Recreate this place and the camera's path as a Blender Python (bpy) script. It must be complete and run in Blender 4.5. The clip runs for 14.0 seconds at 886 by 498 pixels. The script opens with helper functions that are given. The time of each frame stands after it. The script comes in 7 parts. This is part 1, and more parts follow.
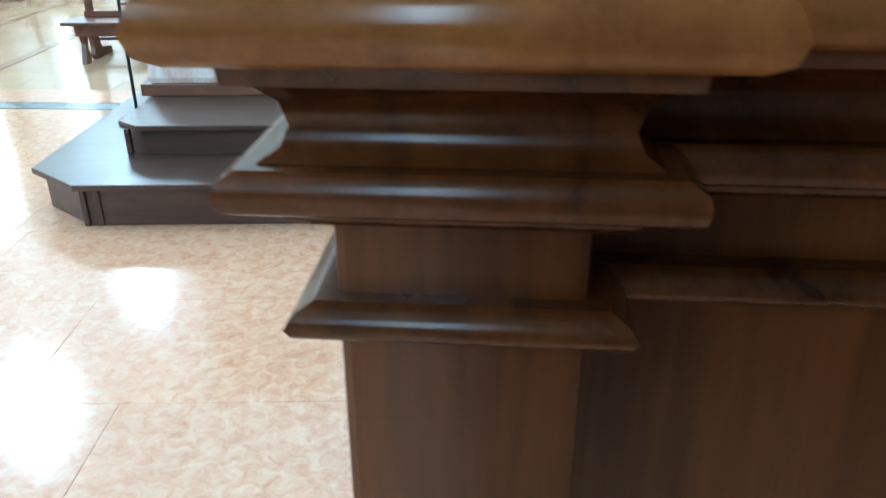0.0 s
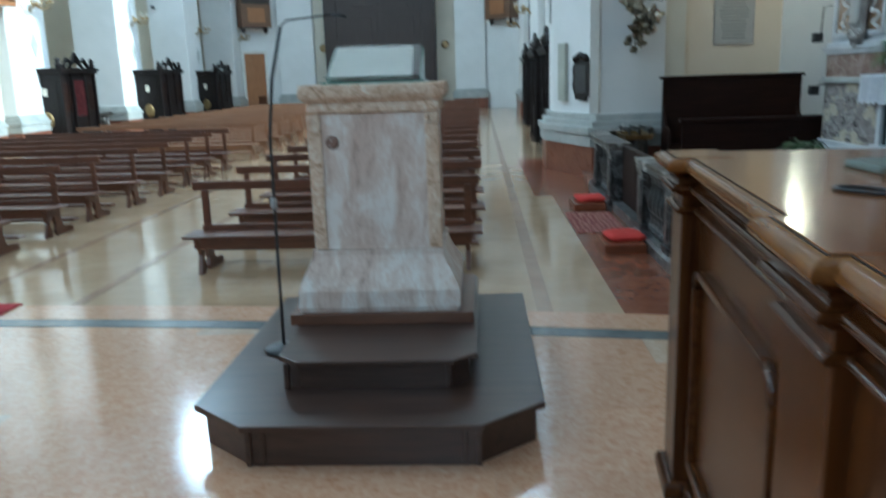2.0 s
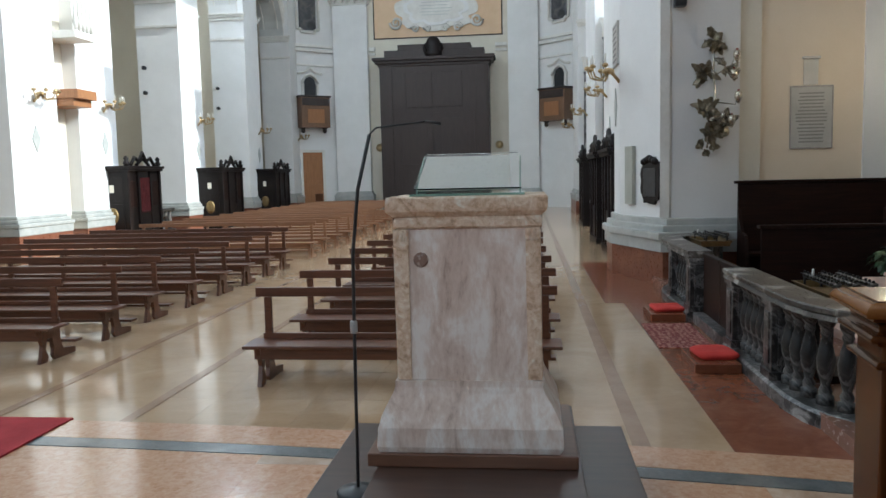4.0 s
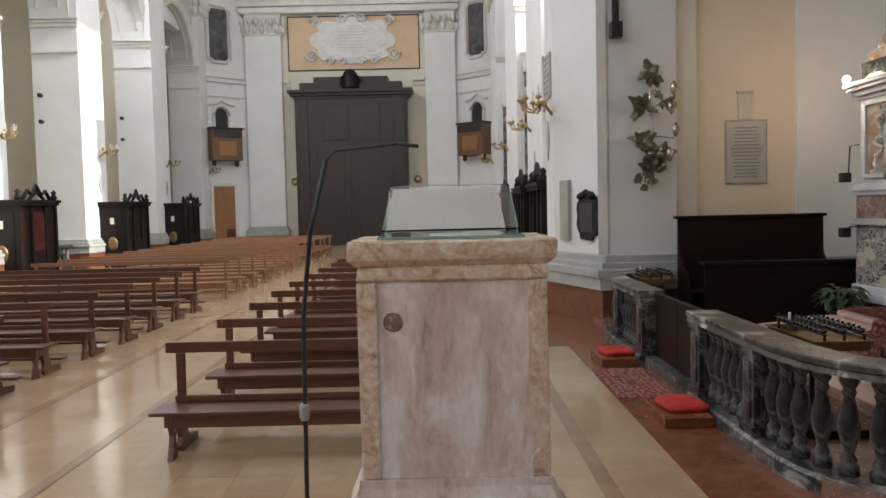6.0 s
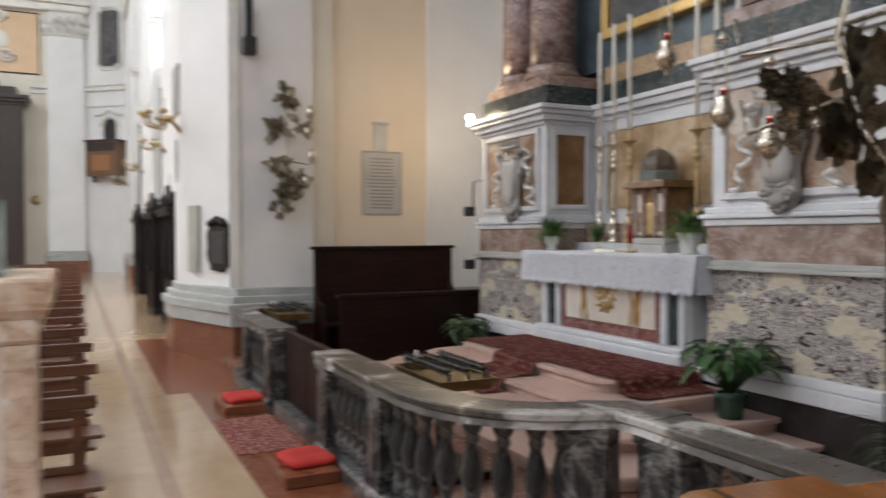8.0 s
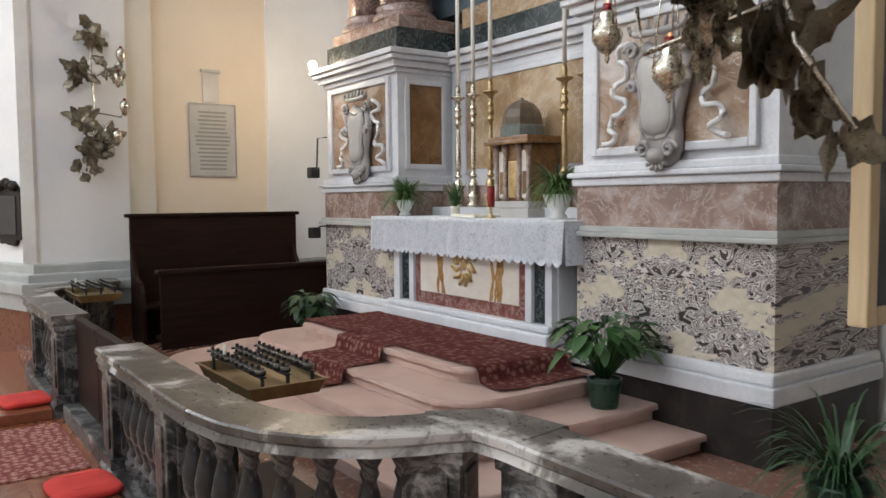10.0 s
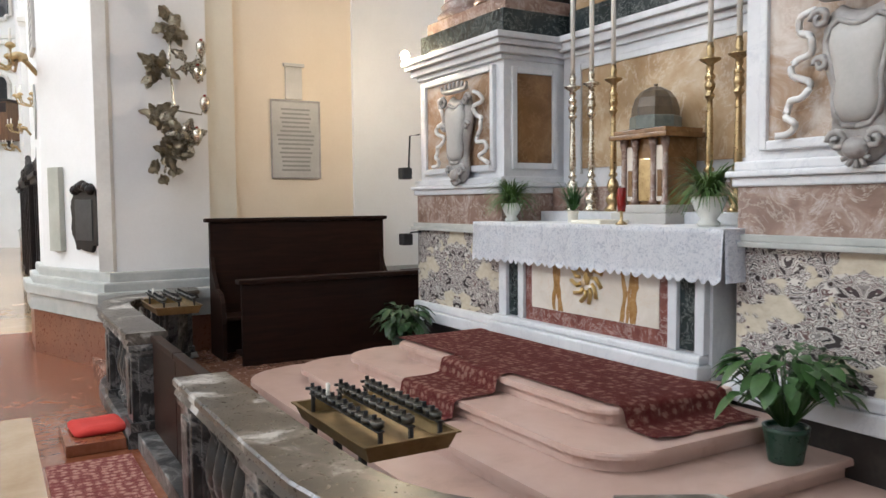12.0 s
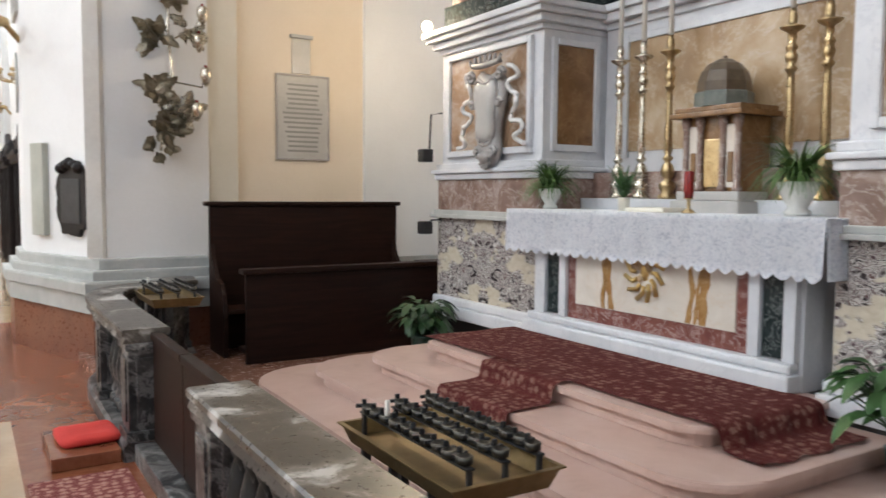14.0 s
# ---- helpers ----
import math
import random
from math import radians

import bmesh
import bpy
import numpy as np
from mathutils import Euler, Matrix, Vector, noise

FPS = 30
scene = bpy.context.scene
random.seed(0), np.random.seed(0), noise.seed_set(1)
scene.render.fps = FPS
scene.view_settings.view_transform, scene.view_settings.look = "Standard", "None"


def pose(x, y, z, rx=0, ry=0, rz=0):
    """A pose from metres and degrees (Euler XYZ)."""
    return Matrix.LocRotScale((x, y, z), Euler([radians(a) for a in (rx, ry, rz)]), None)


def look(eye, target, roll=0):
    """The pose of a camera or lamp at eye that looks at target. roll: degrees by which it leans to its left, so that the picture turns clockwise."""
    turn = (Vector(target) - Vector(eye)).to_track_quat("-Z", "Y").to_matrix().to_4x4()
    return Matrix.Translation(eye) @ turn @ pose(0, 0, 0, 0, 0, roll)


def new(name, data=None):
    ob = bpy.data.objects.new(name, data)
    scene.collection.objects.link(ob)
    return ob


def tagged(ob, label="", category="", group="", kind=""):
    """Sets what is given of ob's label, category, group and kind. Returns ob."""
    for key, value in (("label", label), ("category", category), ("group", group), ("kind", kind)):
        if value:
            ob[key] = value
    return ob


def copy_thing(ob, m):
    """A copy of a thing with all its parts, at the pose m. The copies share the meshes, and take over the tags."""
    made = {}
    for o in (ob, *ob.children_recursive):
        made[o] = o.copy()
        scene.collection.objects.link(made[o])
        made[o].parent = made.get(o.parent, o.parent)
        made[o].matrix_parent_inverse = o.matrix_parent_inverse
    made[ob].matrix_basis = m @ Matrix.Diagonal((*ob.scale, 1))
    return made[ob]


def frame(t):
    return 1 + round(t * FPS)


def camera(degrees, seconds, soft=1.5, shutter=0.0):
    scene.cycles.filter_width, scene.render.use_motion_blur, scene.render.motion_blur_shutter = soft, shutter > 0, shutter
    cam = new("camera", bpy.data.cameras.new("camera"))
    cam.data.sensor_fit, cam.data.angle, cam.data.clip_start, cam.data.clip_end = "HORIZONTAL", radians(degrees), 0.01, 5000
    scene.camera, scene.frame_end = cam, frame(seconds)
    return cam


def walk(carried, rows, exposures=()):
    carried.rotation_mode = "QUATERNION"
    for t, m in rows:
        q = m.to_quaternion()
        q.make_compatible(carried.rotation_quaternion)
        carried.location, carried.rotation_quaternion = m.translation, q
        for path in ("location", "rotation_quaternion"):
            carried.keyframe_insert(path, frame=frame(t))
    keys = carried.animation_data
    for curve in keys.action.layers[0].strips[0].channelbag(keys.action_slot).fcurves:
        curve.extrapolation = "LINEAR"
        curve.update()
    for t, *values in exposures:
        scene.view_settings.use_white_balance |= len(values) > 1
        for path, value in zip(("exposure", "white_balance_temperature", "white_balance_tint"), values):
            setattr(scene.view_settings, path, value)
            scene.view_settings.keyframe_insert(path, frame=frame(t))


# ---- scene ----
cam = camera(59.5, 14.0, shutter=0.5)
PATH = [
    (0, (1.176, 1.906, 1.37), (1.192, 3.712, 0.511), -0.3),
    (0.5, (1.114, 1.901, 1.41), (1.138, 3.715, 0.567), 0.1),
    (1, (1.026, 1.951, 1.479), (0.932, 3.76, 0.632), -0.8),
    (1.5, (0.865, 1.966, 1.565), (0.814, 3.852, 0.902), -2.0),
    (2, (0.672, 2.003, 1.634), (0.571, 3.953, 1.201), -1.8),
    (2.5, (0.604, 2.08, 1.677), (0.326, 4.042, 1.404), -2.5),
    (5, (0.17, 2.848, 1.717), (0.069, 4.841, 1.583), -0.2),
    (5.5, (0.073, 3.072, 1.726), (0.077, 5.07, 1.643), -1.3),
    (6, (0.086, 3.257, 1.724), (0.089, 5.254, 1.62), -1.3),
    (6.5, (0.193, 3.405, 1.723), (0.344, 5.397, 1.629), -1.0),
    (7, (0.222, 3.666, 1.716), (0.622, 5.626, 1.709), -2.5),
    (7.5, (0.322, 3.859, 1.712), (0.935, 5.763, 1.698), -1.6),
    (8, (0.541, 4.067, 1.708), (1.399, 5.874, 1.669), -0.2),
    (8.5, (0.733, 4.328, 1.688), (1.87, 5.973, 1.634), -1.1),
    (9, (0.955, 4.516, 1.678), (2.11, 6.143, 1.544), -0.3),
    (11.5, (1.455, 5.719, 1.674), (2.58, 7.369, 1.566), -1.7),
    (12, (1.464, 5.94, 1.683), (2.474, 7.663, 1.565), -0.5),
    (12.5, (1.442, 6.19, 1.675), (2.552, 7.847, 1.525), -0.5),
    (13, (1.494, 6.392, 1.683), (2.538, 8.092, 1.536), -0.1),
    (13.5, (1.468, 6.596, 1.692), (2.59, 8.244, 1.523), -0.1),
    (14, (1.479, 6.755, 1.622), (2.525, 8.454, 1.482), 0.4),
]
EXPOSURES = [(0.0, 1.5, 4600, -12), (0.6, 1.2, 4650, -12), (0.95, 1.05, 4950, -10), (1.5, 0.38, 4850, -10), (2.7, 0.0, 4550, -11), (4.8, -0.1, 6080, 10), (6.5, 0.08, 6250, 11), (7.5, 0.4, 6200, 11), (9.2, 0.7, 6030, 9), (11.4, 1.05, 6030, 9), (14.0, 0.95, 6050, 9)]
walk(cam, [(t, look(eye, target, roll)) for t, eye, target, roll in PATH], EXPOSURES)

# ---- world, sun, window light and added fill ----
world = bpy.data.worlds.new("sky")
scene.world = world
world.use_nodes = True
wn = world.node_tree.nodes
sky = wn.new("ShaderNodeTexSky")
sky.sky_type, sky.sun_disc = "NISHITA", False
SUN_EL, SUN_AZ = 27.0, 98.0
sky.sun_elevation, sky.sun_rotation = radians(SUN_EL), radians(SUN_AZ)
wn["Background"].inputs[1].default_value = 0.12
world.node_tree.links.new(sky.outputs[0], wn["Background"].inputs[0])

sun = new("sun", bpy.data.lights.new("sun", "SUN"))
sun.data.energy, sun.data.angle, sun.data.color = 5.0, radians(0.6), (1.0, 0.93, 0.82)
sun.matrix_basis = look((0, 0, 0), (-math.sin(radians(SUN_AZ)) * math.cos(radians(SUN_EL)), -math.cos(radians(SUN_AZ)) * math.cos(radians(SUN_EL)), -math.sin(radians(SUN_EL))))

AXIS = -4.7          # centre line of the nave
NAVE_Z = -0.12       # nave floor; the chancel and the chapel floors lie at 0
LEFT, RIGHT, FAR, BACK, TOP = -12.9, 3.4, 46.4, -9.0, 17.0


def area_lamp(name, at, towards, sx, sy, watts, colour):
    ob = new(name, bpy.data.lights.new(name, "AREA"))
    ob.data.shape, ob.data.size, ob.data.size_y, ob.data.energy, ob.data.color = "RECTANGLE", sx, sy, watts, colour
    ob.matrix_basis = look(at, towards)
    return ob


DAY = (0.93, 0.97, 1.0)
FILL_WATTS = 330
for wy in (20.7, 28.9):
    area_lamp("window_fill", (RIGHT + 0.45, wy, 12.0), (LEFT, wy, 4.0), 3.0, 7.6, FILL_WATTS * 4.0, DAY)
for wy, k in ((4.0, 0.9), (14.0, 0.8), (23.0, 2.8), (33.5, 4.4)):
    area_lamp("window_fill", (LEFT + 0.02, wy, 13.3), (RIGHT, wy, 2.0), 3.0, 4.4, FILL_WATTS * k, DAY)
# Rear windows are assumed, out of view; these lamps brighten the ambo front.
for wx in (AXIS - 4.5, AXIS + 4.5):
    area_lamp("window_fill", (wx, BACK + 0.05, 9.0), (wx, 10, 1.0), 3.0, 7.0, FILL_WATTS * 1.05, DAY)
# Added overhead fill over the crossing; no such source is known.
area_lamp("overhead_fill", (AXIS + 1.0, 9.0, TOP - 0.1), (AXIS + 1.0, 9.0, 0), 6.0, 6.0, FILL_WATTS * 0.65, DAY)


# ---- materials ----
def material(name):
    m = bpy.data.materials.new(name)
    m.use_nodes = True
    return m, m.node_tree.nodes, m.node_tree.links, m.node_tree.nodes["Principled BSDF"]


def ramp(nodes, stops):
    r = nodes.new("ShaderNodeValToRGB")
    while len(r.color_ramp.elements) < len(stops):
        r.color_ramp.elements.new(0.5)
    for e, (p, c) in zip(r.color_ramp.elements, stops):
        e.position, e.color = p, (*c, 1)
    return r


def coords(nodes, links, stretch=(1, 1, 1)):
    tc, mp = nodes.new("ShaderNodeTexCoord"), nodes.new("ShaderNodeMapping")
    mp.inputs["Scale"].default_value = stretch
    links.new(tc.outputs["Object"], mp.inputs[0])
    return mp.outputs[0]


def noise_node(nodes, links, vec, scale, detail=5.0, rough=0.6, warp=0.0):
    n = nodes.new("ShaderNodeTexNoise")
    n.inputs["Scale"].default_value, n.inputs["Detail"].default_value = scale, detail
    n.inputs["Roughness"].default_value, n.inputs["Distortion"].default_value = rough, warp
    links.new(vec, n.inputs["Vector"])
    return n.outputs["Fac"]


def mottled(name, stops, scale=6.0, fine=60.0, roughness=0.5, bump=0.15, stretch=(1, 1, 1), warp=0.0, metallic=0.0, vary=0.0, rough_var=0.12, spec=0.5, coat=0.0, grain=0.3):
    """A surface with large stains, fine grain, a little relief and a gloss that varies."""
    m, n, l, b = material(name)
    v = coords(n, l, stretch)
    big, small = noise_node(n, l, v, scale, 6, 0.6, warp), noise_node(n, l, v, fine, 4, 0.65)
    mixf = n.new("ShaderNodeMath")
    mixf.operation = "MULTIPLY_ADD"
    l.new(small, mixf.inputs[0])
    mixf.inputs[1].default_value = grain
    l.new(big, mixf.inputs[2])
    sub = n.new("ShaderNodeMath")
    sub.operation = "SUBTRACT"
    l.new(mixf.outputs[0], sub.inputs[0])
    sub.inputs[1].default_value = grain / 2
    r = ramp(n, stops)
    l.new(sub.outputs[0], r.inputs[0])
    colour = r.outputs[0]
    if vary:
        info, hsv = n.new("ShaderNodeObjectInfo"), n.new("ShaderNodeHueSaturation")
        mr = n.new("ShaderNodeMapRange")
        mr.inputs[3].default_value, mr.inputs[4].default_value = 1 - vary, 1 + vary
        l.new(info.outputs["Random"], mr.inputs[0])
        l.new(mr.outputs[0], hsv.inputs["Value"])
        l.new(colour, hsv.inputs["Color"])
        colour = hsv.outputs[0]
    l.new(colour, b.inputs["Base Color"])
    mr = n.new("ShaderNodeMapRange")
    mr.inputs[3].default_value, mr.inputs[4].default_value = max(0.02, roughness - rough_var), min(1, roughness + rough_var)
    l.new(small, mr.inputs[0])
    l.new(mr.outputs[0], b.inputs["Roughness"])
    b.inputs["Metallic"].default_value = metallic
    b.inputs["Specular IOR Level"].default_value = spec
    b.inputs["Coat Weight"].default_value = coat
    b.inputs["Coat Roughness"].default_value = 0.12
    if bump:
        bp = n.new("ShaderNodeBump")
        bp.inputs["Strength"].default_value, bp.inputs["Distance"].default_value = bump, 0.02
        l.new(mixf.outputs[0], bp.inputs["Height"])
        l.new(bp.outputs[0], b.inputs["Normal"])
    return m


def veined(name, ground, vein, scale=3.0, roughness=0.25, patches=None, bump=0.05, width=0.06, strength=0.55):
    """Marble: clouded ground, thin veins along the level lines of a warped noise, and patches of other stone."""
    m, n, l, b = material(name)
    v = coords(n, l)
    cloud = noise_node(n, l, v, scale * 0.8, 6, 0.65, 0.6)
    r = ramp(n, ground)
    l.new(cloud, r.inputs[0])
    colour = r.outputs[0]
    if patches:
        vo = n.new("ShaderNodeTexVoronoi")
        vo.inputs["Scale"].default_value = patches[0]
        wv = n.new("ShaderNodeVectorMath")
        wv.operation = "MULTIPLY_ADD"
        nn = n.new("ShaderNodeTexNoise")
        nn.inputs["Scale"].default_value = patches[0] * 1.3
        l.new(v, nn.inputs["Vector"])
        l.new(nn.outputs["Color"], wv.inputs[0])
        wv.inputs[1].default_value = (0.22, 0.22, 0.22)
        l.new(v, wv.inputs[2])
        l.new(wv.outputs[0], vo.inputs["Vector"])
        pr = ramp(n, patches[1])
        pr.color_ramp.interpolation = "CONSTANT"
        sep = n.new("ShaderNodeSeparateColor")
        l.new(vo.outputs["Color"], sep.inputs[0])
        l.new(sep.outputs[0], pr.inputs[0])
        mx = n.new("ShaderNodeMix")
        mx.data_type = "RGBA"
        mask = noise_node(n, l, v, patches[2], 3, 0.55, 0.3)
        mk = ramp(n, [(patches[3], (0, 0, 0)), (patches[3] + 0.05, (1, 1, 1))])
        l.new(mask, mk.inputs[0])
        l.new(mk.outputs[0], mx.inputs[0])
        l.new(colour, mx.inputs[6])
        l.new(pr.outputs[0], mx.inputs[7])
        colour = mx.outputs[2]
    lines = noise_node(n, l, v, scale, 7, 0.7, 0.7)
    vr = ramp(n, [(0.5 - width, (0, 0, 0)), (0.5, (strength, strength, strength)), (0.5 + width, (0, 0, 0))])
    l.new(lines, vr.inputs[0])
    mx = n.new("ShaderNodeMix")
    mx.data_type = "RGBA"
    l.new(vr.outputs[0], mx.inputs[0])
    l.new(colour, mx.inputs[6])
    mx.inputs[7].default_value = (*vein, 1)
    l.new(mx.outputs[2], b.inputs["Base Color"])
    b.inputs["Roughness"].default_value = roughness
    if bump:
        bp = n.new("ShaderNodeBump")
        bp.inputs["Strength"].default_value, bp.inputs["Distance"].default_value = bump, 0.02
        l.new(noise_node(n, l, v, 40, 4), bp.inputs["Height"])
        l.new(bp.outputs[0], b.inputs["Normal"])
    return m


def wood(name, dark, light, axis=0, roughness=0.35, vary=0.12, scale=1.0, spec=0.5):
    st = [9.0 * scale] * 3
    st[axis] = 0.7 * scale
    mid = tuple((a + c) / 2 for a, c in zip(dark, light))
    return mottled(name, [(0.25, dark), (0.5, mid), (0.75, light)], 2.2, 16, roughness, 0.0, tuple(st), 0.8, vary=vary, spec=spec, rough_var=0.02)


def plain(name, colour, roughness=0.5, metallic=0.0, emission=0.0, transmission=0.0, ior=1.5):
    m, n, l, b = material(name)
    b.inputs["Base Color"].default_value = (*colour, 1)
    b.inputs["Roughness"].default_value, b.inputs["Metallic"].default_value = roughness, metallic
    b.inputs["Transmission Weight"].default_value, b.inputs["IOR"].default_value = transmission, ior
    if emission:
        b.inputs["Emission Color"].default_value = (*colour, 1)
        b.inputs["Emission Strength"].default_value = emission
    return m


PLASTER = mottled("white_plaster", [(0.3, (0.73, 0.72, 0.70)), (0.7, (0.82, 0.81, 0.795))], 0.7, 30, 0.75, 0.06)
# Invented dark tone for walls out of view, so the desk mirrors little light.
BACKPLASTER = mottled("dark_unseen_plaster", [(0.3, (0.085, 0.062, 0.045)), (0.7, (0.12, 0.09, 0.066))], 0.7, 30, 0.8, 0.06)
STUCCO = mottled("white_stucco", [(0.3, (0.66, 0.63, 0.58)), (0.7, (0.80, 0.78, 0.73))], 2.0, 25, 0.7, 0.15)
YELLOW = mottled("yellow_plaster", [(0.3, (0.71, 0.595, 0.45)), (0.7, (0.78, 0.67, 0.53))], 0.6, 30, 0.75, 0.06)
CREAM = mottled("cream_plaster", [(0.3, (0.66, 0.605, 0.50)), (0.7, (0.74, 0.69, 0.585))], 0.6, 30, 0.75, 0.06)
PEACH = mottled("peach_plaster", [(0.3, (0.66, 0.46, 0.28)), (0.7, (0.74, 0.54, 0.36))], 1.2, 30, 0.75, 0.06)
GREYPLASTER = mottled("grey_plaster", [(0.3, (0.50, 0.50, 0.48)), (0.7, (0.60, 0.60, 0.57))], 1.0, 30, 0.75, 0.06)
ORANGE = mottled("red_verona_marble", [(0.25, (0.46, 0.225, 0.12)), (0.42, (0.55, 0.305, 0.175)), (0.56, (0.605, 0.37, 0.23)), (0.75, (0.65, 0.44, 0.30))], 21.0, 70, 0.12, 0.008, warp=0.9, vary=0.05, rough_var=0.03)
PALESLAB = mottled("pale_marble", [(0.25, (0.47, 0.31, 0.20)), (0.55, (0.58, 0.43, 0.31)), (0.8, (0.66, 0.54, 0.43))], 5.0, 40, 0.12, 0.008, warp=0.8, vary=0.05, rough_var=0.03)
NAVEFLOOR = mottled("cream_polished_floor", [(0.25, (0.38, 0.25, 0.14)), (0.6, (0.47, 0.325, 0.195)), (0.85, (0.53, 0.385, 0.25))], 1.6, 22, 0.12, 0.008, warp=0.8, vary=0.05, rough_var=0.03)
BANDFLOOR = mottled("brown_floor_band", [(0.25, (0.26, 0.15, 0.085)), (0.75, (0.36, 0.23, 0.14))], 2.5, 26, 0.2, 0.015, vary=0.05)
REDFLOOR = mottled("terracotta_marble", [(0.22, (0.15, 0.045, 0.02)), (0.5, (0.215, 0.072, 0.034)), (0.8, (0.28, 0.115, 0.06))], 5.0, 30, 0.2, 0.02, warp=0.8, vary=0.06)
GREYSTRIP = mottled("dark_grey_stone", [(0.3, (0.10, 0.11, 0.11)), (0.7, (0.17, 0.18, 0.18))], 5, 40, 0.2, 0.03)
JOINT = plain("joint", (0.46, 0.28, 0.175), 0.4)
AMBOSTONE = mottled("worn_pink_stone", [(0.24, (0.40, 0.29, 0.23)), (0.38, (0.62, 0.485, 0.40)), (0.50, (0.71, 0.59, 0.505)), (0.66, (0.84, 0.78, 0.72))], 7.0, 44, 0.66, 0.7, (1, 1, 0.35), 0.8, grain=0.45)
AMBOEDGE = mottled("worn_ochre_stone", [(0.24, (0.34, 0.205, 0.125)), (0.42, (0.63, 0.45, 0.30)), (0.58, (0.77, 0.62, 0.47)), (0.72, (0.86, 0.79, 0.68))], 11.0, 50, 0.64, 0.7, warp=1.4, grain=0.5)
WALNUT = wood("polished_walnut", (0.022, 0.0068, 0.0016), (0.11, 0.036, 0.008), 1, 0.22, 0.04, spec=0.5)
WALNUTZ = wood("polished_walnut_upright", (0.026, 0.008, 0.0018), (0.13, 0.043, 0.009), 2, 0.24, 0.04, 0.45)
DESKTOP = wood("varnished_desk_top", (0.15, 0.052, 0.013), (0.30, 0.115, 0.03), 1, 0.14, 0.05, 0.5)
NOSING = wood("honey_moulding", (0.13, 0.05, 0.011), (0.27, 0.115, 0.028), 1, 0.16, 0.03)
DARKWOOD = wood("dark_platform_wood", (0.035, 0.020, 0.014), (0.085, 0.045, 0.030), 0, 0.3, 0.05)
BENCHWOOD = wood("bench_wood", (0.070, 0.026, 0.012), (0.165, 0.066, 0.031), 0, 0.36, 0.14)
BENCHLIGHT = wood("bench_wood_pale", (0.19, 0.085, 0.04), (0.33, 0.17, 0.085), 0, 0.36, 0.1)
BLACKWOOD = wood("almost_black_wood", (0.006, 0.004, 0.004), (0.017, 0.011, 0.009), 2, 0.45, 0.1, spec=0.25)
PEWWOOD = wood("dark_pew_wood", (0.007, 0.0028, 0.0018), (0.027, 0.0105, 0.006), 0, 0.5, 0.05, spec=0.2)
VESTWOOD = wood("grey_brown_vestibule_wood", (0.026, 0.016, 0.013), (0.05, 0.033, 0.027), 2, 0.5, 0.03)
GREYMARBLE = veined("dark_veined_grey_marble", [(0.34, (0.009, 0.009, 0.009)), (0.47, (0.026, 0.025, 0.024)), (0.54, (0.065, 0.062, 0.058)), (0.615, (0.40, 0.385, 0.36))], (0.30, 0.285, 0.27), 3.4, 0.34, bump=0.1, width=0.05, strength=0.5)
RAILTOP = mottled("worn_grey_rail_stone", [(0.25, (0.04, 0.033, 0.027)), (0.48, (0.075, 0.064, 0.053)), (0.545, (0.14, 0.122, 0.10)), (0.62, (0.52, 0.495, 0.46))], 2.6, 30, 0.3, 0.06, warp=0.5, grain=0.1)
WHITEMARBLE = veined("white_marble", [(0.3, (0.55, 0.56, 0.58)), (0.7, (0.74, 0.74, 0.75))], (0.52, 0.53, 0.56), 2.0, 0.28, width=0.02)
BROWNMARBLE = veined("brown_veined_marble", [(0.3, (0.17, 0.105, 0.08)), (0.5, (0.26, 0.17, 0.135)), (0.62, (0.38, 0.29, 0.25)), (0.72, (0.55, 0.49, 0.45))], (0.62, 0.55, 0.50), 5.0, 0.25, width=0.022)
OCHREMARBLE = veined("ochre_alabaster", [(0.3, (0.26, 0.155, 0.07)), (0.5, (0.42, 0.285, 0.155)), (0.7, (0.60, 0.48, 0.33))], (0.66, 0.56, 0.43), 2.2, 0.25, width=0.02)
AMBERMARBLE = veined("amber_brown_marble", [(0.3, (0.12, 0.058, 0.020)), (0.5, (0.20, 0.10, 0.036)), (0.7, (0.29, 0.165, 0.07))], (0.33, 0.20, 0.09), 4.0, 0.25, width=0.02)


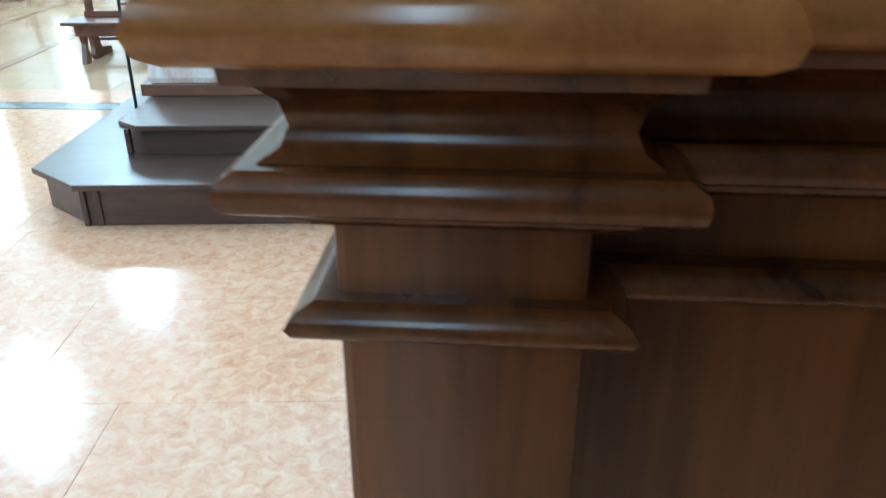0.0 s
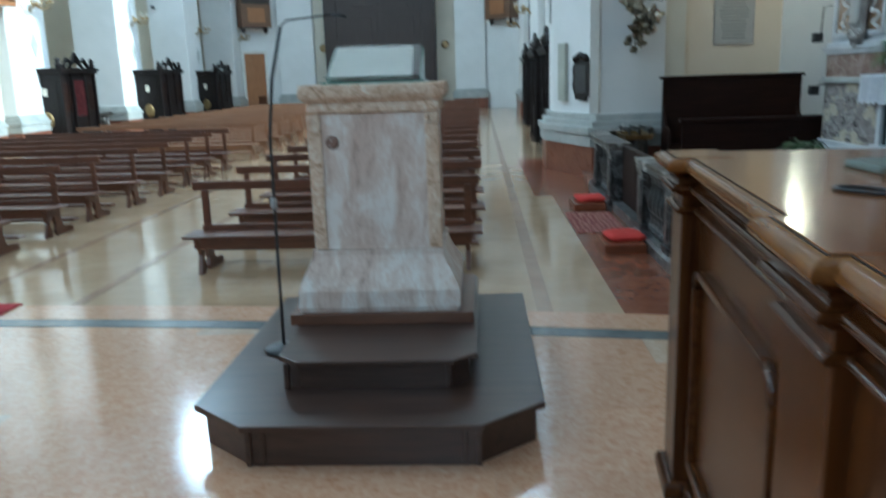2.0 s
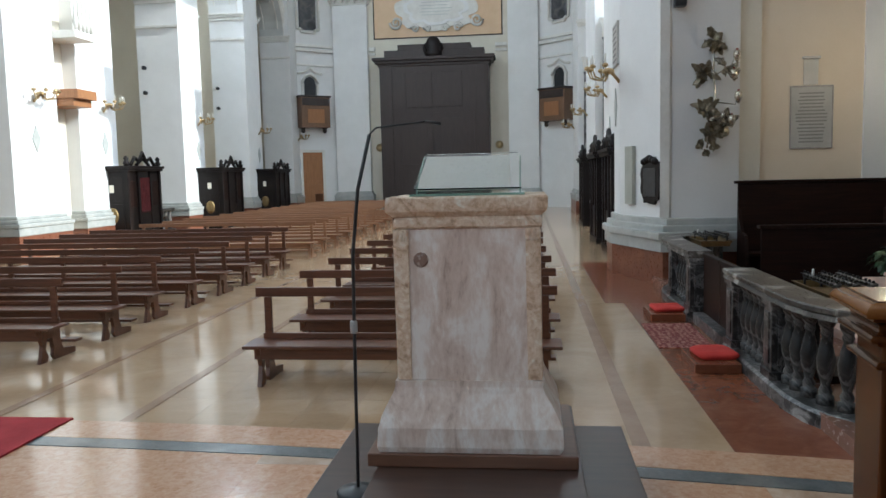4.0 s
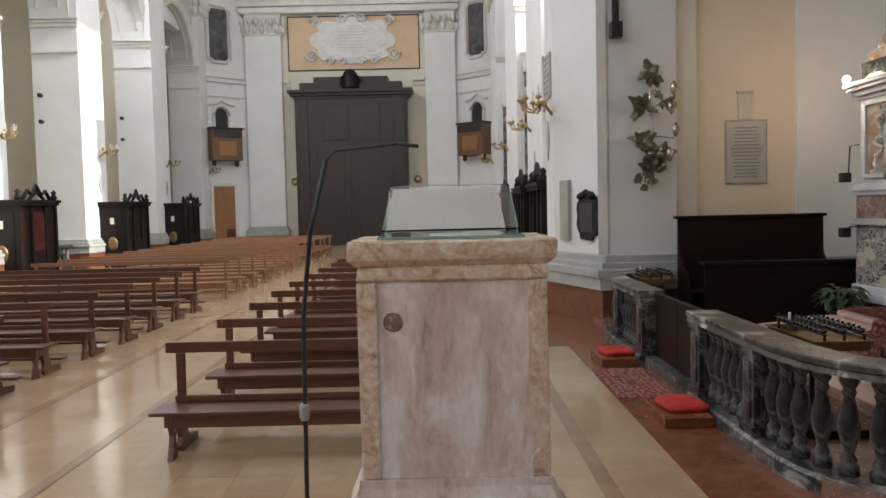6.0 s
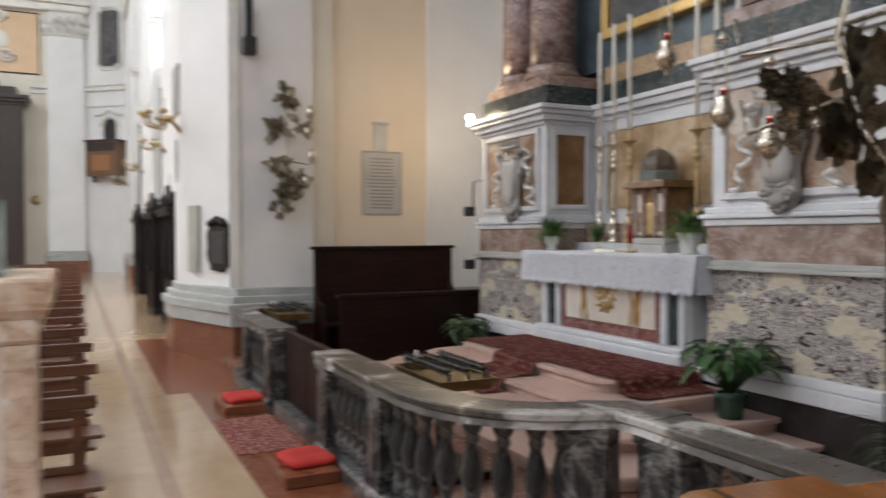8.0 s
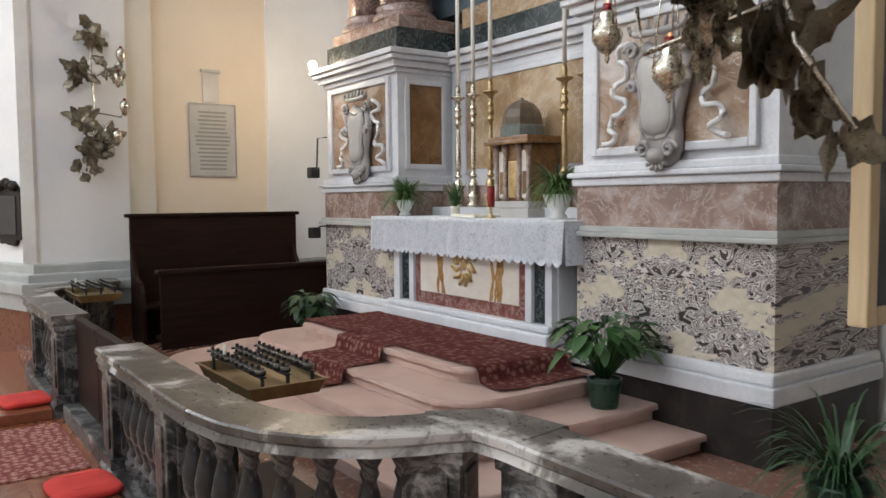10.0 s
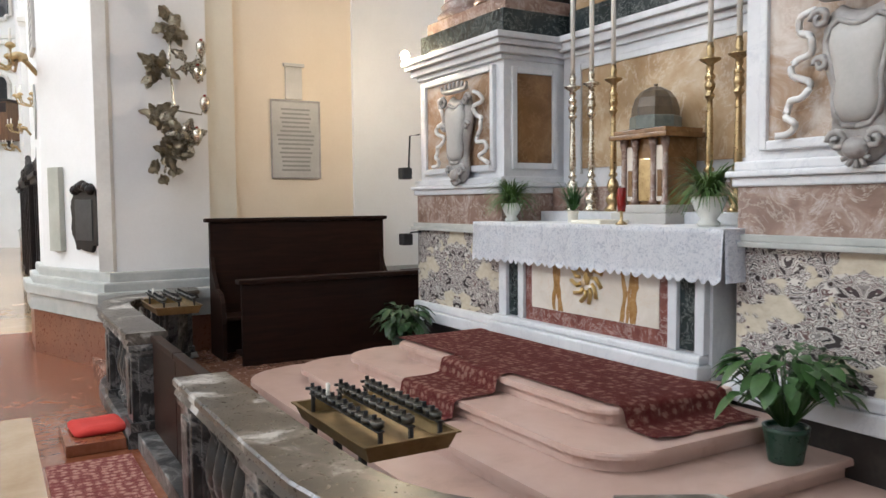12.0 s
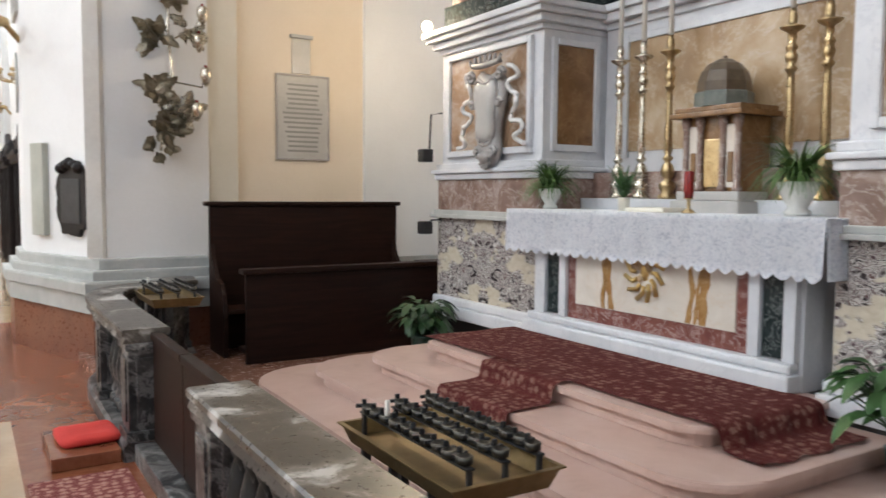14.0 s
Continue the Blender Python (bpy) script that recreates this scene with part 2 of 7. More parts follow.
def flamed(name, centre):
    """Book-matched inlay: cream fields between wavy bands of grey, white, mauve and near-black stone, mirrored about a middle line."""
    m, n, l, b = material(name)
    tc, sep, comb = n.new("ShaderNodeTexCoord"), n.new("ShaderNodeSeparateXYZ"), n.new("ShaderNodeCombineXYZ")
    l.new(tc.outputs["Object"], sep.inputs[0])
    off, mirror = n.new("ShaderNodeMath"), n.new("ShaderNodeMath")
    off.operation, mirror.operation = "SUBTRACT", "ABSOLUTE"
    l.new(sep.outputs[1], off.inputs[0])
    off.inputs[1].default_value = centre
    l.new(off.outputs[0], mirror.inputs[0])
    for k, src in enumerate((sep.outputs[0], mirror.outputs[0], sep.outputs[2])):
        l.new(src, comb.inputs[k])
    mp = n.new("ShaderNodeMapping")
    mp.inputs["Scale"].default_value, mp.inputs["Location"].default_value = (0.3, 1.0, 1.55), (0.0, 3.3, 0.9)
    l.new(comb.outputs[0], mp.inputs[0])
    v = mp.outputs[0]
    bands = ramp(n, [(0.30, (0.05, 0.04, 0.04)), (0.37, (0.25, 0.225, 0.215)), (0.42, (0.60, 0.56, 0.52)), (0.45, (0.15, 0.095, 0.09)), (0.475, (0.42, 0.385, 0.36)), (0.505, (0.045, 0.038, 0.04)), (0.53, (0.64, 0.60, 0.55)), (0.56, (0.21, 0.165, 0.16)), (0.595, (0.56, 0.52, 0.48)), (0.64, (0.07, 0.055, 0.055))])
    bands.color_ramp.interpolation = "CONSTANT"
    l.new(noise_node(n, l, v, 8.5, 2, 0.5, 0.9), bands.inputs[0])
    field = ramp(n, [(0.3, (0.50, 0.435, 0.33)), (0.7, (0.64, 0.575, 0.46))])
    l.new(noise_node(n, l, v, 14, 5), field.inputs[0])
    mask = ramp(n, [(0.41, (0, 0, 0)), (0.43, (1, 1, 1))])
    l.new(noise_node(n, l, v, 2.1, 3, 0.55, 0.6), mask.inputs[0])
    mx = n.new("ShaderNodeMix")
    mx.data_type = "RGBA"
    l.new(mask.outputs[0], mx.inputs[0])
    l.new(field.outputs[0], mx.inputs[6])
    l.new(bands.outputs[0], mx.inputs[7])
    spot, cell = n.new("ShaderNodeMix"), n.new("ShaderNodeTexVoronoi")
    spot.data_type, cell.inputs["Scale"].default_value = "RGBA", 8.0
    l.new(v, cell.inputs["Vector"])
    dots = ramp(n, [(0.12, (1, 1, 1)), (0.15, (0, 0, 0))])
    l.new(cell.outputs["Distance"], dots.inputs[0])
    l.new(dots.outputs[0], spot.inputs[0])
    l.new(mx.outputs[2], spot.inputs[6])
    spot.inputs[7].default_value = (0.10, 0.065, 0.07, 1)
    l.new(spot.outputs[2], b.inputs["Base Color"])
    b.inputs["Roughness"].default_value = 0.26
    return m


PANELMARBLE = veined("clouded_brown_panel_marble", [(0.32, (0.20, 0.12, 0.07)), (0.46, (0.33, 0.215, 0.135)), (0.56, (0.46, 0.37, 0.30)), (0.68, (0.60, 0.55, 0.50))], (0.64, 0.58, 0.52), 3.0, 0.25, width=0.012)
ONYX = veined("white_onyx", [(0.3, (0.60, 0.53, 0.45)), (0.7, (0.74, 0.68, 0.60))], (0.62, 0.48, 0.34), 3.0, 0.2, width=0.012)
REDBRECCIA = veined("red_inlay_marble", [(0.3, (0.14, 0.045, 0.038)), (0.7, (0.24, 0.095, 0.075))], (0.58, 0.48, 0.44), 9.0, 0.25, width=0.03)
GREENBLACK = veined("black_green_marble", [(0.3, (0.012, 0.018, 0.018)), (0.7, (0.035, 0.045, 0.045))], (0.30, 0.32, 0.31), 8.0, 0.2, width=0.018)
FOOTING = mottled("dark_footing_stone", [(0.3, (0.010, 0.008, 0.007)), (0.55, (0.022, 0.018, 0.016)), (0.75, (0.05, 0.042, 0.036))], 4, 30, 0.4, 0.1)
BLUEGREY = mottled("blue_grey_marble", [(0.3, (0.06, 0.085, 0.10)), (0.7, (0.14, 0.18, 0.20))], 3, 30, 0.3, 0.05)
COLUMNMARBLE = veined("mottled_column_marble", [(0.3, (0.10, 0.062, 0.055)), (0.52, (0.24, 0.16, 0.145)), (0.72, (0.42, 0.33, 0.30))], (0.58, 0.50, 0.46), 7.0, 0.22, width=0.03)
STEPPINK = mottled("pink_step_marble", [(0.2, (0.40, 0.265, 0.21)), (0.42, (0.53, 0.365, 0.30)), (0.75, (0.60, 0.44, 0.375))], 3.2, 14, 0.3, 0.0, warp=0.6, vary=0.03, grain=0.05, rough_var=0.02)
CHAPELFLOOR = mottled("reddish_chapel_floor", [(0.25, (0.19, 0.095, 0.065)), (0.75, (0.30, 0.165, 0.12))], 2.5, 20, 0.25, 0.01, grain=0.15)
PLINTHRED = mottled("red_plinth_marble", [(0.25, (0.14, 0.048, 0.026)), (0.75, (0.25, 0.10, 0.056))], 3, 26, 0.3, 0.03)
PLINTHGREY = mottled("grey_base_stone", [(0.3, (0.36, 0.37, 0.35)), (0.7, (0.50, 0.50, 0.47))], 3, 26, 0.45, 0.05)
STONECARVE = mottled("carved_grey_stone", [(0.3, (0.27, 0.25, 0.235)), (0.7, (0.43, 0.41, 0.39))], 5, 40, 0.45, 0.15)
RIBBON = mottled("white_carved_ribbon", [(0.3, (0.66, 0.645, 0.62)), (0.7, (0.80, 0.785, 0.76))], 5, 40, 0.4, 0.1)
BRASS = mottled("old_brass", [(0.3, (0.36, 0.255, 0.125)), (0.7, (0.56, 0.43, 0.24))], 8, 50, 0.3, 0.0, metallic=1.0)
TRAYBRASS = mottled("tarnished_brass_tray", [(0.3, (0.17, 0.115, 0.045)), (0.7, (0.30, 0.215, 0.10))], 6, 40, 0.42, 0.05, metallic=0.75)
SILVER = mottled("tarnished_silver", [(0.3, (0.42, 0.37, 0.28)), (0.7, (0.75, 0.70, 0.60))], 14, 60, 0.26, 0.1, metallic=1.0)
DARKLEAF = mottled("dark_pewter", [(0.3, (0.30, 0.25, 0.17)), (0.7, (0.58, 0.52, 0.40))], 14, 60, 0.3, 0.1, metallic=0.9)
BLACKMETAL = mottled("black_metal", [(0.3, (0.012, 0.012, 0.013)), (0.7, (0.03, 0.03, 0.032))], 10, 60, 0.4, 0.05)
GLASS = plain("clear_glass", (0.99, 1.0, 0.995), 0.02, 0, 0, 1.0, 1.46)
GLASS_EDGE = plain("green_glass_edge", (0.45, 0.68, 0.58), 0.08, 0, 0, 0.6)
PAPER = mottled("cream_paper", [(0.3, (0.72, 0.67, 0.55)), (0.7, (0.80, 0.76, 0.65))], 3, 60, 0.6, 0.03)
WAX = plain("white_wax", (0.80, 0.77, 0.70), 0.4)
REDGLASS = plain("red_glass", (0.22, 0.012, 0.010), 0.12)
GLOW = plain("lamp_glow", (1.0, 0.80, 0.52), 0.5, 0, 30.0)
FLAME = plain("small_flame", (1.0, 0.20, 0.06), 0.5, 0, 3.0)
LEAF = mottled("leaf_green", [(0.3, (0.025, 0.075, 0.016)), (0.7, (0.075, 0.17, 0.045))], 9, 50, 0.42, 0.05, vary=0.2)
LEAFDARK = mottled("leaf_dark_green", [(0.3, (0.014, 0.042, 0.014)), (0.7, (0.045, 0.10, 0.035))], 9, 50, 0.4, 0.05, vary=0.2)
FERN = mottled("fern_green", [(0.3, (0.055, 0.115, 0.025)), (0.7, (0.14, 0.24, 0.07))], 9, 50, 0.5, 0.05)
POTWHITE = mottled("white_glazed_pot", [(0.3, (0.62, 0.62, 0.58)), (0.7, (0.74, 0.74, 0.70))], 4, 40, 0.25, 0.03)
POTGREEN = mottled("dark_green_pot", [(0.3, (0.006, 0.026, 0.015)), (0.7, (0.014, 0.05, 0.03))], 4, 40, 0.3, 0.03)
LINEN = mottled("white_linen", [(0.3, (0.84, 0.85, 0.88)), (0.7, (0.92, 0.92, 0.94))], 8, 120, 0.85, 0.2)
REDCLOTH = mottled("red_cushion_cloth", [(0.3, (0.46, 0.022, 0.016)), (0.7, (0.60, 0.045, 0.03))], 6, 90, 0.85, 0.25)
REDCARPET = mottled("bright_red_carpet", [(0.3, (0.30, 0.016, 0.022)), (0.7, (0.40, 0.03, 0.035))], 6, 150, 0.95, 0.3)
VELVET = mottled("dark_red_curtain", [(0.3, (0.10, 0.012, 0.012)), (0.7, (0.19, 0.03, 0.028))], 4, 60, 0.85, 0.2)
PLAQUE = mottled("grey_stone_plaque", [(0.3, (0.40, 0.385, 0.36)), (0.7, (0.50, 0.485, 0.455))], 2.5, 40, 0.4, 0.03)
INK = plain("engraved_letters", (0.27, 0.26, 0.245), 0.7)
PAINTING = mottled("dark_painting", [(0.3, (0.02, 0.02, 0.022)), (0.5, (0.07, 0.07, 0.075)), (0.8, (0.20, 0.17, 0.14))], 1.6, 20, 0.4, 0.03, warp=1.0)
GILT = mottled("gilt_wood", [(0.3, (0.50, 0.32, 0.10)), (0.7, (0.68, 0.49, 0.21))], 8, 50, 0.38, 0.1, metallic=0.7)
PALEWOOD = wood("pale_frame_wood", (0.55, 0.40, 0.22), (0.70, 0.54, 0.33), 2, 0.45, 0.03)
DOORWOOD = wood("orange_door_wood", (0.26, 0.115, 0.045), (0.40, 0.19, 0.08), 2, 0.45, 0.03)


def patterned_carpet():
    """Dark red carpet with a woven, scattered pale pattern."""
    m, n, l, b = material("dark_red_patterned_carpet")
    v = coords(n, l)
    vo = n.new("ShaderNodeTexVoronoi")
    vo.inputs["Scale"].default_value = 17.0
    vo.inputs["Randomness"].default_value = 0.55
    l.new(v, vo.inputs["Vector"])
    r = ramp(n, [(0.10, (0.40, 0.21, 0.16)), (0.24, (0.30, 0.105, 0.08)), (0.31, (0.15, 0.02, 0.018)), (0.39, (0.125, 0.015, 0.014)), (0.43, (0.30, 0.11, 0.085)), (0.48, (0.15, 0.02, 0.018)), (0.9, (0.18, 0.028, 0.025))])
    mixn = n.new("ShaderNodeMath")
    mixn.operation = "MULTIPLY_ADD"
    l.new(noise_node(n, l, v, 34, 4, 0.6, 2.5), mixn.inputs[0])
    mixn.inputs[1].default_value = 1.2
    l.new(vo.outputs["Distance"], mixn.inputs[2])
    sub = n.new("ShaderNodeMath")
    sub.operation = "SUBTRACT"
    l.new(mixn.outputs[0], sub.inputs[0])
    sub.inputs[1].default_value = 0.75
    l.new(sub.outputs[0], r.inputs[0])
    l.new(r.outputs[0], b.inputs["Base Color"])
    b.inputs["Roughness"].default_value = 0.95
    bp = n.new("ShaderNodeBump")
    bp.inputs["Strength"].default_value, bp.inputs["Distance"].default_value = 0.4, 0.01
    l.new(noise_node(n, l, v, 160, 3), bp.inputs["Height"])
    l.new(bp.outputs[0], b.inputs["Normal"])
    return m


def lace_cloth():
    """White linen whose hanging edge carries openwork."""
    m, n, l, b = material("white_lace")
    v = coords(n, l)
    weave = noise_node(n, l, v, 26, 4, 0.65, 2.2)
    r = ramp(n, [(0.36, (0.66, 0.67, 0.73)), (0.47, (0.86, 0.87, 0.91)), (0.54, (0.94, 0.94, 0.97)), (0.8, (0.95, 0.95, 0.97))])
    l.new(weave, r.inputs[0])
    l.new(r.outputs[0], b.inputs["Base Color"])
    b.inputs["Roughness"].default_value = 0.9
    bp = n.new("ShaderNodeBump")
    bp.inputs["Strength"].default_value, bp.inputs["Distance"].default_value = 0.25, 0.01
    l.new(weave, bp.inputs["Height"])
    l.new(bp.outputs[0], b.inputs["Normal"])
    return m


CARPET, LACE = patterned_carpet(), lace_cloth()


# ---- mesh helpers ----
def box(bm, x0, x1, y0, y1, z0, z1, bevel=0.0, segments=2):
    m = Matrix.Translation(((x0 + x1) / 2, (y0 + y1) / 2, (z0 + z1) / 2)) @ Matrix.Diagonal((abs(x1 - x0), abs(y1 - y0), abs(z1 - z0), 1))
    made = bmesh.ops.create_cube(bm, size=1, matrix=m)["verts"]
    if bevel:
        bmesh.ops.bevel(bm, geom=list({e for v in made for e in v.link_edges}), offset=bevel, segments=segments, affect="EDGES", profile=0.6 if segments == 2 else 0.5)
    return bm


def boxes(*rows, bevel=0.0, segments=2):
    bm = bmesh.new()
    for row in rows:
        box(bm, *row, bevel=bevel, segments=segments)
    return bm


def lathe(bm, profile, n=16, at=(0, 0, 0), square=False, smooth=True):
    """A turned body from (radius, z) pairs; square gives a four-sided one."""
    rings = []
    n = 4 if square else n
    for r, z in profile:
        ring = []
        for k in range(n):
            a = 2 * math.pi * (k + (0.5 if square else 0)) / n
            rr = r * math.sqrt(2) if square else r
            ring.append(bm.verts.new((at[0] + rr * math.cos(a), at[1] + rr * math.sin(a), at[2] + z)))
        rings.append(ring)
    for a, c in zip(rings, rings[1:]):
        for k in range(n):
            f = bm.faces.new((a[k], a[(k + 1) % n], c[(k + 1) % n], c[k]))
            f.smooth = smooth and not square
    bm.faces.new(list(reversed(rings[0])))
    bm.faces.new(rings[-1])
    return bm


def tube(bm, points, radius, n=8, taper=1.0):
    """A round bar along points."""
    pts, rings = [Vector(p) for p in points], []
    for i, p in enumerate(pts):
        d = (pts[min(i + 1, len(pts) - 1)] - pts[max(i - 1, 0)]).normalized()
        side = d.cross(Vector((0, 0, 1)) if abs(d.z) < 0.9 else Vector((1, 0, 0))).normalized()
        up = side.cross(d)
        r = radius * (1 + (taper - 1) * i / max(1, len(pts) - 1))
        rings.append([bm.verts.new(p + r * (math.cos(2 * math.pi * k / n) * side + math.sin(2 * math.pi * k / n) * up)) for k in range(n)])
    for a, c in zip(rings, rings[1:]):
        for k in range(n):
            bm.faces.new((a[k], a[(k + 1) % n], c[(k + 1) % n], c[k])).smooth = True
    bm.faces.new(list(reversed(rings[0])))
    bm.faces.new(rings[-1])
    return bm


def prism(bm, outline, z0, z1, bevel=0.0):
    """An upright body over a flat outline of (x, y)."""
    low = [bm.verts.new((x, y, z0)) for x, y in outline]
    high = [bm.verts.new((x, y, z1)) for x, y in outline]
    n = len(outline)
    for k in range(n):
        bm.faces.new((low[k], low[(k + 1) % n], high[(k + 1) % n], high[k]))
    bm.faces.new(list(reversed(low)))
    top = bm.faces.new(high)
    if bevel:
        bmesh.ops.bevel(bm, geom=list(top.edges), offset=bevel, segments=2, affect="EDGES", profile=0.6)
    return bm


def sheet(bm, points_uv, thickness, to_world):
    """A flat shape of (u, v) given a thickness; to_world(u, v, w) places it."""
    a = [bm.verts.new(to_world(u, v, 0)) for u, v in points_uv]
    c = [bm.verts.new(to_world(u, v, thickness)) for u, v in points_uv]
    n = len(a)
    for k in range(n):
        bm.faces.new((a[k], a[(k + 1) % n], c[(k + 1) % n], c[k]))
    bm.faces.new(list(reversed(a)))
    bm.faces.new(c)
    return bm


def sweep(bm, path, profile, closed_ends=True):
    """A moulding: profile of (out, z) carried along a flat path of (x, y); out points to the path's left."""
    rings = []
    for i, p in enumerate(path):
        p0, p1 = path[max(i - 1, 0)], path[min(i + 1, len(path) - 1)]
        d = Vector((p1[0] - p0[0], p1[1] - p0[1]))
        d.normalize()
        k = 1.0
        if 0 < i < len(path) - 1:
            e = Vector((p1[0] - p[0], p1[1] - p[1])).normalized()
            k = 1 / max(0.5, abs(d.dot(e)))
        nx, ny = -d.y * k, d.x * k
        rings.append([bm.verts.new((p[0] + nx * o, p[1] + ny * o, z)) for o, z in profile])
    m = len(profile)
    for a, c in zip(rings, rings[1:]):
        for k in range(m):
            bm.faces.new((a[k], a[(k + 1) % m], c[(k + 1) % m], c[k]))
    if closed_ends:
        bm.faces.new(rings[0])
        bm.faces.new(list(reversed(rings[-1])))
    return bm


def framed(rect, profile, lift=0.0):
    """A moulding of (out, z) points carried round a rectangle with mitred corners."""
    bm, (x0, x1, y0, y1) = bmesh.new(), rect
    n = len(profile)
    rings = [[bm.verts.new((cx + sx * o, cy + sy * o, z + lift)) for o, z in profile] for cx, cy, sx, sy in ((x0, y0, -1, -1), (x1, y0, 1, -1), (x1, y1, 1, 1), (x0, y1, -1, 1))]
    for i in range(4):
        a, c = rings[i], rings[(i + 1) % 4]
        for k in range(n):
            bm.faces.new((a[k], c[k], c[(k + 1) % n], a[(k + 1) % n])).smooth = k not in (0, n - 2, n - 1)
    for ring in rings:
        for k in range(n):
            edge_ = bm.edges.get((ring[k], ring[(k + 1) % n]))
            edge_.smooth = False
    return bm


def domed(bm, outline, depth, to_world, layers=5, flat=0.0):
    """A bulging relief over an outline of (u, v): to_world(u, v, w) places it, w is the height of the bulge."""
    cu, cv = sum(p[0] for p in outline) / len(outline), sum(p[1] for p in outline) / len(outline)
    rings = []
    for i in range(layers + 1):
        f = i / layers
        k = 1 - (1 - flat) * f * f * 0.96
        rings.append([bm.verts.new(to_world(cu + (u - cu) * k, cv + (v - cv) * k, depth * math.sin(math.pi / 2 * f))) for u, v in outline])
    n = len(outline)
    for a, c in zip(rings, rings[1:]):
        for k in range(n):
            bm.faces.new((a[k], a[(k + 1) % n], c[(k + 1) % n], c[k])).smooth = True
    bm.faces.new(rings[-1]).smooth = True
    bm.faces.new(list(reversed(rings[0])))
    return bm


def mesh_of(name, bm, mat):
    bmesh.ops.recalc_face_normals(bm, faces=bm.faces)
    me = bpy.data.meshes.new(name)
    bm.to_mesh(me)
    bm.free()
    me.materials.append(mat)
    return me


def part(name, bm, mat, parent=None, label=""):
    ob = new(name, mesh_of(name, bm, mat))
    if parent:
        ob.parent = parent
    return tagged(ob, label)


def thing(name, label, category, group="", at=(0, 0, 0), rz=0):
    ob = new(name)
    ob.matrix_basis = pose(*at, 0, 0, rz)
    ob.empty_display_size = 0.1
    return tagged(ob, label, category, group)


def structure(name, bm, mat, label="", category="wall"):
    return tagged(part(name, bm, mat), label, category, "", "structure")


def solo(name, bm, mat, label, category, group=""):
    return tagged(part(name, bm, mat), label, category, group)


# ---- floors ----
ARC_C, ARC_R = (AXIS, -33.8), 41.45


def arc(radius, x0, x1, n=40):
    return [(x0 + (x1 - x0) * k / n, ARC_C[1] + math.sqrt(radius ** 2 - (x0 + (x1 - x0) * k / n - ARC_C[0]) ** 2)) for k in range(n + 1)]


nave_floor = structure("floor", boxes((-17, 9.5, BACK - 0.5, 50, -0.4, NAVE_Z)), NAVEFLOOR, "polished cream stone floor of the nave", "floor")
structure("floor_band", boxes((1.08, 1.2, 7.1, 44, NAVE_Z - 0.02, NAVE_Z + 0.004), (-2.75, -2.65, 7.6, 44, NAVE_Z - 0.02, NAVE_Z + 0.004), (-3.9, -3.8, 7.6, 44, NAVE_Z - 0.02, NAVE_Z + 0.004)), BANDFLOOR, "brown stone bands let into the nave floor", "floor")
red_floor = structure("floor_border", boxes((1.72, 3.3, 6.0, 13.4, NAVE_Z - 0.02, NAVE_Z + 0.003), (1.46, 3.3, 13.404, 18.5, NAVE_Z - 0.02, NAVE_Z + 0.003)), REDFLOOR, "polished terracotta marble border beside the chapel", "floor")
edge = arc(ARC_R, LEFT, 3.2)
chancel = structure("floor_chancel", prism(bmesh.new(), [(LEFT, BACK)] + edge[:1] + edge[1:] + [(3.2, BACK)], -0.3, -0.006), JOINT, "raised chancel floor of large marble slabs", "floor")
structure("floor_chapel", boxes((2.42, 7.0, 7.3, 15.5, -0.3, -0.002), (3.24, 7.0, 5.7, 7.296, -0.3, -0.002)), CHAPELFLOOR, "pinkish stone floor of the side chapel", "floor")
structure("trim", prism(bmesh.new(), arc(41.12, LEFT + 0.01, 3.19) + list(reversed(arc(40.96, LEFT + 0.01, 3.19))), -0.02, 0.001), GREYSTRIP, "curved dark grey stone strip in the floor", "floor")
structure("trim", prism(bmesh.new(), arc(ARC_R + 0.02, LEFT + 0.02, 3.18) + list(reversed(arc(41.124, LEFT + 0.02, 3.18))), -0.05, 0.002, 0.0), ORANGE, "rounded marble edge of the chancel step", "floor")


# ---- walls ----
structure("wall_left", boxes((LEFT - 0.5, LEFT, BACK, 15.6, -0.3, 11.0),
                               (LEFT - 0.5, LEFT, BACK, 2.5, 11.0, 15.6), (LEFT - 0.5, LEFT, 5.5, 12.5, 11.0, 15.6), (LEFT - 0.5, LEFT, 15.5, 21.5, 11.0, 15.6), (LEFT - 0.5, LEFT, 24.5, 32.0, 11.0, 15.6), (LEFT - 0.5, LEFT, 35.0, FAR, 11.0, 15.6), (LEFT - 0.5, LEFT, BACK, FAR, 15.6, TOP)), PLASTER, "white plastered nave wall with tall windows")
structure("wall_left_recess", boxes((-16.6, -16.2, 15.0, FAR, -0.3, 13.0), (-16.2, -13.81, 15.0, 15.6, -0.3, 13.0), (-16.6, -13.41, 15.0, FAR, 13.0, 13.4), (-16.2, -13.81, 22.6, 23.2, -0.3, 13.0), (-16.2, -13.81, 31.0, 31.4, -0.3, 13.0), (-16.2, -13.81, 37.6, 38.0, -0.3, 13.0), (-16.2, -13.81, 44.6, 45.2, -0.3, 13.0)), CREAM, "cream walls of the side bays")
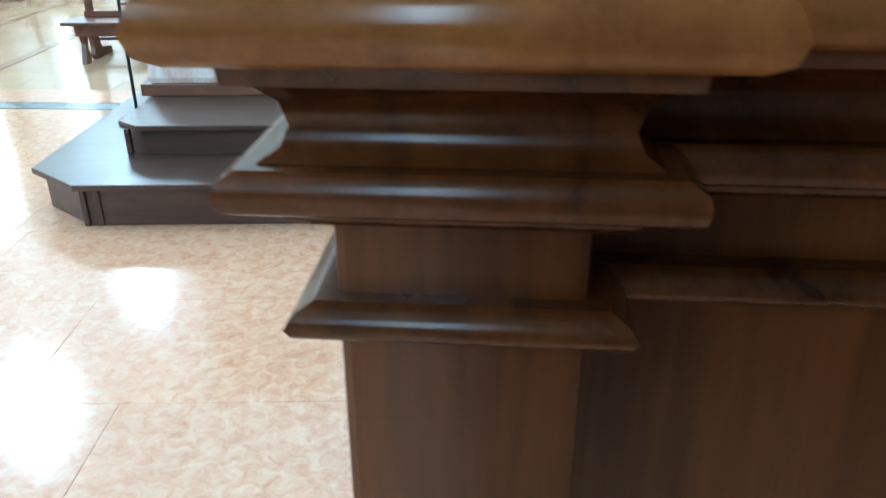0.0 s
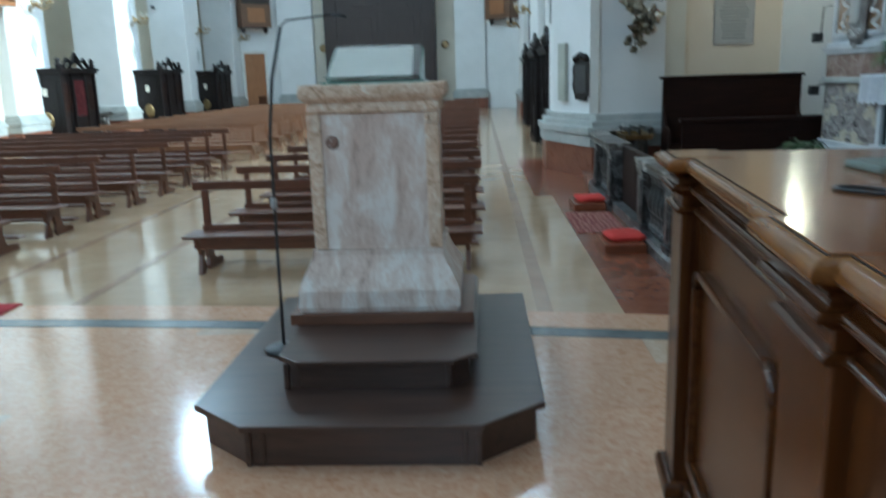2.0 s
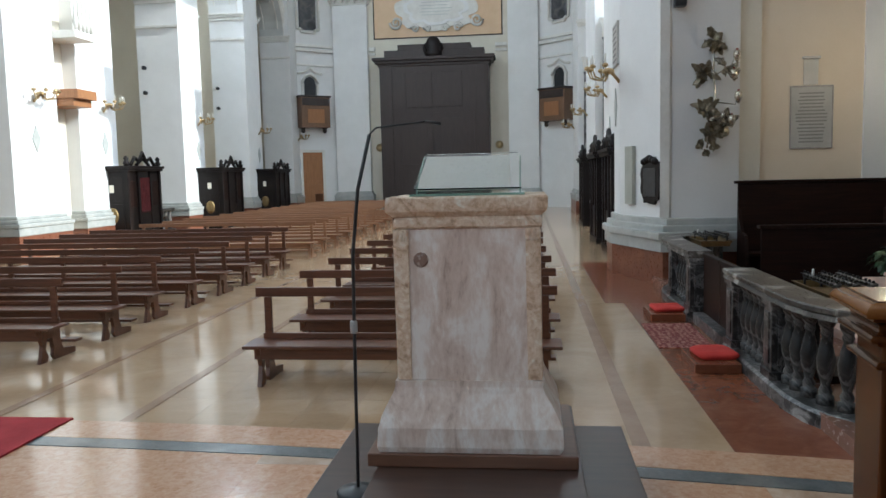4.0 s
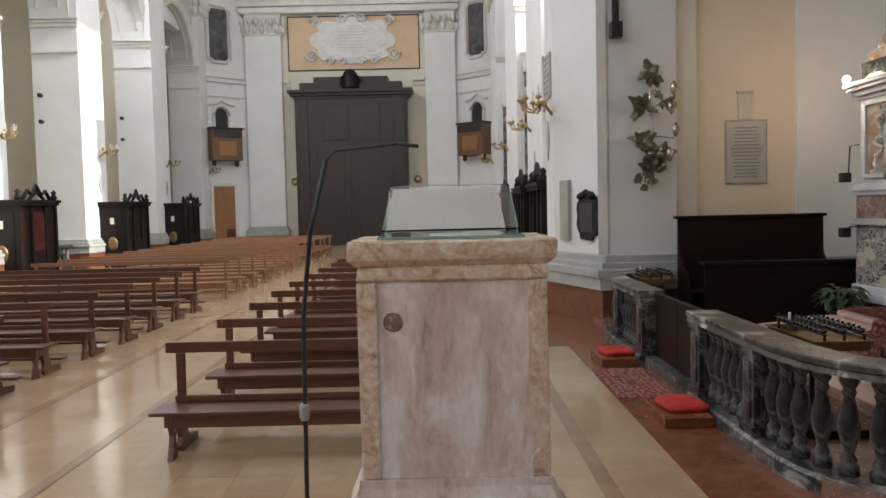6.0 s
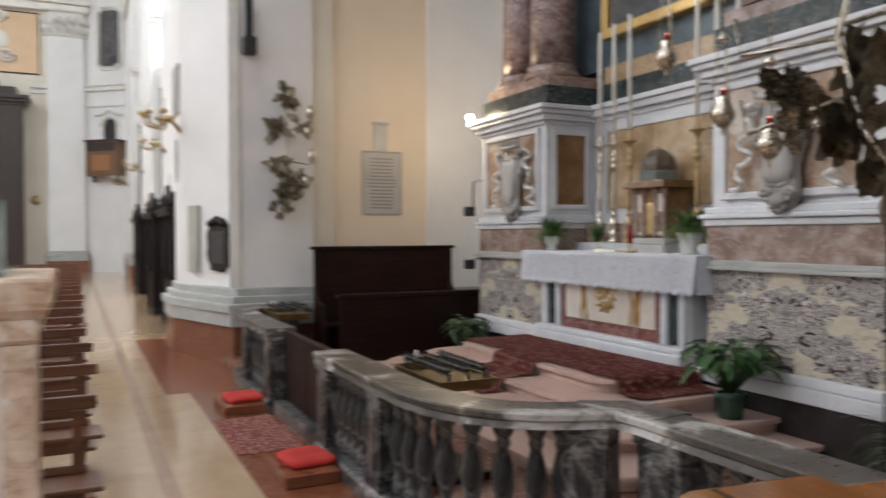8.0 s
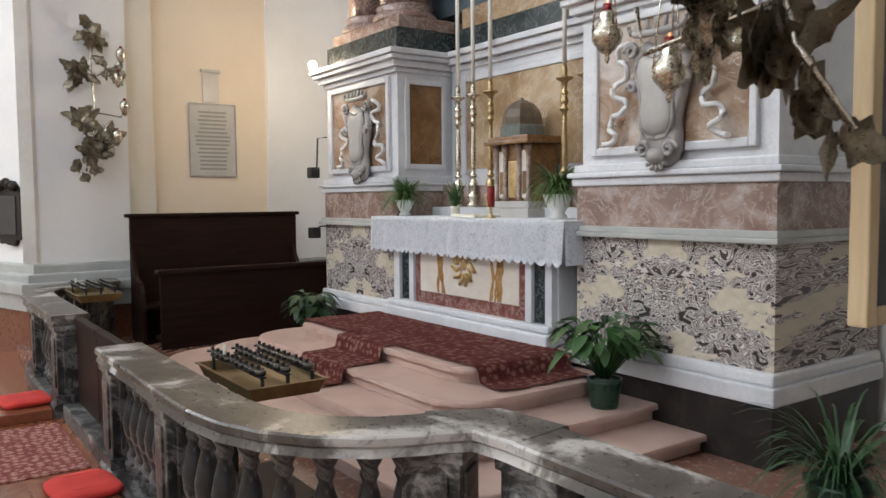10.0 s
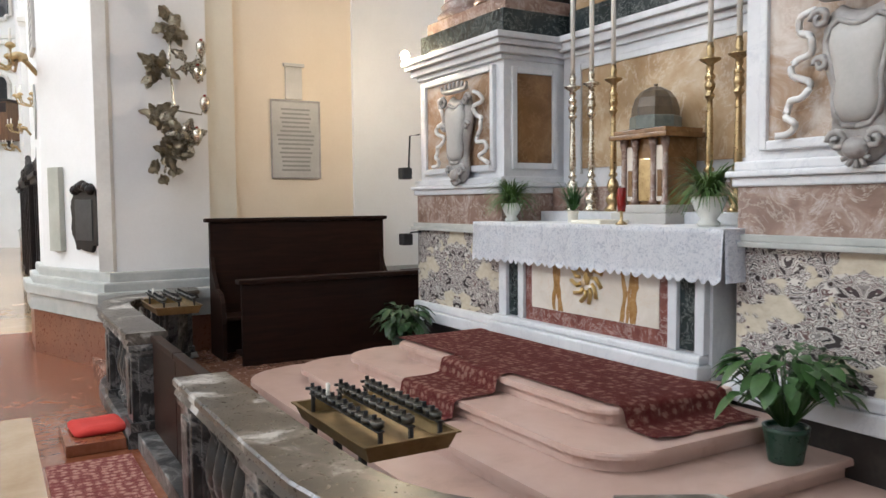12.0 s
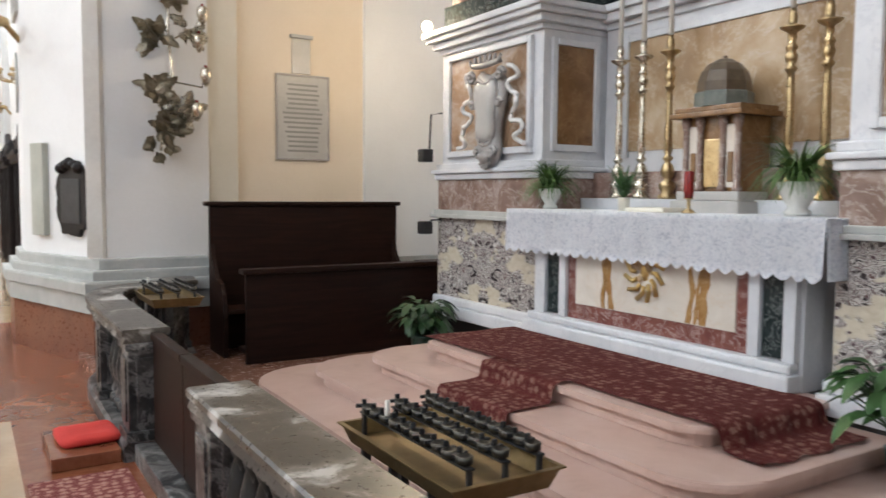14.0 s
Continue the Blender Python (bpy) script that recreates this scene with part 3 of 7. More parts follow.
structure("wall_right", boxes((RIGHT, RIGHT + 0.5, 17.6, FAR, -0.3, 7.4), (RIGHT, RIGHT + 0.5, 15.2, 18.0, 7.4, 16.6), (RIGHT, RIGHT + 0.5, 23.3, 27.6, 7.4, 16.6), (RIGHT, RIGHT + 0.5, 30.2, FAR, 7.4, 16.6), (RIGHT, RIGHT + 0.5, BACK, FAR, 16.6, TOP),
                                (RIGHT, RIGHT + 0.5, BACK, 15.2, 9.6, 16.6), (RIGHT, RIGHT + 0.5, BACK, 5.0, -0.3, 9.6)), PLASTER, "white plastered nave wall with tall windows")
# Closes the unseen rear; its two openings are made up for the fill lamps.
structure("wall_back", boxes((LEFT, RIGHT, BACK - 0.4, BACK, -0.3, 5.2), (LEFT, AXIS - 6.0, BACK - 0.4, BACK, 5.2, 12.8), (AXIS - 3.0, AXIS + 3.0, BACK - 0.4, BACK, 5.2, 12.8), (AXIS + 6.0, RIGHT, BACK - 0.4, BACK, 5.2, 12.8), (LEFT, RIGHT, BACK - 0.4, BACK, 12.8, TOP)), BACKPLASTER, "dark unseen chancel end wall with two assumed tall windows")
# Unseen wall, added only to block rear light from the near desk end.
structure("wall_light_block", boxes((0.9, RIGHT, -0.4, 0.75, -0.3, 9.0)), BACKPLASTER, "added unseen brown wall that keeps rear light off the desk end")
# The gap over the crossing is invented to seat the overhead lamp.
structure("ceiling", boxes((LEFT - 0.5, RIGHT + 0.5, BACK - 0.4, 5.9, TOP, TOP + 0.4), (LEFT - 0.5, RIGHT + 0.5, 12.1, FAR + 0.5, TOP, TOP + 0.4), (LEFT - 0.5, AXIS - 2.1, 5.9, 12.1, TOP, TOP + 0.4), (AXIS + 4.1, RIGHT + 0.5, 5.9, 12.1, TOP, TOP + 0.4)), PLASTER, "white plastered ceiling with an unseen opening added for overhead fill", "ceiling")
structure("ceiling_chapel", boxes((RIGHT + 0.5, 7.4, 5.0, 16.0, 9.6, 9.9)), PLASTER, "white plastered chapel ceiling", "ceiling")

# far end: flat wall, two slanting corners
structure("wall_far", boxes((-10.4, 1.0, FAR, FAR + 0.5, -0.3, TOP)), CREAM, "cream entrance wall of the nave")
structure("wall_far_corner", prism(bmesh.new(), [(-10.4, FAR), (-10.4, FAR + 0.5), (LEFT - 0.5, FAR + 0.5), (LEFT - 0.5, 44.3), (LEFT, 44.3)], -0.3, TOP), PLASTER, "white slanting corner wall")
structure("wall_far_corner", prism(bmesh.new(), [(1.0, FAR + 0.5), (1.0, FAR), (RIGHT, 44.3), (RIGHT + 0.5, 44.3), (RIGHT + 0.5, FAR + 0.5)], -0.3, TOP), PLASTER, "white slanting corner wall")


def pilaster(x0, x1, y0, y1, top, capital=True, label="tall white pilaster on a red plinth"):
    """A pilaster with a moulded grey base on a red plinth and, if wanted, a leafy capital."""
    ob = thing("pilaster", label, "pilaster", "pilasters of the nave", ((x0 + x1) / 2, (y0 + y1) / 2, 0))
    cx, cy, hx, hy = 0, 0, (x1 - x0) / 2, (y1 - y0) / 2
    part("shaft", boxes((-hx, hx, -hy, hy, 0.95, top)), PLASTER, ob)
    part("plinth", boxes((-hx - 0.14, hx + 0.14, -hy - 0.14, hy + 0.14, NAVE_Z, 0.45), bevel=0.01), PLINTHRED, ob, "red marble plinth")
    b = bmesh.new()
    for z0, z1, o in ((0.45, 0.66, 0.16), (0.66, 0.76, 0.19), (0.76, 0.86, 0.12), (0.86, 0.95, 0.06)):
        box(b, -hx - o, hx + o, -hy - o, hy + o, z0, z1, 0.025)
    part("base", b, PLINTHGREY, ob, "moulded grey stone base")
    if capital:
        b = boxes((-hx - 0.1, hx + 0.1, -hy - 0.1, hy + 0.1, top - 0.06, top), (-hx - 0.22, hx + 0.22, -hy - 0.22, hy + 0.22, top + 1.15, top + 1.4), (-hx, hx, -hy, hy, top, top + 1.15))
        part("capital", b, STUCCO, ob)
        leaf = bmesh.new()
        n = max(3, int((hx + hy) * 4))
        for row, (z, out) in enumerate(((0.25, 0.10), (0.65, 0.16))):
            for side in range(4):
                w = hx if side % 2 == 0 else hy
                d = hy if side % 2 == 0 else hx
                for k in range(n):
                    u = -w + 2 * w * (k + 0.5 + 0.25 * row) / n
                    ux, uy = (u, -d) if side == 0 else (d, u) if side == 1 else (u, d) if side == 2 else (-d, u)
                    ox, oy = ((0, -1), (1, 0), (0, 1), (-1, 0))[side]
                    lathe(leaf, [(0.05, -0.2), (0.14, 0.0), (0.13, 0.15), (0.04, 0.26)], 6, (ux + ox * out, uy + oy * out, top + z))
        part("leaves", leaf, STUCCO, ob)
    return ob


for y0, y1 in ((20.4, 22.4), (23.4, 25.4), (30.1, 31.95), (36.9, 38.7), (43.6, 45.6)):
    pilaster(-13.8, -12.2, y0, y1, 11.9)
for y0, y1 in ((23.0, 26.4), (29.4, 33.5), (38.2, 42.0)):
    pilaster(2.7, RIGHT + 0.2, y0, y1, 11.4)
for x0, x1 in ((-10.4, -8.45), (-0.6, 1.05)):
    pilaster(x0, x1, FAR - 0.35, FAR + 0.2, 11.4)

# cornice at mid height and entablature along the far end
for z0, z1, o in ((8.55, 8.7, 0.14), (8.8, 9.0, 0.24)):
    structure("trim", boxes((-8.4, -8.05, FAR - o, FAR, z0, z1), (-1.3, -0.65, FAR - o, FAR, z0, z1), bevel=0.02), STUCCO, "white moulded string course", "moulding")
structure("trim", boxes((-10.7, 1.3, FAR - 0.7, FAR - 0.02, 12.85, 13.1), (-10.6, 1.2, FAR - 0.5, FAR - 0.02, 12.5, 12.84), bevel=0.03), STUCCO, "white moulded entablature", "moulding")

# arches of the side bays: wall over the opening, moulded archivolt, imposts and panelled soffit
def arch_bay(y0, y1, spring, mat, label):
    cy, r, n = (y0 + y1) / 2, (y1 - y0) / 2, 20
    bm = bmesh.new()
    ang = [math.pi * k / n for k in range(n + 1)]
    for a0, a1 in zip(ang, ang[1:]):
        pts = [(cy + r * math.cos(a0), spring + r * math.sin(a0)), (cy + r * math.cos(a1), spring + r * math.sin(a1)), (cy + r * math.cos(a1), 13.0), (cy + r * math.cos(a0), 13.0)]
        sheet(bm, pts, 1.3, lambda u, v, w: (-13.8 + w, u, v))
    wall = structure("wall_arch", bm, mat, label, "arch")
    b = bmesh.new()
    for ra, rb, out in ((r - 0.004, r + 0.10, 0.05), (r + 0.10, r + 0.28, 0.09), (r + 0.28, r + 0.36, 0.14)):
        for a0, a1 in zip(ang, ang[1:]):
            sheet(b, [(cy + q * math.cos(a), spring + q * math.sin(a)) for q, a in ((ra, a0), (ra, a1), (rb, a1), (rb, a0))], out, lambda u, v, w: (-12.499 + w, u, v))
    part("archivolt", b, STUCCO, wall)
    b = bmesh.new()
    for a0, a1 in zip(ang[1:-1], ang[2:-1]):
        sheet(b, [(cy + q * math.cos(a), spring + q * math.sin(a)) for q, a in ((r - 0.05, a0), (r - 0.05, a1), (r - 0.002, a1), (r - 0.002, a0))], 0.06, lambda u, v, w: (-13.55 + w, u, v))
        sheet(b, [(cy + q * math.cos(a), spring + q * math.sin(a)) for q, a in ((r - 0.05, a0), (r - 0.05, a1), (r - 0.002, a1), (r - 0.002, a0))], 0.06, lambda u, v, w: (-12.80 + w, u, v))
    part("soffit_border", b, STUCCO, wall)
    for y, s in ((y0, 1), (y1, -1)):
        b = bmesh.new()
        for z0, z1, o in ((spring - 1.18, spring - 1.08, 0.07), (spring - 0.30, spring - 0.16, 0.07), (spring - 0.16, spring - 0.06, 0.13), (spring - 0.06, spring, 0.19)):
            box(b, -13.8, -12.2 + o * 0.6, min(y, y + s * o), max(y, y + s * o), z0, z1, 0.015)
        part("impost", b, STUCCO, wall)
    return wall


arch_bay(15.6, 20.4, 8.3, PLASTER, "white round arch of a side bay")
arch_bay(25.4, 30.1, 8.5, PLASTER, "white round arch of a side bay with panelled soffit")
arch_bay(31.95, 36.9, 9.2, PLASTER, "white round arch of a side bay with moulded imposts")
arch_bay(38.7, 43.6, 9.35, GREYPLASTER, "grey round arch of a side bay")
structure("wall_left_bay", boxes((-13.6, -12.6, 22.4, 23.4, -0.3, 13.0)), CREAM, "cream wall between two pilasters")
structure("wall_left_end", boxes((-13.8, -12.9, 45.6, FAR, -0.3, 13.0)), PLASTER, "white wall beside the entrance corner")
for y0, y1, sp in ((31.95, 36.9, 9.2), (25.4, 30.1, 8.5)):
    for z0, z1, o in ((sp - 0.3, sp - 0.1, 0.07), (sp - 0.1, sp, 0.14), (sp - 1.18, sp - 1.08, 0.06)):
        structure("trim", boxes((-16.2, -16.2 + o, y0, y1, z0, z1), bevel=0.01), STUCCO, "white string course across a side bay", "moulding")
for y in (29.0, 30.0 + 6.3):
    for z in (5.0, 5.9):
        hook = solo("wall_bracket", lathe(bmesh.new(), [(0.02, -0.08), (0.07, -0.04), (0.03, 0.03), (0.08, 0.08), (0.02, 0.14)], 10), BLACKMETAL, "small black iron bracket on the bay wall", "bracket", "iron brackets")
        hook.matrix_basis = pose(-13.5, y + 1.0 if y < 30 else y + 0.5, z, 90)
ped = thing("wall_monument", "pale stucco wall monument with a broken scrolled pediment", "monument", at=(-16.2, 28.4, 0), rz=90)
part("panel", boxes((-1.5, 1.5, -0.12, -0.002, 0.0, 3.2), bevel=0.02), CREAM, ped)
part("dark_niche", boxes((-0.6, 0.6, -0.16, -0.12, 1.0, 2.8), bevel=0.02), BLACKMETAL, ped)
for sx in (-1, 1):
    part("pediment_scroll", tube(bmesh.new(), [(sx * (1.6 - 0.09 * q), -0.15, 3.3 + 0.55 * math.sin(q * 0.17) + (0.35 if q > 9 else 0) * (q - 9) / 3) for q in range(13)], 0.11, 8, 0.8), STUCCO, ped)

# ---- chapel shell ----
structure("wall_pier_far", prism(bmesh.new(), [(2.05, 16.7), (2.66, 15.2), (3.72, 15.2), (3.72, 17.6), (2.05, 17.6)], 0.95, TOP), PLASTER, "tall white pier with a slanting face")
structure("trim", prism(bmesh.new(), [(2.5, 15.18), (2.64, 15.16), (2.68, 15.19), (2.54, 15.24)], 0.96, 12), STUCCO, "narrow white corner bead", "moulding")
PIER = [(2.05, 16.7), (2.66, 15.2), (3.72, 15.2), (3.72, 17.6), (2.05, 17.6)]


def grown(outline, o):
    cx, cy = sum(p[0] for p in outline) / len(outline), sum(p[1] for p in outline) / len(outline)
    return [(x + o * (1 if x > cx else -1), y + o * (1 if y > cy else -1)) for x, y in outline]


structure("trim", prism(bmesh.new(), grown(PIER, 0.13), NAVE_Z, 0.42, 0.01), PLINTHRED, "red marble plinth of the pier", "plinth")
base_bm = bmesh.new()
for z0, z1, o in ((0.42, 0.62, 0.17), (0.62, 0.74, 0.21), (0.74, 0.84, 0.13), (0.84, 0.952, 0.06)):
    prism(base_bm, grown(PIER, o), z0, z1, 0.025)
structure("trim", base_bm, PLINTHGREY, "moulded grey stone base of the pier", "plinth")
structure("wall_chapel_strip", boxes((3.72, 4.06, 15.28, 16.0, -0.3, 9.6)), CREAM, "cream pilaster strip")
structure("wall_chapel_far", boxes((4.06, 5.62, 15.36, 16.0, -0.3, 9.6)), YELLOW, "pale yellow chapel side wall")
structure("wall_chapel_corner", boxes((5.62, 7.0, 15.3, 16.0, -0.3, 9.6)), PLASTER, "white chapel corner wall")
structure("wall_chapel_east", boxes((7.0, 7.4, 5.0, 16.0, -0.3, 9.6)), PLASTER, "white wall behind the altar")
structure("wall_chapel_near", boxes((3.33, 7.0, 5.0, 5.66, -0.3, 9.6)), CREAM, "cream near wall of the chapel")
structure("wall_pier_near", boxes((3.27, 4.2, 5.66, 5.85, -0.3, 9.6)), PLASTER, "white pilaster at the chapel mouth")
structure("baseboard", boxes((3.73, 7.0, 15.2, 15.27, 0, 0.85), bevel=0.01), PLINTHGREY, "grey stone base along the chapel wall", "baseboard")


# ---- ambo on its platform ----
def octagon(x0, x1, y0, y1, c):
    return [(x0 + c, y0), (x1 - c, y0), (x1, y0 + c * 0.85), (x1, y1), (x0, y1), (x0, y0 + c * 0.85)]


platform = thing("wooden_platform", "dark brown wooden two-step platform with clipped corners", "platform", at=(0.14, 5.9, 0))


def rel(outline, ox, oy):
    return [(x - ox, y - oy) for x, y in outline]


part("lower_body", prism(bmesh.new(), rel(octagon(-0.62, 0.90, 5.06, 7.0, 0.27), 0.14, 5.9), 0.002, 0.175), DARKWOOD, platform)
part("lower_tread", prism(bmesh.new(), rel(octagon(-0.66, 0.94, 5.02, 7.04, 0.28), 0.14, 5.9), 0.176, 0.203, 0.006), DARKWOOD, platform)
part("upper_body", prism(bmesh.new(), rel(octagon(-0.30, 0.60, 5.43, 6.9, 0.1), 0.14, 5.9), 0.204, 0.332), DARKWOOD, platform)
part("upper_tread", prism(bmesh.new(), rel(octagon(-0.315, 0.64, 5.385, 6.94, 0.11), 0.14, 5.9), 0.333, 0.356, 0.006), DARKWOOD, platform)
for bx, by, bz0, bz1 in ((-0.36, 5.045, 0.004, 0.174), (-0.30, 5.05, 0.004, 0.174), (0.64, 5.045, 0.004, 0.174), (0.58, 5.05, 0.004, 0.174), (-0.27, 5.42, 0.206, 0.331), (0.50, 5.42, 0.206, 0.331)):
    part("moulding", boxes((bx - 0.15, bx - 0.125, by - 5.9, by - 5.87, bz0, bz1), bevel=0.005), DARKWOOD, platform)
solo("base_board", boxes((-0.36, 0.62, 5.93, 6.75, 0.357, 0.42), bevel=0.006), wood("reddish_board", (0.10, 0.045, 0.025), (0.19, 0.09, 0.05), 0, 0.35), "brown wooden board under the stone ambo", "board")

ambo = thing("ambo", "worn pinkish stone ambo with a moulded cap", "ambo", at=(0.12, 6.3, 0.42))


def worn_block(rows, seed=1, cuts=18, shake=0.004, chip=0.016):
    """A four-sided stone body through (half x, half y, z) rows, its faces uneven and its arrises chipped."""
    bm, rings, dense = bmesh.new(), [], []
    for a, c in zip(rows, rows[1:]):
        steps = max(1, int(abs(c[2] - a[2]) / 0.03))
        dense += [tuple(a[i] + (c[i] - a[i]) * k / steps for i in range(3)) for k in range(steps)]
    dense.append(rows[-1])
    for hx, hy, z in dense:
        ring = []
        for (ax, ay), (bx, by) in (((-1, -1), (1, -1)), ((1, -1), (1, 1)), ((1, 1), (-1, 1)), ((-1, 1), (-1, -1))):
            for k in range(cuts):
                u = k / cuts
                px, py = (ax + (bx - ax) * u) * hx, (ay + (by - ay) * u) * hy
                q = Vector((px, py, z))
                worn = shake * noise.noise(q * 11 + Vector((seed * 7.1, 0, 0))) + shake * 0.6 * noise.noise(q * 37)
                if k in (0, 1, cuts - 1):
                    worn -= chip * max(0.0, noise.noise(q * 17 + Vector((0, seed * 3.3, 0)))) * (1.0 if k == 0 else 0.3)
                ring.append(bm.verts.new((px * (1 + worn / hx), py * (1 + worn / hy), z + worn * 0.5)))
        rings.append(ring)
    n = len(rings[0])
    for a, c in zip(rings, rings[1:]):
        for k in range(n):
            bm.faces.new((a[k], a[(k + 1) % n], c[(k + 1) % n], c[k])).smooth = False
    bm.faces.new(list(reversed(rings[0])))
    bm.faces.new(rings[-1])
    return bm


part("foot", worn_block([(0.42, 0.352, 0.002), (0.432, 0.362, 0.03), (0.432, 0.362, 0.12), (0.415, 0.348, 0.16), (0.385, 0.325, 0.22), (0.36, 0.305, 0.27), (0.35, 0.296, 0.30), (0.35, 0.296, 0.33)], 2), AMBOSTONE, ambo, "flared worn stone foot")
part("shaft", worn_block([(0.330, 0.276, 0.331), (0.326, 0.272, 0.7), (0.326, 0.272, 1.045)], 3, shake=0.003, chip=0.004), AMBOSTONE, ambo)
for sx in (-1, 1):
    b = boxes((sx * 0.305 - 0.036, sx * 0.305 + 0.036, -0.287, -0.262, 0.332, 1.044), bevel=0.006)
    for v in b.verts:
        w = 0.007 * noise.noise(v.co * 13)
        v.co.x, v.co.y = v.co.x + w, v.co.y + w * 0.6
    strip = part("corner_strip", b, AMBOEDGE, ambo, "worn ochre corner strip")
    b = bmesh.new()
    for k in (-1, 0, 1):
        domed(b, [(sx * 0.305 + k * 0.02 + 0.011 * math.cos(q), 1.012 + 0.028 * math.sin(q)) for q in [math.pi * j / 5 for j in range(10)]], 0.008, lambda u, v, w: (u, -0.286 - w, v), 3)
    part("leaf_carving", b, AMBOEDGE, strip)
part("worn_boss", lathe(bmesh.new(), [(0.034, 0.0), (0.036, 0.004), (0.024, 0.009), (0.008, 0.006)], 12), BROWNMARBLE, ambo, "small dark worn boss").matrix_basis = pose(-0.215, -0.272, 0.90, 90)
part("neck", worn_block([(0.336, 0.282, 1.046), (0.345, 0.291, 1.055), (0.345, 0.291, 1.085), (0.338, 0.284, 1.10)], 4), AMBOEDGE, ambo)
part("cap", worn_block([(0.342, 0.288, 1.101), (0.355, 0.300, 1.112), (0.369, 0.314, 1.125), (0.373, 0.318, 1.14), (0.373, 0.318, 1.185), (0.366, 0.311, 1.193)], 5), AMBOEDGE, ambo, "chipped ochre stone cap")

stand = thing("glass_book_stand", "slanted clear glass book stand with a cream sheet for its reflection", "book stand", at=(0.12, 6.3, 1.612))
part("base_sheet", boxes((-0.27, 0.27, -0.22, 0.2, 0.002, 0.012)), GLASS_EDGE, stand, "greenish glass sheet")
slope = bmesh.new()
sheet(slope, [(-0.255, 0), (0.255, 0), (0.235, 0.34), (-0.235, 0.34)], 0.008, lambda u, v, w: (u, -0.17 + v * 0.86 - w * 0.5, 0.03 + v * 0.5 + w * 0.86))
part("slanted_sheet", slope, GLASS, stand)
# Cream sheet under the glass paints in the bright vault it mirrors.
slope = bmesh.new()
sheet(slope, [(-0.245, 0.01), (0.205, 0.01), (0.195, 0.33), (-0.225, 0.33)], 0.006, lambda u, v, w: (u, -0.163 + v * 0.86 - w * 0.5, 0.02 + v * 0.5 + w * 0.86))
part("vault_reflection", slope, mottled("cream_reflection_sheet", [(0.3, (0.84, 0.80, 0.70)), (0.7, (0.90, 0.87, 0.79))], 3, 60, 0.3, 0.02), stand, "cream sheet coloured as the glass's reflection of the vault")
for sx in (-0.25, 0.25):
    side = bmesh.new()
    sheet(side, [(-0.17, 0.013), (0.14, 0.013), (0.13, 0.19), (-0.165, 0.035)], 0.006, lambda u, v, w, s=sx: (s * 0.98 + w, u, v))
    part("side_sheet", side, GLASS_EDGE, stand)

mic = thing("microphone_stand", "thin black microphone stand with a boom", "microphone stand", at=(-0.42, 5.98, 0.203))
part("foot", lathe(bmesh.new(), [(0.10, 0), (0.105, 0.012), (0.09, 0.024), (0.02, 0.035)], 24), BLACKMETAL, mic)
part("pole", tube(bmesh.new(), [(0, 0, 0.03), (0.005, 0, 0.6), (0.012, 0, 1.15), (0.045, 0, 1.45), (0.11, -0.01, 1.70)], 0.0085, 10), BLACKMETAL, mic)
part("boom", tube(bmesh.new(), [(0.11, -0.01, 1.70), (0.14, 0, 1.73), (0.36, 0.05, 1.755)], 0.004, 8), BLACKMETAL, mic)
part("microphone", tube(bmesh.new(), [(0.36, 0.05, 1.755), (0.43, 0.06, 1.745)], 0.007, 10), BLACKMETAL, mic)
part("clutch", lathe(bmesh.new(), [(0.014, 0), (0.018, 0.01), (0.018, 0.05), (0.014, 0.06)], 12, (0.005, 0, 0.78)), plain("grey_collar", (0.35, 0.35, 0.34), 0.4), mic, "grey collar")


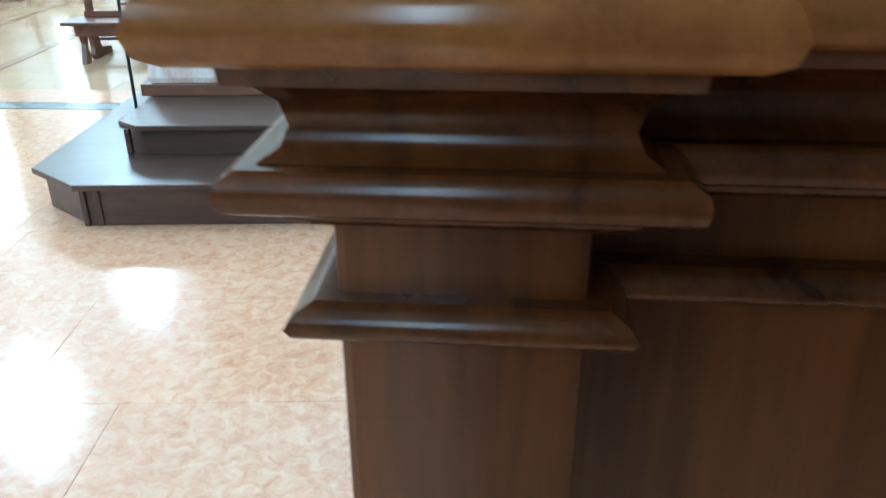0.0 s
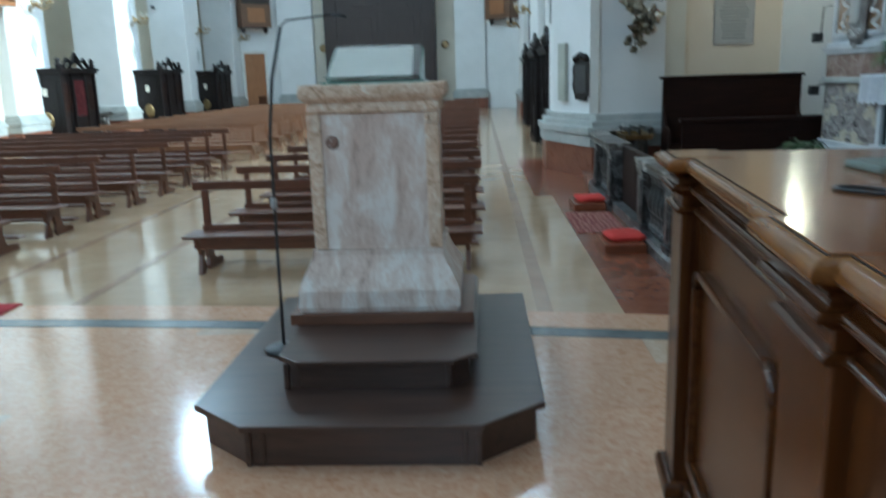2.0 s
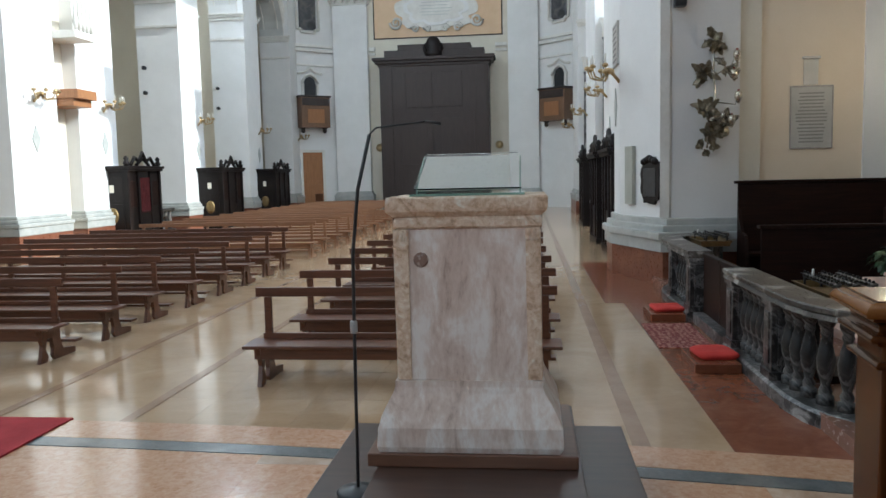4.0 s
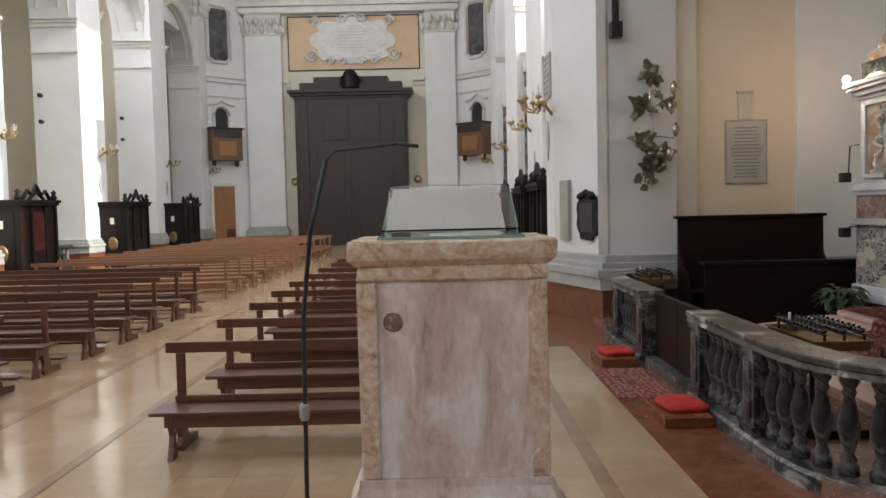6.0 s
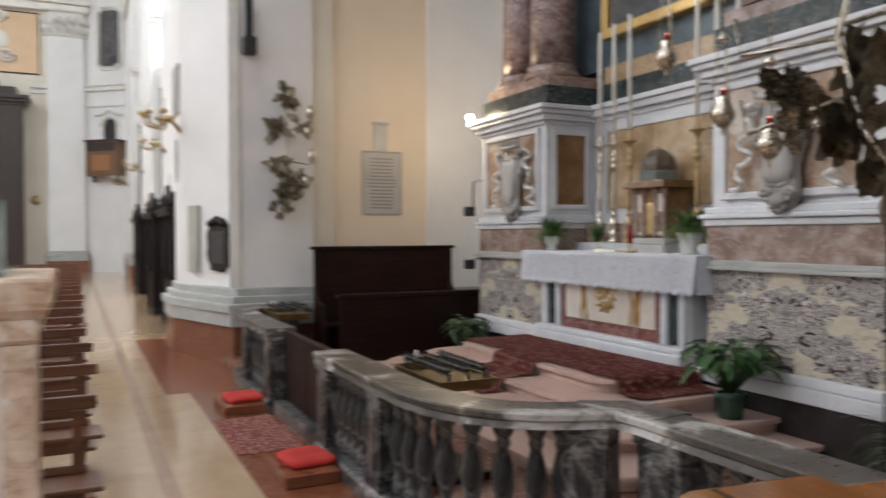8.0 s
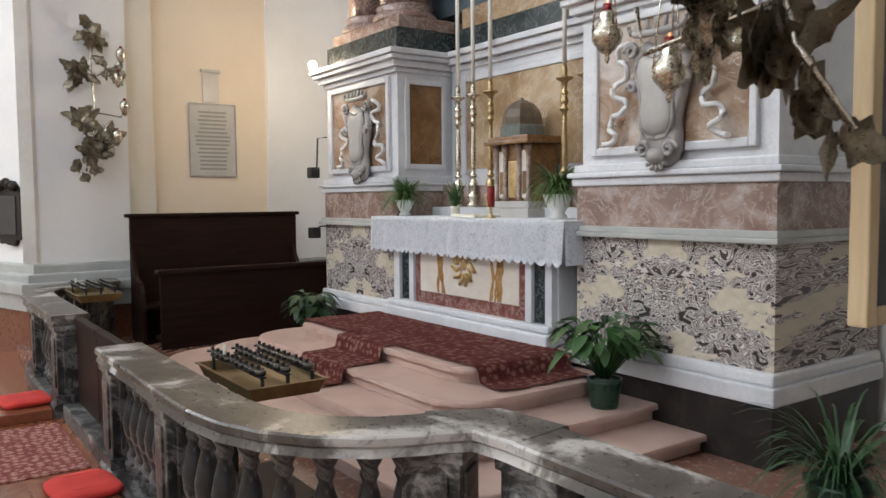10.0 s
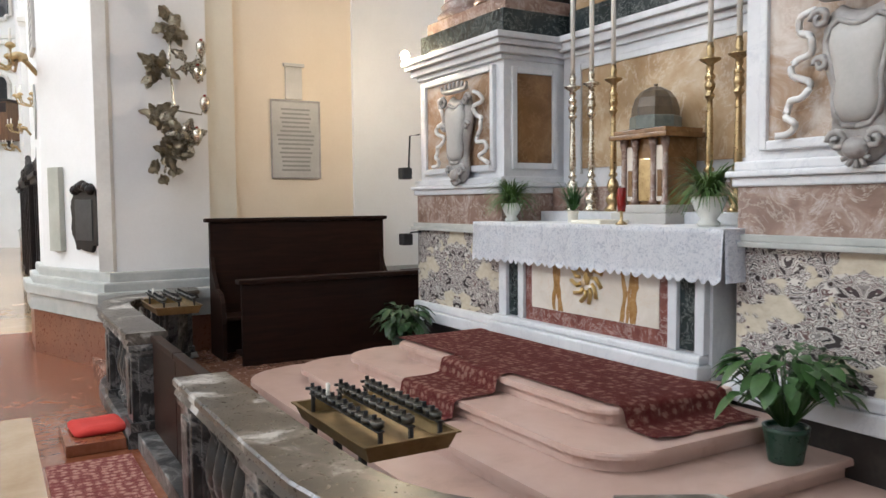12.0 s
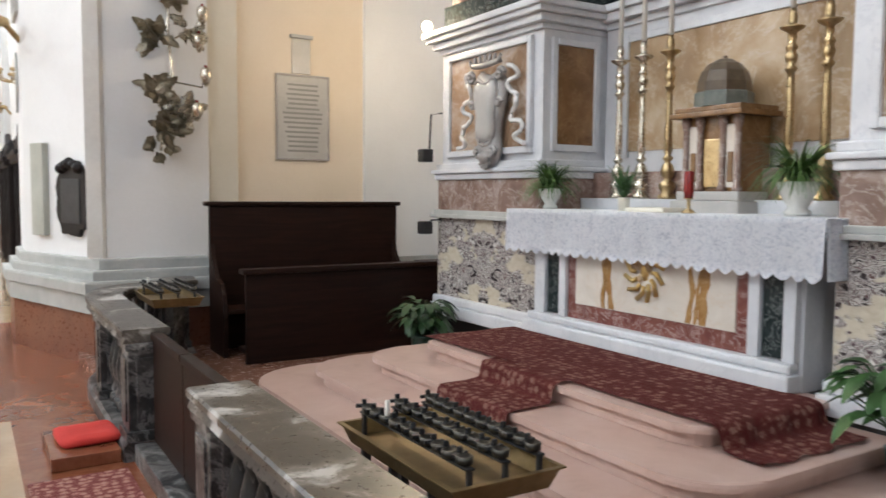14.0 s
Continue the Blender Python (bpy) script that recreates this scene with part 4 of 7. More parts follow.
# ---- walnut console beside the path ----
def console():
    """A tall panelled walnut desk; corner blocks break forward, mouldings run round it."""
    ob = thing("console_desk", "polished walnut console desk with heavy mouldings and panels", "desk", at=(1.785, 3.392, 0), rz=-5.5)
    X0, X1, Y0, Y1, T = -0.55, 0.62, -1.19, 1.42, 1.335
    part("body", boxes((X0 + 0.06, X1 - 0.06, Y0 + 0.06, Y1 - 0.06, 0.08, T - 0.09)), WALNUTZ, ob)
    part("skirting", boxes((X0 + 0.0, X1, Y0 + 0.0, Y1, 0.0, 0.1), bevel=0.012), WALNUT, ob)
    part("tabletop", boxes((X0 + 0.031, X1 - 0.031, Y0 + 0.031, Y1 - 0.031, T - 0.03, T + 0.012), bevel=0.002), DESKTOP, ob, "glossy honey-brown top")
    part("inlay_line", boxes((X0 + 0.0275, X1 - 0.0275, Y0 + 0.0275, Y1 - 0.0275, T - 0.03, T + 0.0105)), BLACKWOOD, ob, "thin dark line round the top")
    blocks = [(X0, Y0, 1, 1), (X1, Y0, -1, 1), (X0, Y1, 1, -1), (X1, Y1, -1, -1)]
    spots = [(x if dx > 0 else x - 0.13, x + 0.13 if dx > 0 else x, y if dy > 0 else y - 0.22, y + 0.22 if dy > 0 else y) for x, y, dx, dy in blocks]
    spots.append((X0 + 0.02, X0 + 0.11, -0.22, 0.06))
    for x0, x1, y0, y1 in spots:
        part("corner_block", boxes((x0, x1, y0, y1, 0.1, T - 0.1), bevel=0.006), WALNUTZ, ob)
    for x0, x1, y0, y1 in spots:
        part("inlay_line", boxes((x0 - 0.0275, x1 + 0.0275, y0 - 0.0275, y1 + 0.0275, T - 0.02, T + 0.0115)), BLACKWOOD, ob)
        part("tabletop_block", boxes((x0 - 0.024, x1 + 0.024, y0 - 0.024, y1 + 0.024, T - 0.02, T + 0.0132), bevel=0.002), DESKTOP, ob)
    rail = [(X0 + 0.055, X1 - 0.055, Y0 + 0.055, Y1 - 0.055)] + spots
    for k, rect in enumerate(rail):
        lift = 0.0008 * min(k, 1)
        part("nosing", framed(rect, [(-0.02, T + 0.009), (0.030, T + 0.009), (0.040, T + 0.007), (0.050, T + 0.002), (0.058, T - 0.007), (0.062, T - 0.018), (0.059, T - 0.027), (0.051, T - 0.032), (-0.02, T - 0.032)], lift), NOSING, ob, "honey-brown rounded nosing")
        part("cove", framed(rect, [(-0.02, T - 0.0325), (0.036, T - 0.0325), (0.035, T - 0.043), (0.024, T - 0.046), (0.016, T - 0.054), (0.013, T - 0.066), (0.017, T - 0.075), (0.026, T - 0.080), (-0.02, T - 0.080)], lift), WALNUT, ob)
        part("bead", framed(rect, [(-0.02, T - 0.0805), (0.034, T - 0.0805), (0.041, T - 0.085), (0.043, T - 0.091), (0.041, T - 0.098), (0.034, T - 0.102), (-0.02, T - 0.102)], lift), WALNUT, ob)
        part("under_bead", framed(rect, [(-0.02, T - 0.1025), (0.020, T - 0.1025), (0.018, T - 0.110), (0.010, T - 0.116), (-0.02, T - 0.116)], lift), WALNUT, ob)
        part("lower_moulding", framed(rect, [(-0.02, T - 0.158), (0.010, T - 0.158), (0.019, T - 0.163), (0.023, T - 0.169), (0.020, T - 0.175), (0.004, T - 0.180), (-0.02, T - 0.180)], lift), WALNUT, ob)
        part("foot_moulding", framed(rect, [(-0.02, 0.16), (0.008, 0.16), (0.022, 0.15), (0.03, 0.13), (0.03, 0.1), (-0.02, 0.1)], lift), WALNUT, ob)
    for y0, y1 in ((-0.92, -0.30), (0.14, 1.14)):
        b = boxes((X0 + 0.03, X0 + 0.062, y0, y0 + 0.035, 0.28, 0.92), (X0 + 0.03, X0 + 0.062, y1 - 0.035, y1, 0.28, 0.92), (X0 + 0.031, X0 + 0.062, y0 + 0.1, y1 - 0.1, 0.96, 0.995), (X0 + 0.031, X0 + 0.062, y0, y1, 0.25, 0.285), bevel=0.008)
        for ya, yb in ((y0 + 0.017, y0 + 0.1), (y1 - 0.017, y1 - 0.1)):
            tube(b, [(X0 + 0.046, ya, 0.915), (X0 + 0.046, (ya * 2 + yb) / 3, 0.96), (X0 + 0.046, yb, 0.978)], 0.018, 8)
        part("panel_frame", b, WALNUT, ob)
    b = boxes((X0 + 0.24, X1 - 0.24, Y0 + 0.035, Y0 + 0.062, 0.28, 0.315), (X0 + 0.24, X1 - 0.24, Y0 + 0.035, Y0 + 0.062, 0.88, 0.915), (X0 + 0.24, X0 + 0.275, Y0 + 0.034, Y0 + 0.062, 0.315, 0.88), (X1 - 0.275, X1 - 0.24, Y0 + 0.034, Y0 + 0.062, 0.315, 0.88), bevel=0.008)
    part("panel_frame", b, WALNUT, ob)
    return ob


console()
tray = solo("sheet_frame", boxes((1.75, 2.3, 3.0, 3.03, 1.347, 1.361), (1.75, 2.3, 3.95, 3.98, 1.347, 1.361), (1.75, 1.78, 3.03, 3.95, 1.347, 1.361), (2.27, 2.3, 3.03, 3.95, 1.347, 1.361), bevel=0.004), plain("olive_frame", (0.10, 0.09, 0.055), 0.4), "olive-brown flat frame lying on the desk", "frame")
solo("cable", tube(bmesh.new(), [(1.5 + 0.09 * math.cos(a) + a * 0.03, 3.75 + 0.12 * math.sin(a * 0.8), 1.352) for a in [k * 0.35 for k in range(26)]], 0.005, 6), BLACKMETAL, "black cable coiled loosely on the desk", "cable")
album = thing("red_folder", "dusty pink closed folder lying on the desk", "folder", at=(1.60, 2.55, 1.348), rz=-4)
DUSTYPINK = mottled("dusty_pink_cover", [(0.3, (0.27, 0.055, 0.075)), (0.7, (0.36, 0.085, 0.105))], 6, 60, 0.45, 0.1)
part("cover", boxes((-0.30, 0.30, -0.20, 0.28, 0.016, 0.024), bevel=0.003), DUSTYPINK, album)
part("page_block", boxes((-0.285, 0.29, -0.185, 0.27, 0.006, 0.0155)), VELVET, album, "dark red page block")
part("back_cover", boxes((-0.30, 0.30, -0.20, 0.28, 0.0, 0.0055)), DUSTYPINK, album)
solo("grey_case", boxes((1.72, 1.98, 4.08, 4.3, 1.346, 1.37), bevel=0.01), plain("grey_green_case", (0.16, 0.19, 0.17), 0.4), "grey-green flat case on the desk", "case")


# ---- benches ----
def bench(length, mat, group):
    ob = thing("bench", "brown wooden church bench with an open railed back", "bench", group)
    part("seat", boxes((0, length, -0.02, 0.34, 0.345, 0.375), bevel=0.008), mat, ob)
    part("top_rail", boxes((0.03, length - 0.03, 0.30, 0.335, 0.765, 0.85), bevel=0.008), mat, ob)
    part("low_rail", boxes((0.09, length - 0.09, 0.302, 0.332, 0.376, 0.43), bevel=0.006), mat, ob)
    part("seat_rail", boxes((0.10, length - 0.10, 0.02, 0.05, 0.25, 0.344)), mat, ob)
    part("kneeler", boxes((0.04, length - 0.04, 0.50, 0.64, 0.13, 0.16), bevel=0.008), mat, ob)
    n = 3 if length > 3.2 else 2
    for k in range(n):
        x = 0.12 + (length - 0.28) * k / (n - 1)
        part("post", boxes((x - 0.01, x + 0.055, 0.298, 0.338, 0.376, 0.764), bevel=0.006), mat, ob)
        b = bmesh.new()
        leg = [(0.0, 0.0), (0.12, 0.0), (0.14, 0.05), (0.10, 0.14), (0.13, 0.24), (0.22, 0.24), (0.24, 0.12), (0.22, 0.05), (0.26, 0.0), (0.62, 0.0), (0.62, 0.06), (0.40, 0.09), (0.36, 0.2), (0.36, 0.344), (-0.01, 0.344), (0.02, 0.28), (0.06, 0.18), (0.03, 0.08)]
        sheet(b, [(u, v) for u, v in leg], 0.04, lambda u, v, w, q=x: (q + w, u, v))
        part("leg", b, mat, ob)
    return ob


first = bench(2.8, BENCHWOOD, "benches beside the aisle")
first.matrix_basis = pose(-2.12, 8.96, NAVE_Z)
for k in range(1, 20):
    copy_thing(first, pose(-2.12 + random.uniform(-0.05, 0.05), 8.96 + 1.27 * k, NAVE_Z))
second = bench(4.4, BENCHWOOD, "benches across the nave")
second.matrix_basis = pose(-8.85, 9.75, NAVE_Z)
for k in range(1, 8):
    copy_thing(second, pose(-8.85 + random.uniform(-0.05, 0.05), 9.75 + 1.13 * k, NAVE_Z))
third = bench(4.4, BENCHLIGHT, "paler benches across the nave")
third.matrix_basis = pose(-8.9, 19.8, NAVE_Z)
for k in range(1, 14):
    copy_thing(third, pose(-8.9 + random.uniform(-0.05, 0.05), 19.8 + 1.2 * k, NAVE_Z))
solo("red_runner", boxes((-6.5, -2.92, 0.5, 7.5, 0.002, 0.014), (-6.5, -2.92, 7.5, 7.66, -0.11, 0.012)), REDCARPET, "bright red carpet along the chancel", "carpet")


# ---- balustrade of the chapel ----
RAIL_Z = 0.745


def balustrade(sign, y_of, label):
    """Half of the balustrade: straight beside the gate, an S-curve back, then straight to the pier."""
    ob = thing("balustrade", label, "balustrade", "balustrade halves", (2.45, y_of(10.3), NAVE_Z))
    ox, oy, dz = 2.45, y_of(10.3), NAVE_Z
    line = [(2.45, 10.30), (2.45, 9.6), (2.45, 8.9), (2.46, 8.45), (2.50, 8.2), (2.58, 8.0), (2.70, 7.83), (2.86, 7.70), (3.03, 7.62), (3.2, 7.58)]
    tail = [(3.32, 7.28), (3.32, 6.6), (3.32, 5.86)]
    loc = lambda pts: [(x - ox, y_of(y) - oy) for x, y in pts]
    rail = [(-0.145, 0.655 - dz), (-0.13, 0.69 - dz), (-0.15, 0.705 - dz), (-0.15, 0.735 - dz), (-0.14, RAIL_Z - dz), (0.14, RAIL_Z - dz), (0.15, 0.735 - dz), (0.15, 0.705 - dz), (0.13, 0.69 - dz), (0.145, 0.655 - dz)]
    low = [(-0.15, 0.0), (-0.15, 0.10), (-0.13, 0.125), (0.13, 0.125), (0.15, 0.10), (0.15, 0.0)]
    for k, pts in enumerate((line, tail)):
        part("rail", sweep(bmesh.new(), loc(pts), rail), RAILTOP, ob, "worn grey stone hand rail")
        part("plinth", sweep(bmesh.new(), loc(pts), low), GREYMARBLE, ob)
    z0, z1 = 0.126, 0.654 - dz

    def post(x, y, hx, hy, turn=0):
        b = boxes((-hx, hx, -hy, hy, z0, z1), (-hx - 0.02, hx + 0.02, -hy - 0.02, hy + 0.02, z0, z0 + 0.07), (-hx - 0.018, hx + 0.018, -hy - 0.018, hy + 0.018, z1 - 0.05, z1), (-hx - 0.012, hx + 0.012, -hy + 0.05, hy - 0.05, z0 + 0.12, z1 - 0.1), (-hx + 0.05, hx - 0.05, -hy - 0.012, hy + 0.012, z0 + 0.12, z1 - 0.1), bevel=0.008)
        p = part("post", b, GREYMARBLE, ob)
        p.matrix_basis = pose(x - ox, y_of(y) - oy, 0, 0, 0, turn)

    post(2.45, 10.16, 0.115, 0.125)
    post(2.45, 8.95, 0.115, 0.11)
    post(3.14, 7.62, 0.13, 0.13, 35 * sign)
    post(3.32, 7.14, 0.115, 0.16)
    cap = sweep(bmesh.new(), loc([(3.08, 7.62), (3.3, 7.5), (3.34, 7.2)]), [(o * 1.12, z + 0.003) for o, z in rail])
    part("corner_rail", cap, RAILTOP, ob)
    part("corner_plinth", sweep(bmesh.new(), loc([(3.08, 7.62), (3.3, 7.5), (3.34, 7.2)]), [(o * 1.1, z - 0.002 if z > 0.05 else z) for o, z in low]), GREYMARBLE, ob)
    h = z1 - z0
    prof = [(0.062, 0), (0.062, 0.05), (0.04, 0.06), (0.05, 0.085), (0.03, 0.12), (0.062, 0.22), (0.068, 0.28), (0.05, 0.36), (0.031, 0.42), (0.044, 0.45), (0.036, 0.47), (0.055, 0.50), (0.06, 0.51), (0.06, 0.56)]
    me = mesh_of("baluster", lathe(bmesh.new(), [(r, z * h / 0.56) for r, z in prof], 10), GREYMARBLE)
    spots = [(2.45, 9.97 - 0.168 * k) for k in range(6)] + [(2.45, 8.76), (2.455, 8.58), (2.475, 8.40), (2.52, 8.20), (2.60, 8.02), (2.72, 7.87), (2.87, 7.76), (3.0, 7.69)] + [(3.32, 6.87 - 0.17 * k) for k in range(6)]
    for x, y in spots:
        b = new("baluster", me)
        b.parent = ob
        b.matrix_basis = pose(x - ox, y_of(y) - oy, z0)
    return ob


balustrade(1, lambda y: y, "dark veined grey marble balustrade with vase balusters beside the altar steps")
balustrade(-1, lambda y: 22.28 - y if y < 10.31 else y, "dark veined grey marble balustrade with vase balusters beside the pier")
gate = thing("gate", "dark low gate closed between the balustrade posts", "gate", at=(2.5, 11.14, NAVE_Z))
for s in (-1, 1):
    leaf = part("gate_leaf", boxes((-0.02, 0.02, min(0.005 * s, 0.8 * s), max(0.005 * s, 0.8 * s), 0.13, 0.8), bevel=0.006), PEWWOOD, gate)
    part("gate_rail", boxes((-0.035, 0.035, min(0.006 * s, 0.8 * s), max(0.006 * s, 0.8 * s), 0.80, 0.845), bevel=0.008), PEWWOOD, leaf)
part("sill", boxes((-0.14, 0.14, -0.82, 0.82, 0.0, 0.125), bevel=0.008), GREYMARBLE, gate, "grey marble sill")

for y, lab in ((9.84, "brown stone kneeling step beside the gate"), (12.34, "brown stone kneeling step near the pier")):
    solo("kneeling_step", boxes((1.88, 2.29, y - 0.33, y + 0.33, NAVE_Z + 0.004, -0.03), bevel=0.008), REDFLOOR, lab, "step", "kneeling steps")
    cu = bmesh.new()
    rings = []
    for hz, k in ((0.0, 0.92), (0.012, 1.0), (0.035, 1.0), (0.05, 0.9), (0.056, 0.6)):
        rings.append([cu.verts.new((0.19 * k * (abs(math.cos(a)) ** 0.35) * (1 if math.cos(a) > 0 else -1), 0.22 * k * (abs(math.sin(a)) ** 0.35) * (1 if math.sin(a) > 0 else -1), hz + 0.004 * math.sin(3 * a + y))) for a in [2 * math.pi * (q + 0.5) / 24 for q in range(24)]])
    for a, c in zip(rings, rings[1:]):
        for k in range(24):
            cu.faces.new((a[k], a[(k + 1) % 24], c[(k + 1) % 24], c[k])).smooth = True
    cu.faces.new(rings[-1])
    cu.faces.new(list(reversed(rings[0])))
    cushion = solo("kneeling_cushion", cu, REDCLOTH, "flat bright red kneeling cushion on a step", "cushion", "red cushions")
    cushion.matrix_basis = pose(2.13, y + 0.04, -0.029, 0, 0, 4)
solo("gate_rug", boxes((1.74, 2.3, 10.55, 11.86, NAVE_Z + 0.004, NAVE_Z + 0.012)), CARPET, "dark red patterned rug before the gate", "rug")


# ---- altar steps ----
ALTAR_Y = 10.6


def tread_outline(x0, x1, half, r, grow=0.0, sharp=0.0):
    y0, y1 = ALTAR_Y - half - grow, ALTAR_Y + half + grow
    pts = [(x1, y1), (x1, y0)]
    for cy, a0 in ((y0 + r, 270), (y1 - r, 180)):
        for k in range(9):
            a = radians(a0 - 90 * k / 8)
            pts.append((x0 - grow + r + r * math.cos(a), cy + r * math.sin(a)))
    return pts


steps = thing("altar_steps", "pinkish marble altar steps with rounded corners and nosings", "steps", at=(5.0, ALTAR_Y, 0))
for k, (x0, half, r, z0, z1) in enumerate(((3.42, 2.55, 0.55, 0.0, 0.12), (3.78, 2.15, 0.45, 0.12, 0.243), (4.12, 1.75, 0.36, 0.243, 0.367), (4.46, 1.36, 0.2, 0.367, 0.49))):
    pts = [(x - 5.0, y - ALTAR_Y) for x, y in tread_outline(x0 + 0.05, 5.62, half - 0.05, r)]
    part("riser", prism(bmesh.new(), pts, z0 + 0.001, z1 - 0.042), STEPPINK, steps)
    pts = [(x - 5.0, y - ALTAR_Y) for x, y in tread_outline(x0, 5.62, half, r)]
    part("tread", prism(bmesh.new(), pts, z1 - 0.042, z1 - 0.001, 0.019), STEPPINK, steps)
    part("fillet", prism(bmesh.new(), [(x - 5.0, y - ALTAR_Y) for x, y in tread_outline(x0 + 0.028, 5.62, half - 0.028, r)], z1 - 0.056, z1 - 0.0425), STEPPINK, steps)


def draped(x_edges, y0, y1, waves, name, label, seed=0):
    """A carpet that follows the steps: x_edges lists (x, z) from the altar outward."""
    bm, rows, n = bmesh.new(), [], 26
    for i, (x, z) in enumerate(x_edges):
        rows.append([bm.verts.new((x + waves * math.sin(k * 1.9 + i) * (1 if i else 0), y0 + (y1 - y0) * k / n, z + waves * 0.4 * math.sin(k * 1.3 + i * 2))) for k in range(n + 1)])
    for a, c in zip(rows, rows[1:]):
        for k in range(n):
            bm.faces.new((a[k], a[k + 1], c[k + 1], c[k])).smooth = True
    bmesh.ops.solidify(bm, geom=bm.faces[:], thickness=-0.012)
    return solo(name, bm, CARPET, label, "carpet")


draped([(4.56, 0.508), (4.50, 0.508), (4.455, 0.503), (4.432, 0.485), (4.425, 0.44), (4.418, 0.395), (4.38, 0.384), (4.30, 0.382), (4.15, 0.382), (4.105, 0.376), (4.088, 0.355), (4.083, 0.30), (4.07, 0.262), (4.0, 0.258), (3.86, 0.258)], 10.28, 11.05, 0.006, "stair_carpet", "dark red patterned carpet running down the altar steps")


def spread_carpet():
    """One carpet over the top step: its near end hangs over the step in soft folds and lies out on the tread below."""
    bm, rng = bmesh.new(), random.Random(21)
    line = [(12.02, 0.502), (11.6, 0.506), (11.0, 0.507), (10.4, 0.507), (9.8, 0.507), (9.45, 0.508), (9.30, 0.510), (9.235, 0.506), (9.205, 0.492), (9.19, 0.46), (9.18, 0.42), (9.165, 0.395), (9.12, 0.386), (9.04, 0.384), (8.94, 0.383)]
    nx, rows = 22, []
    for i, (y, z) in enumerate(line):
        hang = max(0, min(1, (i - 6) / 3))
        row = []
        for k in range(nx + 1):
            f = k / nx
            x = 4.555 + 0.885 * f + 0.02 * hang * (1 - f)
            fold = hang * (0.012 * math.sin(f * 19 + 1) + 0.008 * math.sin(f * 41))
            row.append(bm.verts.new((x, y + fold, z + 0.003 * math.sin(f * 9 + i) + (0.004 * math.sin(f * 23) if i > 11 else 0))))
        rows.append(row)
    for a, c in zip(rows, rows[1:]):
        for k in range(nx):
            bm.faces.new((a[k], a[k + 1], c[k + 1], c[k])).smooth = True
    bmesh.ops.solidify(bm, geom=bm.faces[:], thickness=-0.012)
    return solo("altar_carpet", bm, CARPET, "dark red patterned carpet spread before the altar over the step", "carpet")


spread_carpet()


# ---- altar table ----
altar = thing("altar", "white marble altar with inlaid coloured stone front", "altar", at=(5.75, ALTAR_Y, 0.49))
A = lambda x0, x1, y0, y1, z0, z1, bevel=0.006: boxes((x0 - 5.75, x1 - 5.75, y0 - ALTAR_Y, y1 - ALTAR_Y, z0 - 0.49, z1 - 0.49), bevel=bevel)
part("mensa", A(5.46, 6.1, 9.26, 12.1, 1.44, 1.495, 0.012), WHITEMARBLE, altar)
part("core", A(5.56, 6.1, 9.42, 11.9, 0.49, 1.44, 0), WHITEMARBLE, altar)
part("base_moulding", A(5.42, 5.56, 9.42, 11.9, 0.491, 0.60, 0.02), WHITEMARBLE, altar)
part("base_moulding", A(5.46, 5.56, 9.44, 11.88, 0.60, 0.66, 0.02), WHITEMARBLE, altar)
for y0, y1 in ((9.44, 9.52), (9.68, 9.76), (11.44, 11.52), (11.70, 11.80)):
    part("pilaster_strip", A(5.50, 5.56, y0, y1, 0.66, 1.43, 0.008), WHITEMARBLE, altar)
for y0, y1 in ((9.521, 9.679), (11.521, 11.699)):
    part("dark_inlay", A(5.535, 5.561, y0, y1, 0.67, 1.43, 0.002), GREENBLACK, altar, "black-green marble inlay")
part("red_inlay", A(5.53, 5.561, 9.761, 11.439, 0.66, 1.43, 0.002), REDBRECCIA, altar, "red brecciated border")
part("onyx_panel", A(5.522, 5.532, 9.86, 11.34, 0.78, 1.43, 0.002), ONYX, altar, "pale onyx panel")


def gilt_emblem():
    """A raised gilt wreath of leaves round a small shield, in the middle of the altar front."""
    cx, cy, cz = 5.516 - 5.75, 10.62 - ALTAR_Y, 1.09 - 0.49
    part("emblem_shield", lathe(bmesh.new(), [(0.002, -0.10), (0.05, -0.06), (0.065, 0.0), (0.055, 0.06), (0.002, 0.08)], 12, (cx + 0.05, cy, cz)), GILT, altar, "gilt shield")
    for k in range(12):
        ang = 2 * math.pi * k / 12
        y, z = cy + 0.115 * math.cos(ang), cz + 0.145 * math.sin(ang)
        tip = (cx - 0.004, cy + 0.185 * math.cos(ang + 0.35), cz + 0.21 * math.sin(ang + 0.35))
        part("emblem_leaf", tube(bmesh.new(), [(cx, cy + 0.075 * math.cos(ang), cz + 0.10 * math.sin(ang)), (cx - 0.008, y, z), tip], 0.017, 6), GILT, altar)


gilt_emblem()


def streak(y, w, seed):
    rng, bm = random.Random(seed), bmesh.new()
    left, right, off = [], [], 0.0
    for k in range(15):
        off += rng.uniform(-0.014, 0.014)
        z = 0.785 + 0.63 * k / 14
        ww = w * (0.7 + 0.5 * abs(math.sin(k * 0.7 + seed)))
        left.append((y + off - ww, z))
        right.append((y + off + ww, z))
    sheet(bm, left + right[::-1], 0.0025, lambda u, v, w2: (5.5195 - 5.75 + w2, u - ALTAR_Y, v - 0.49))
    return bm


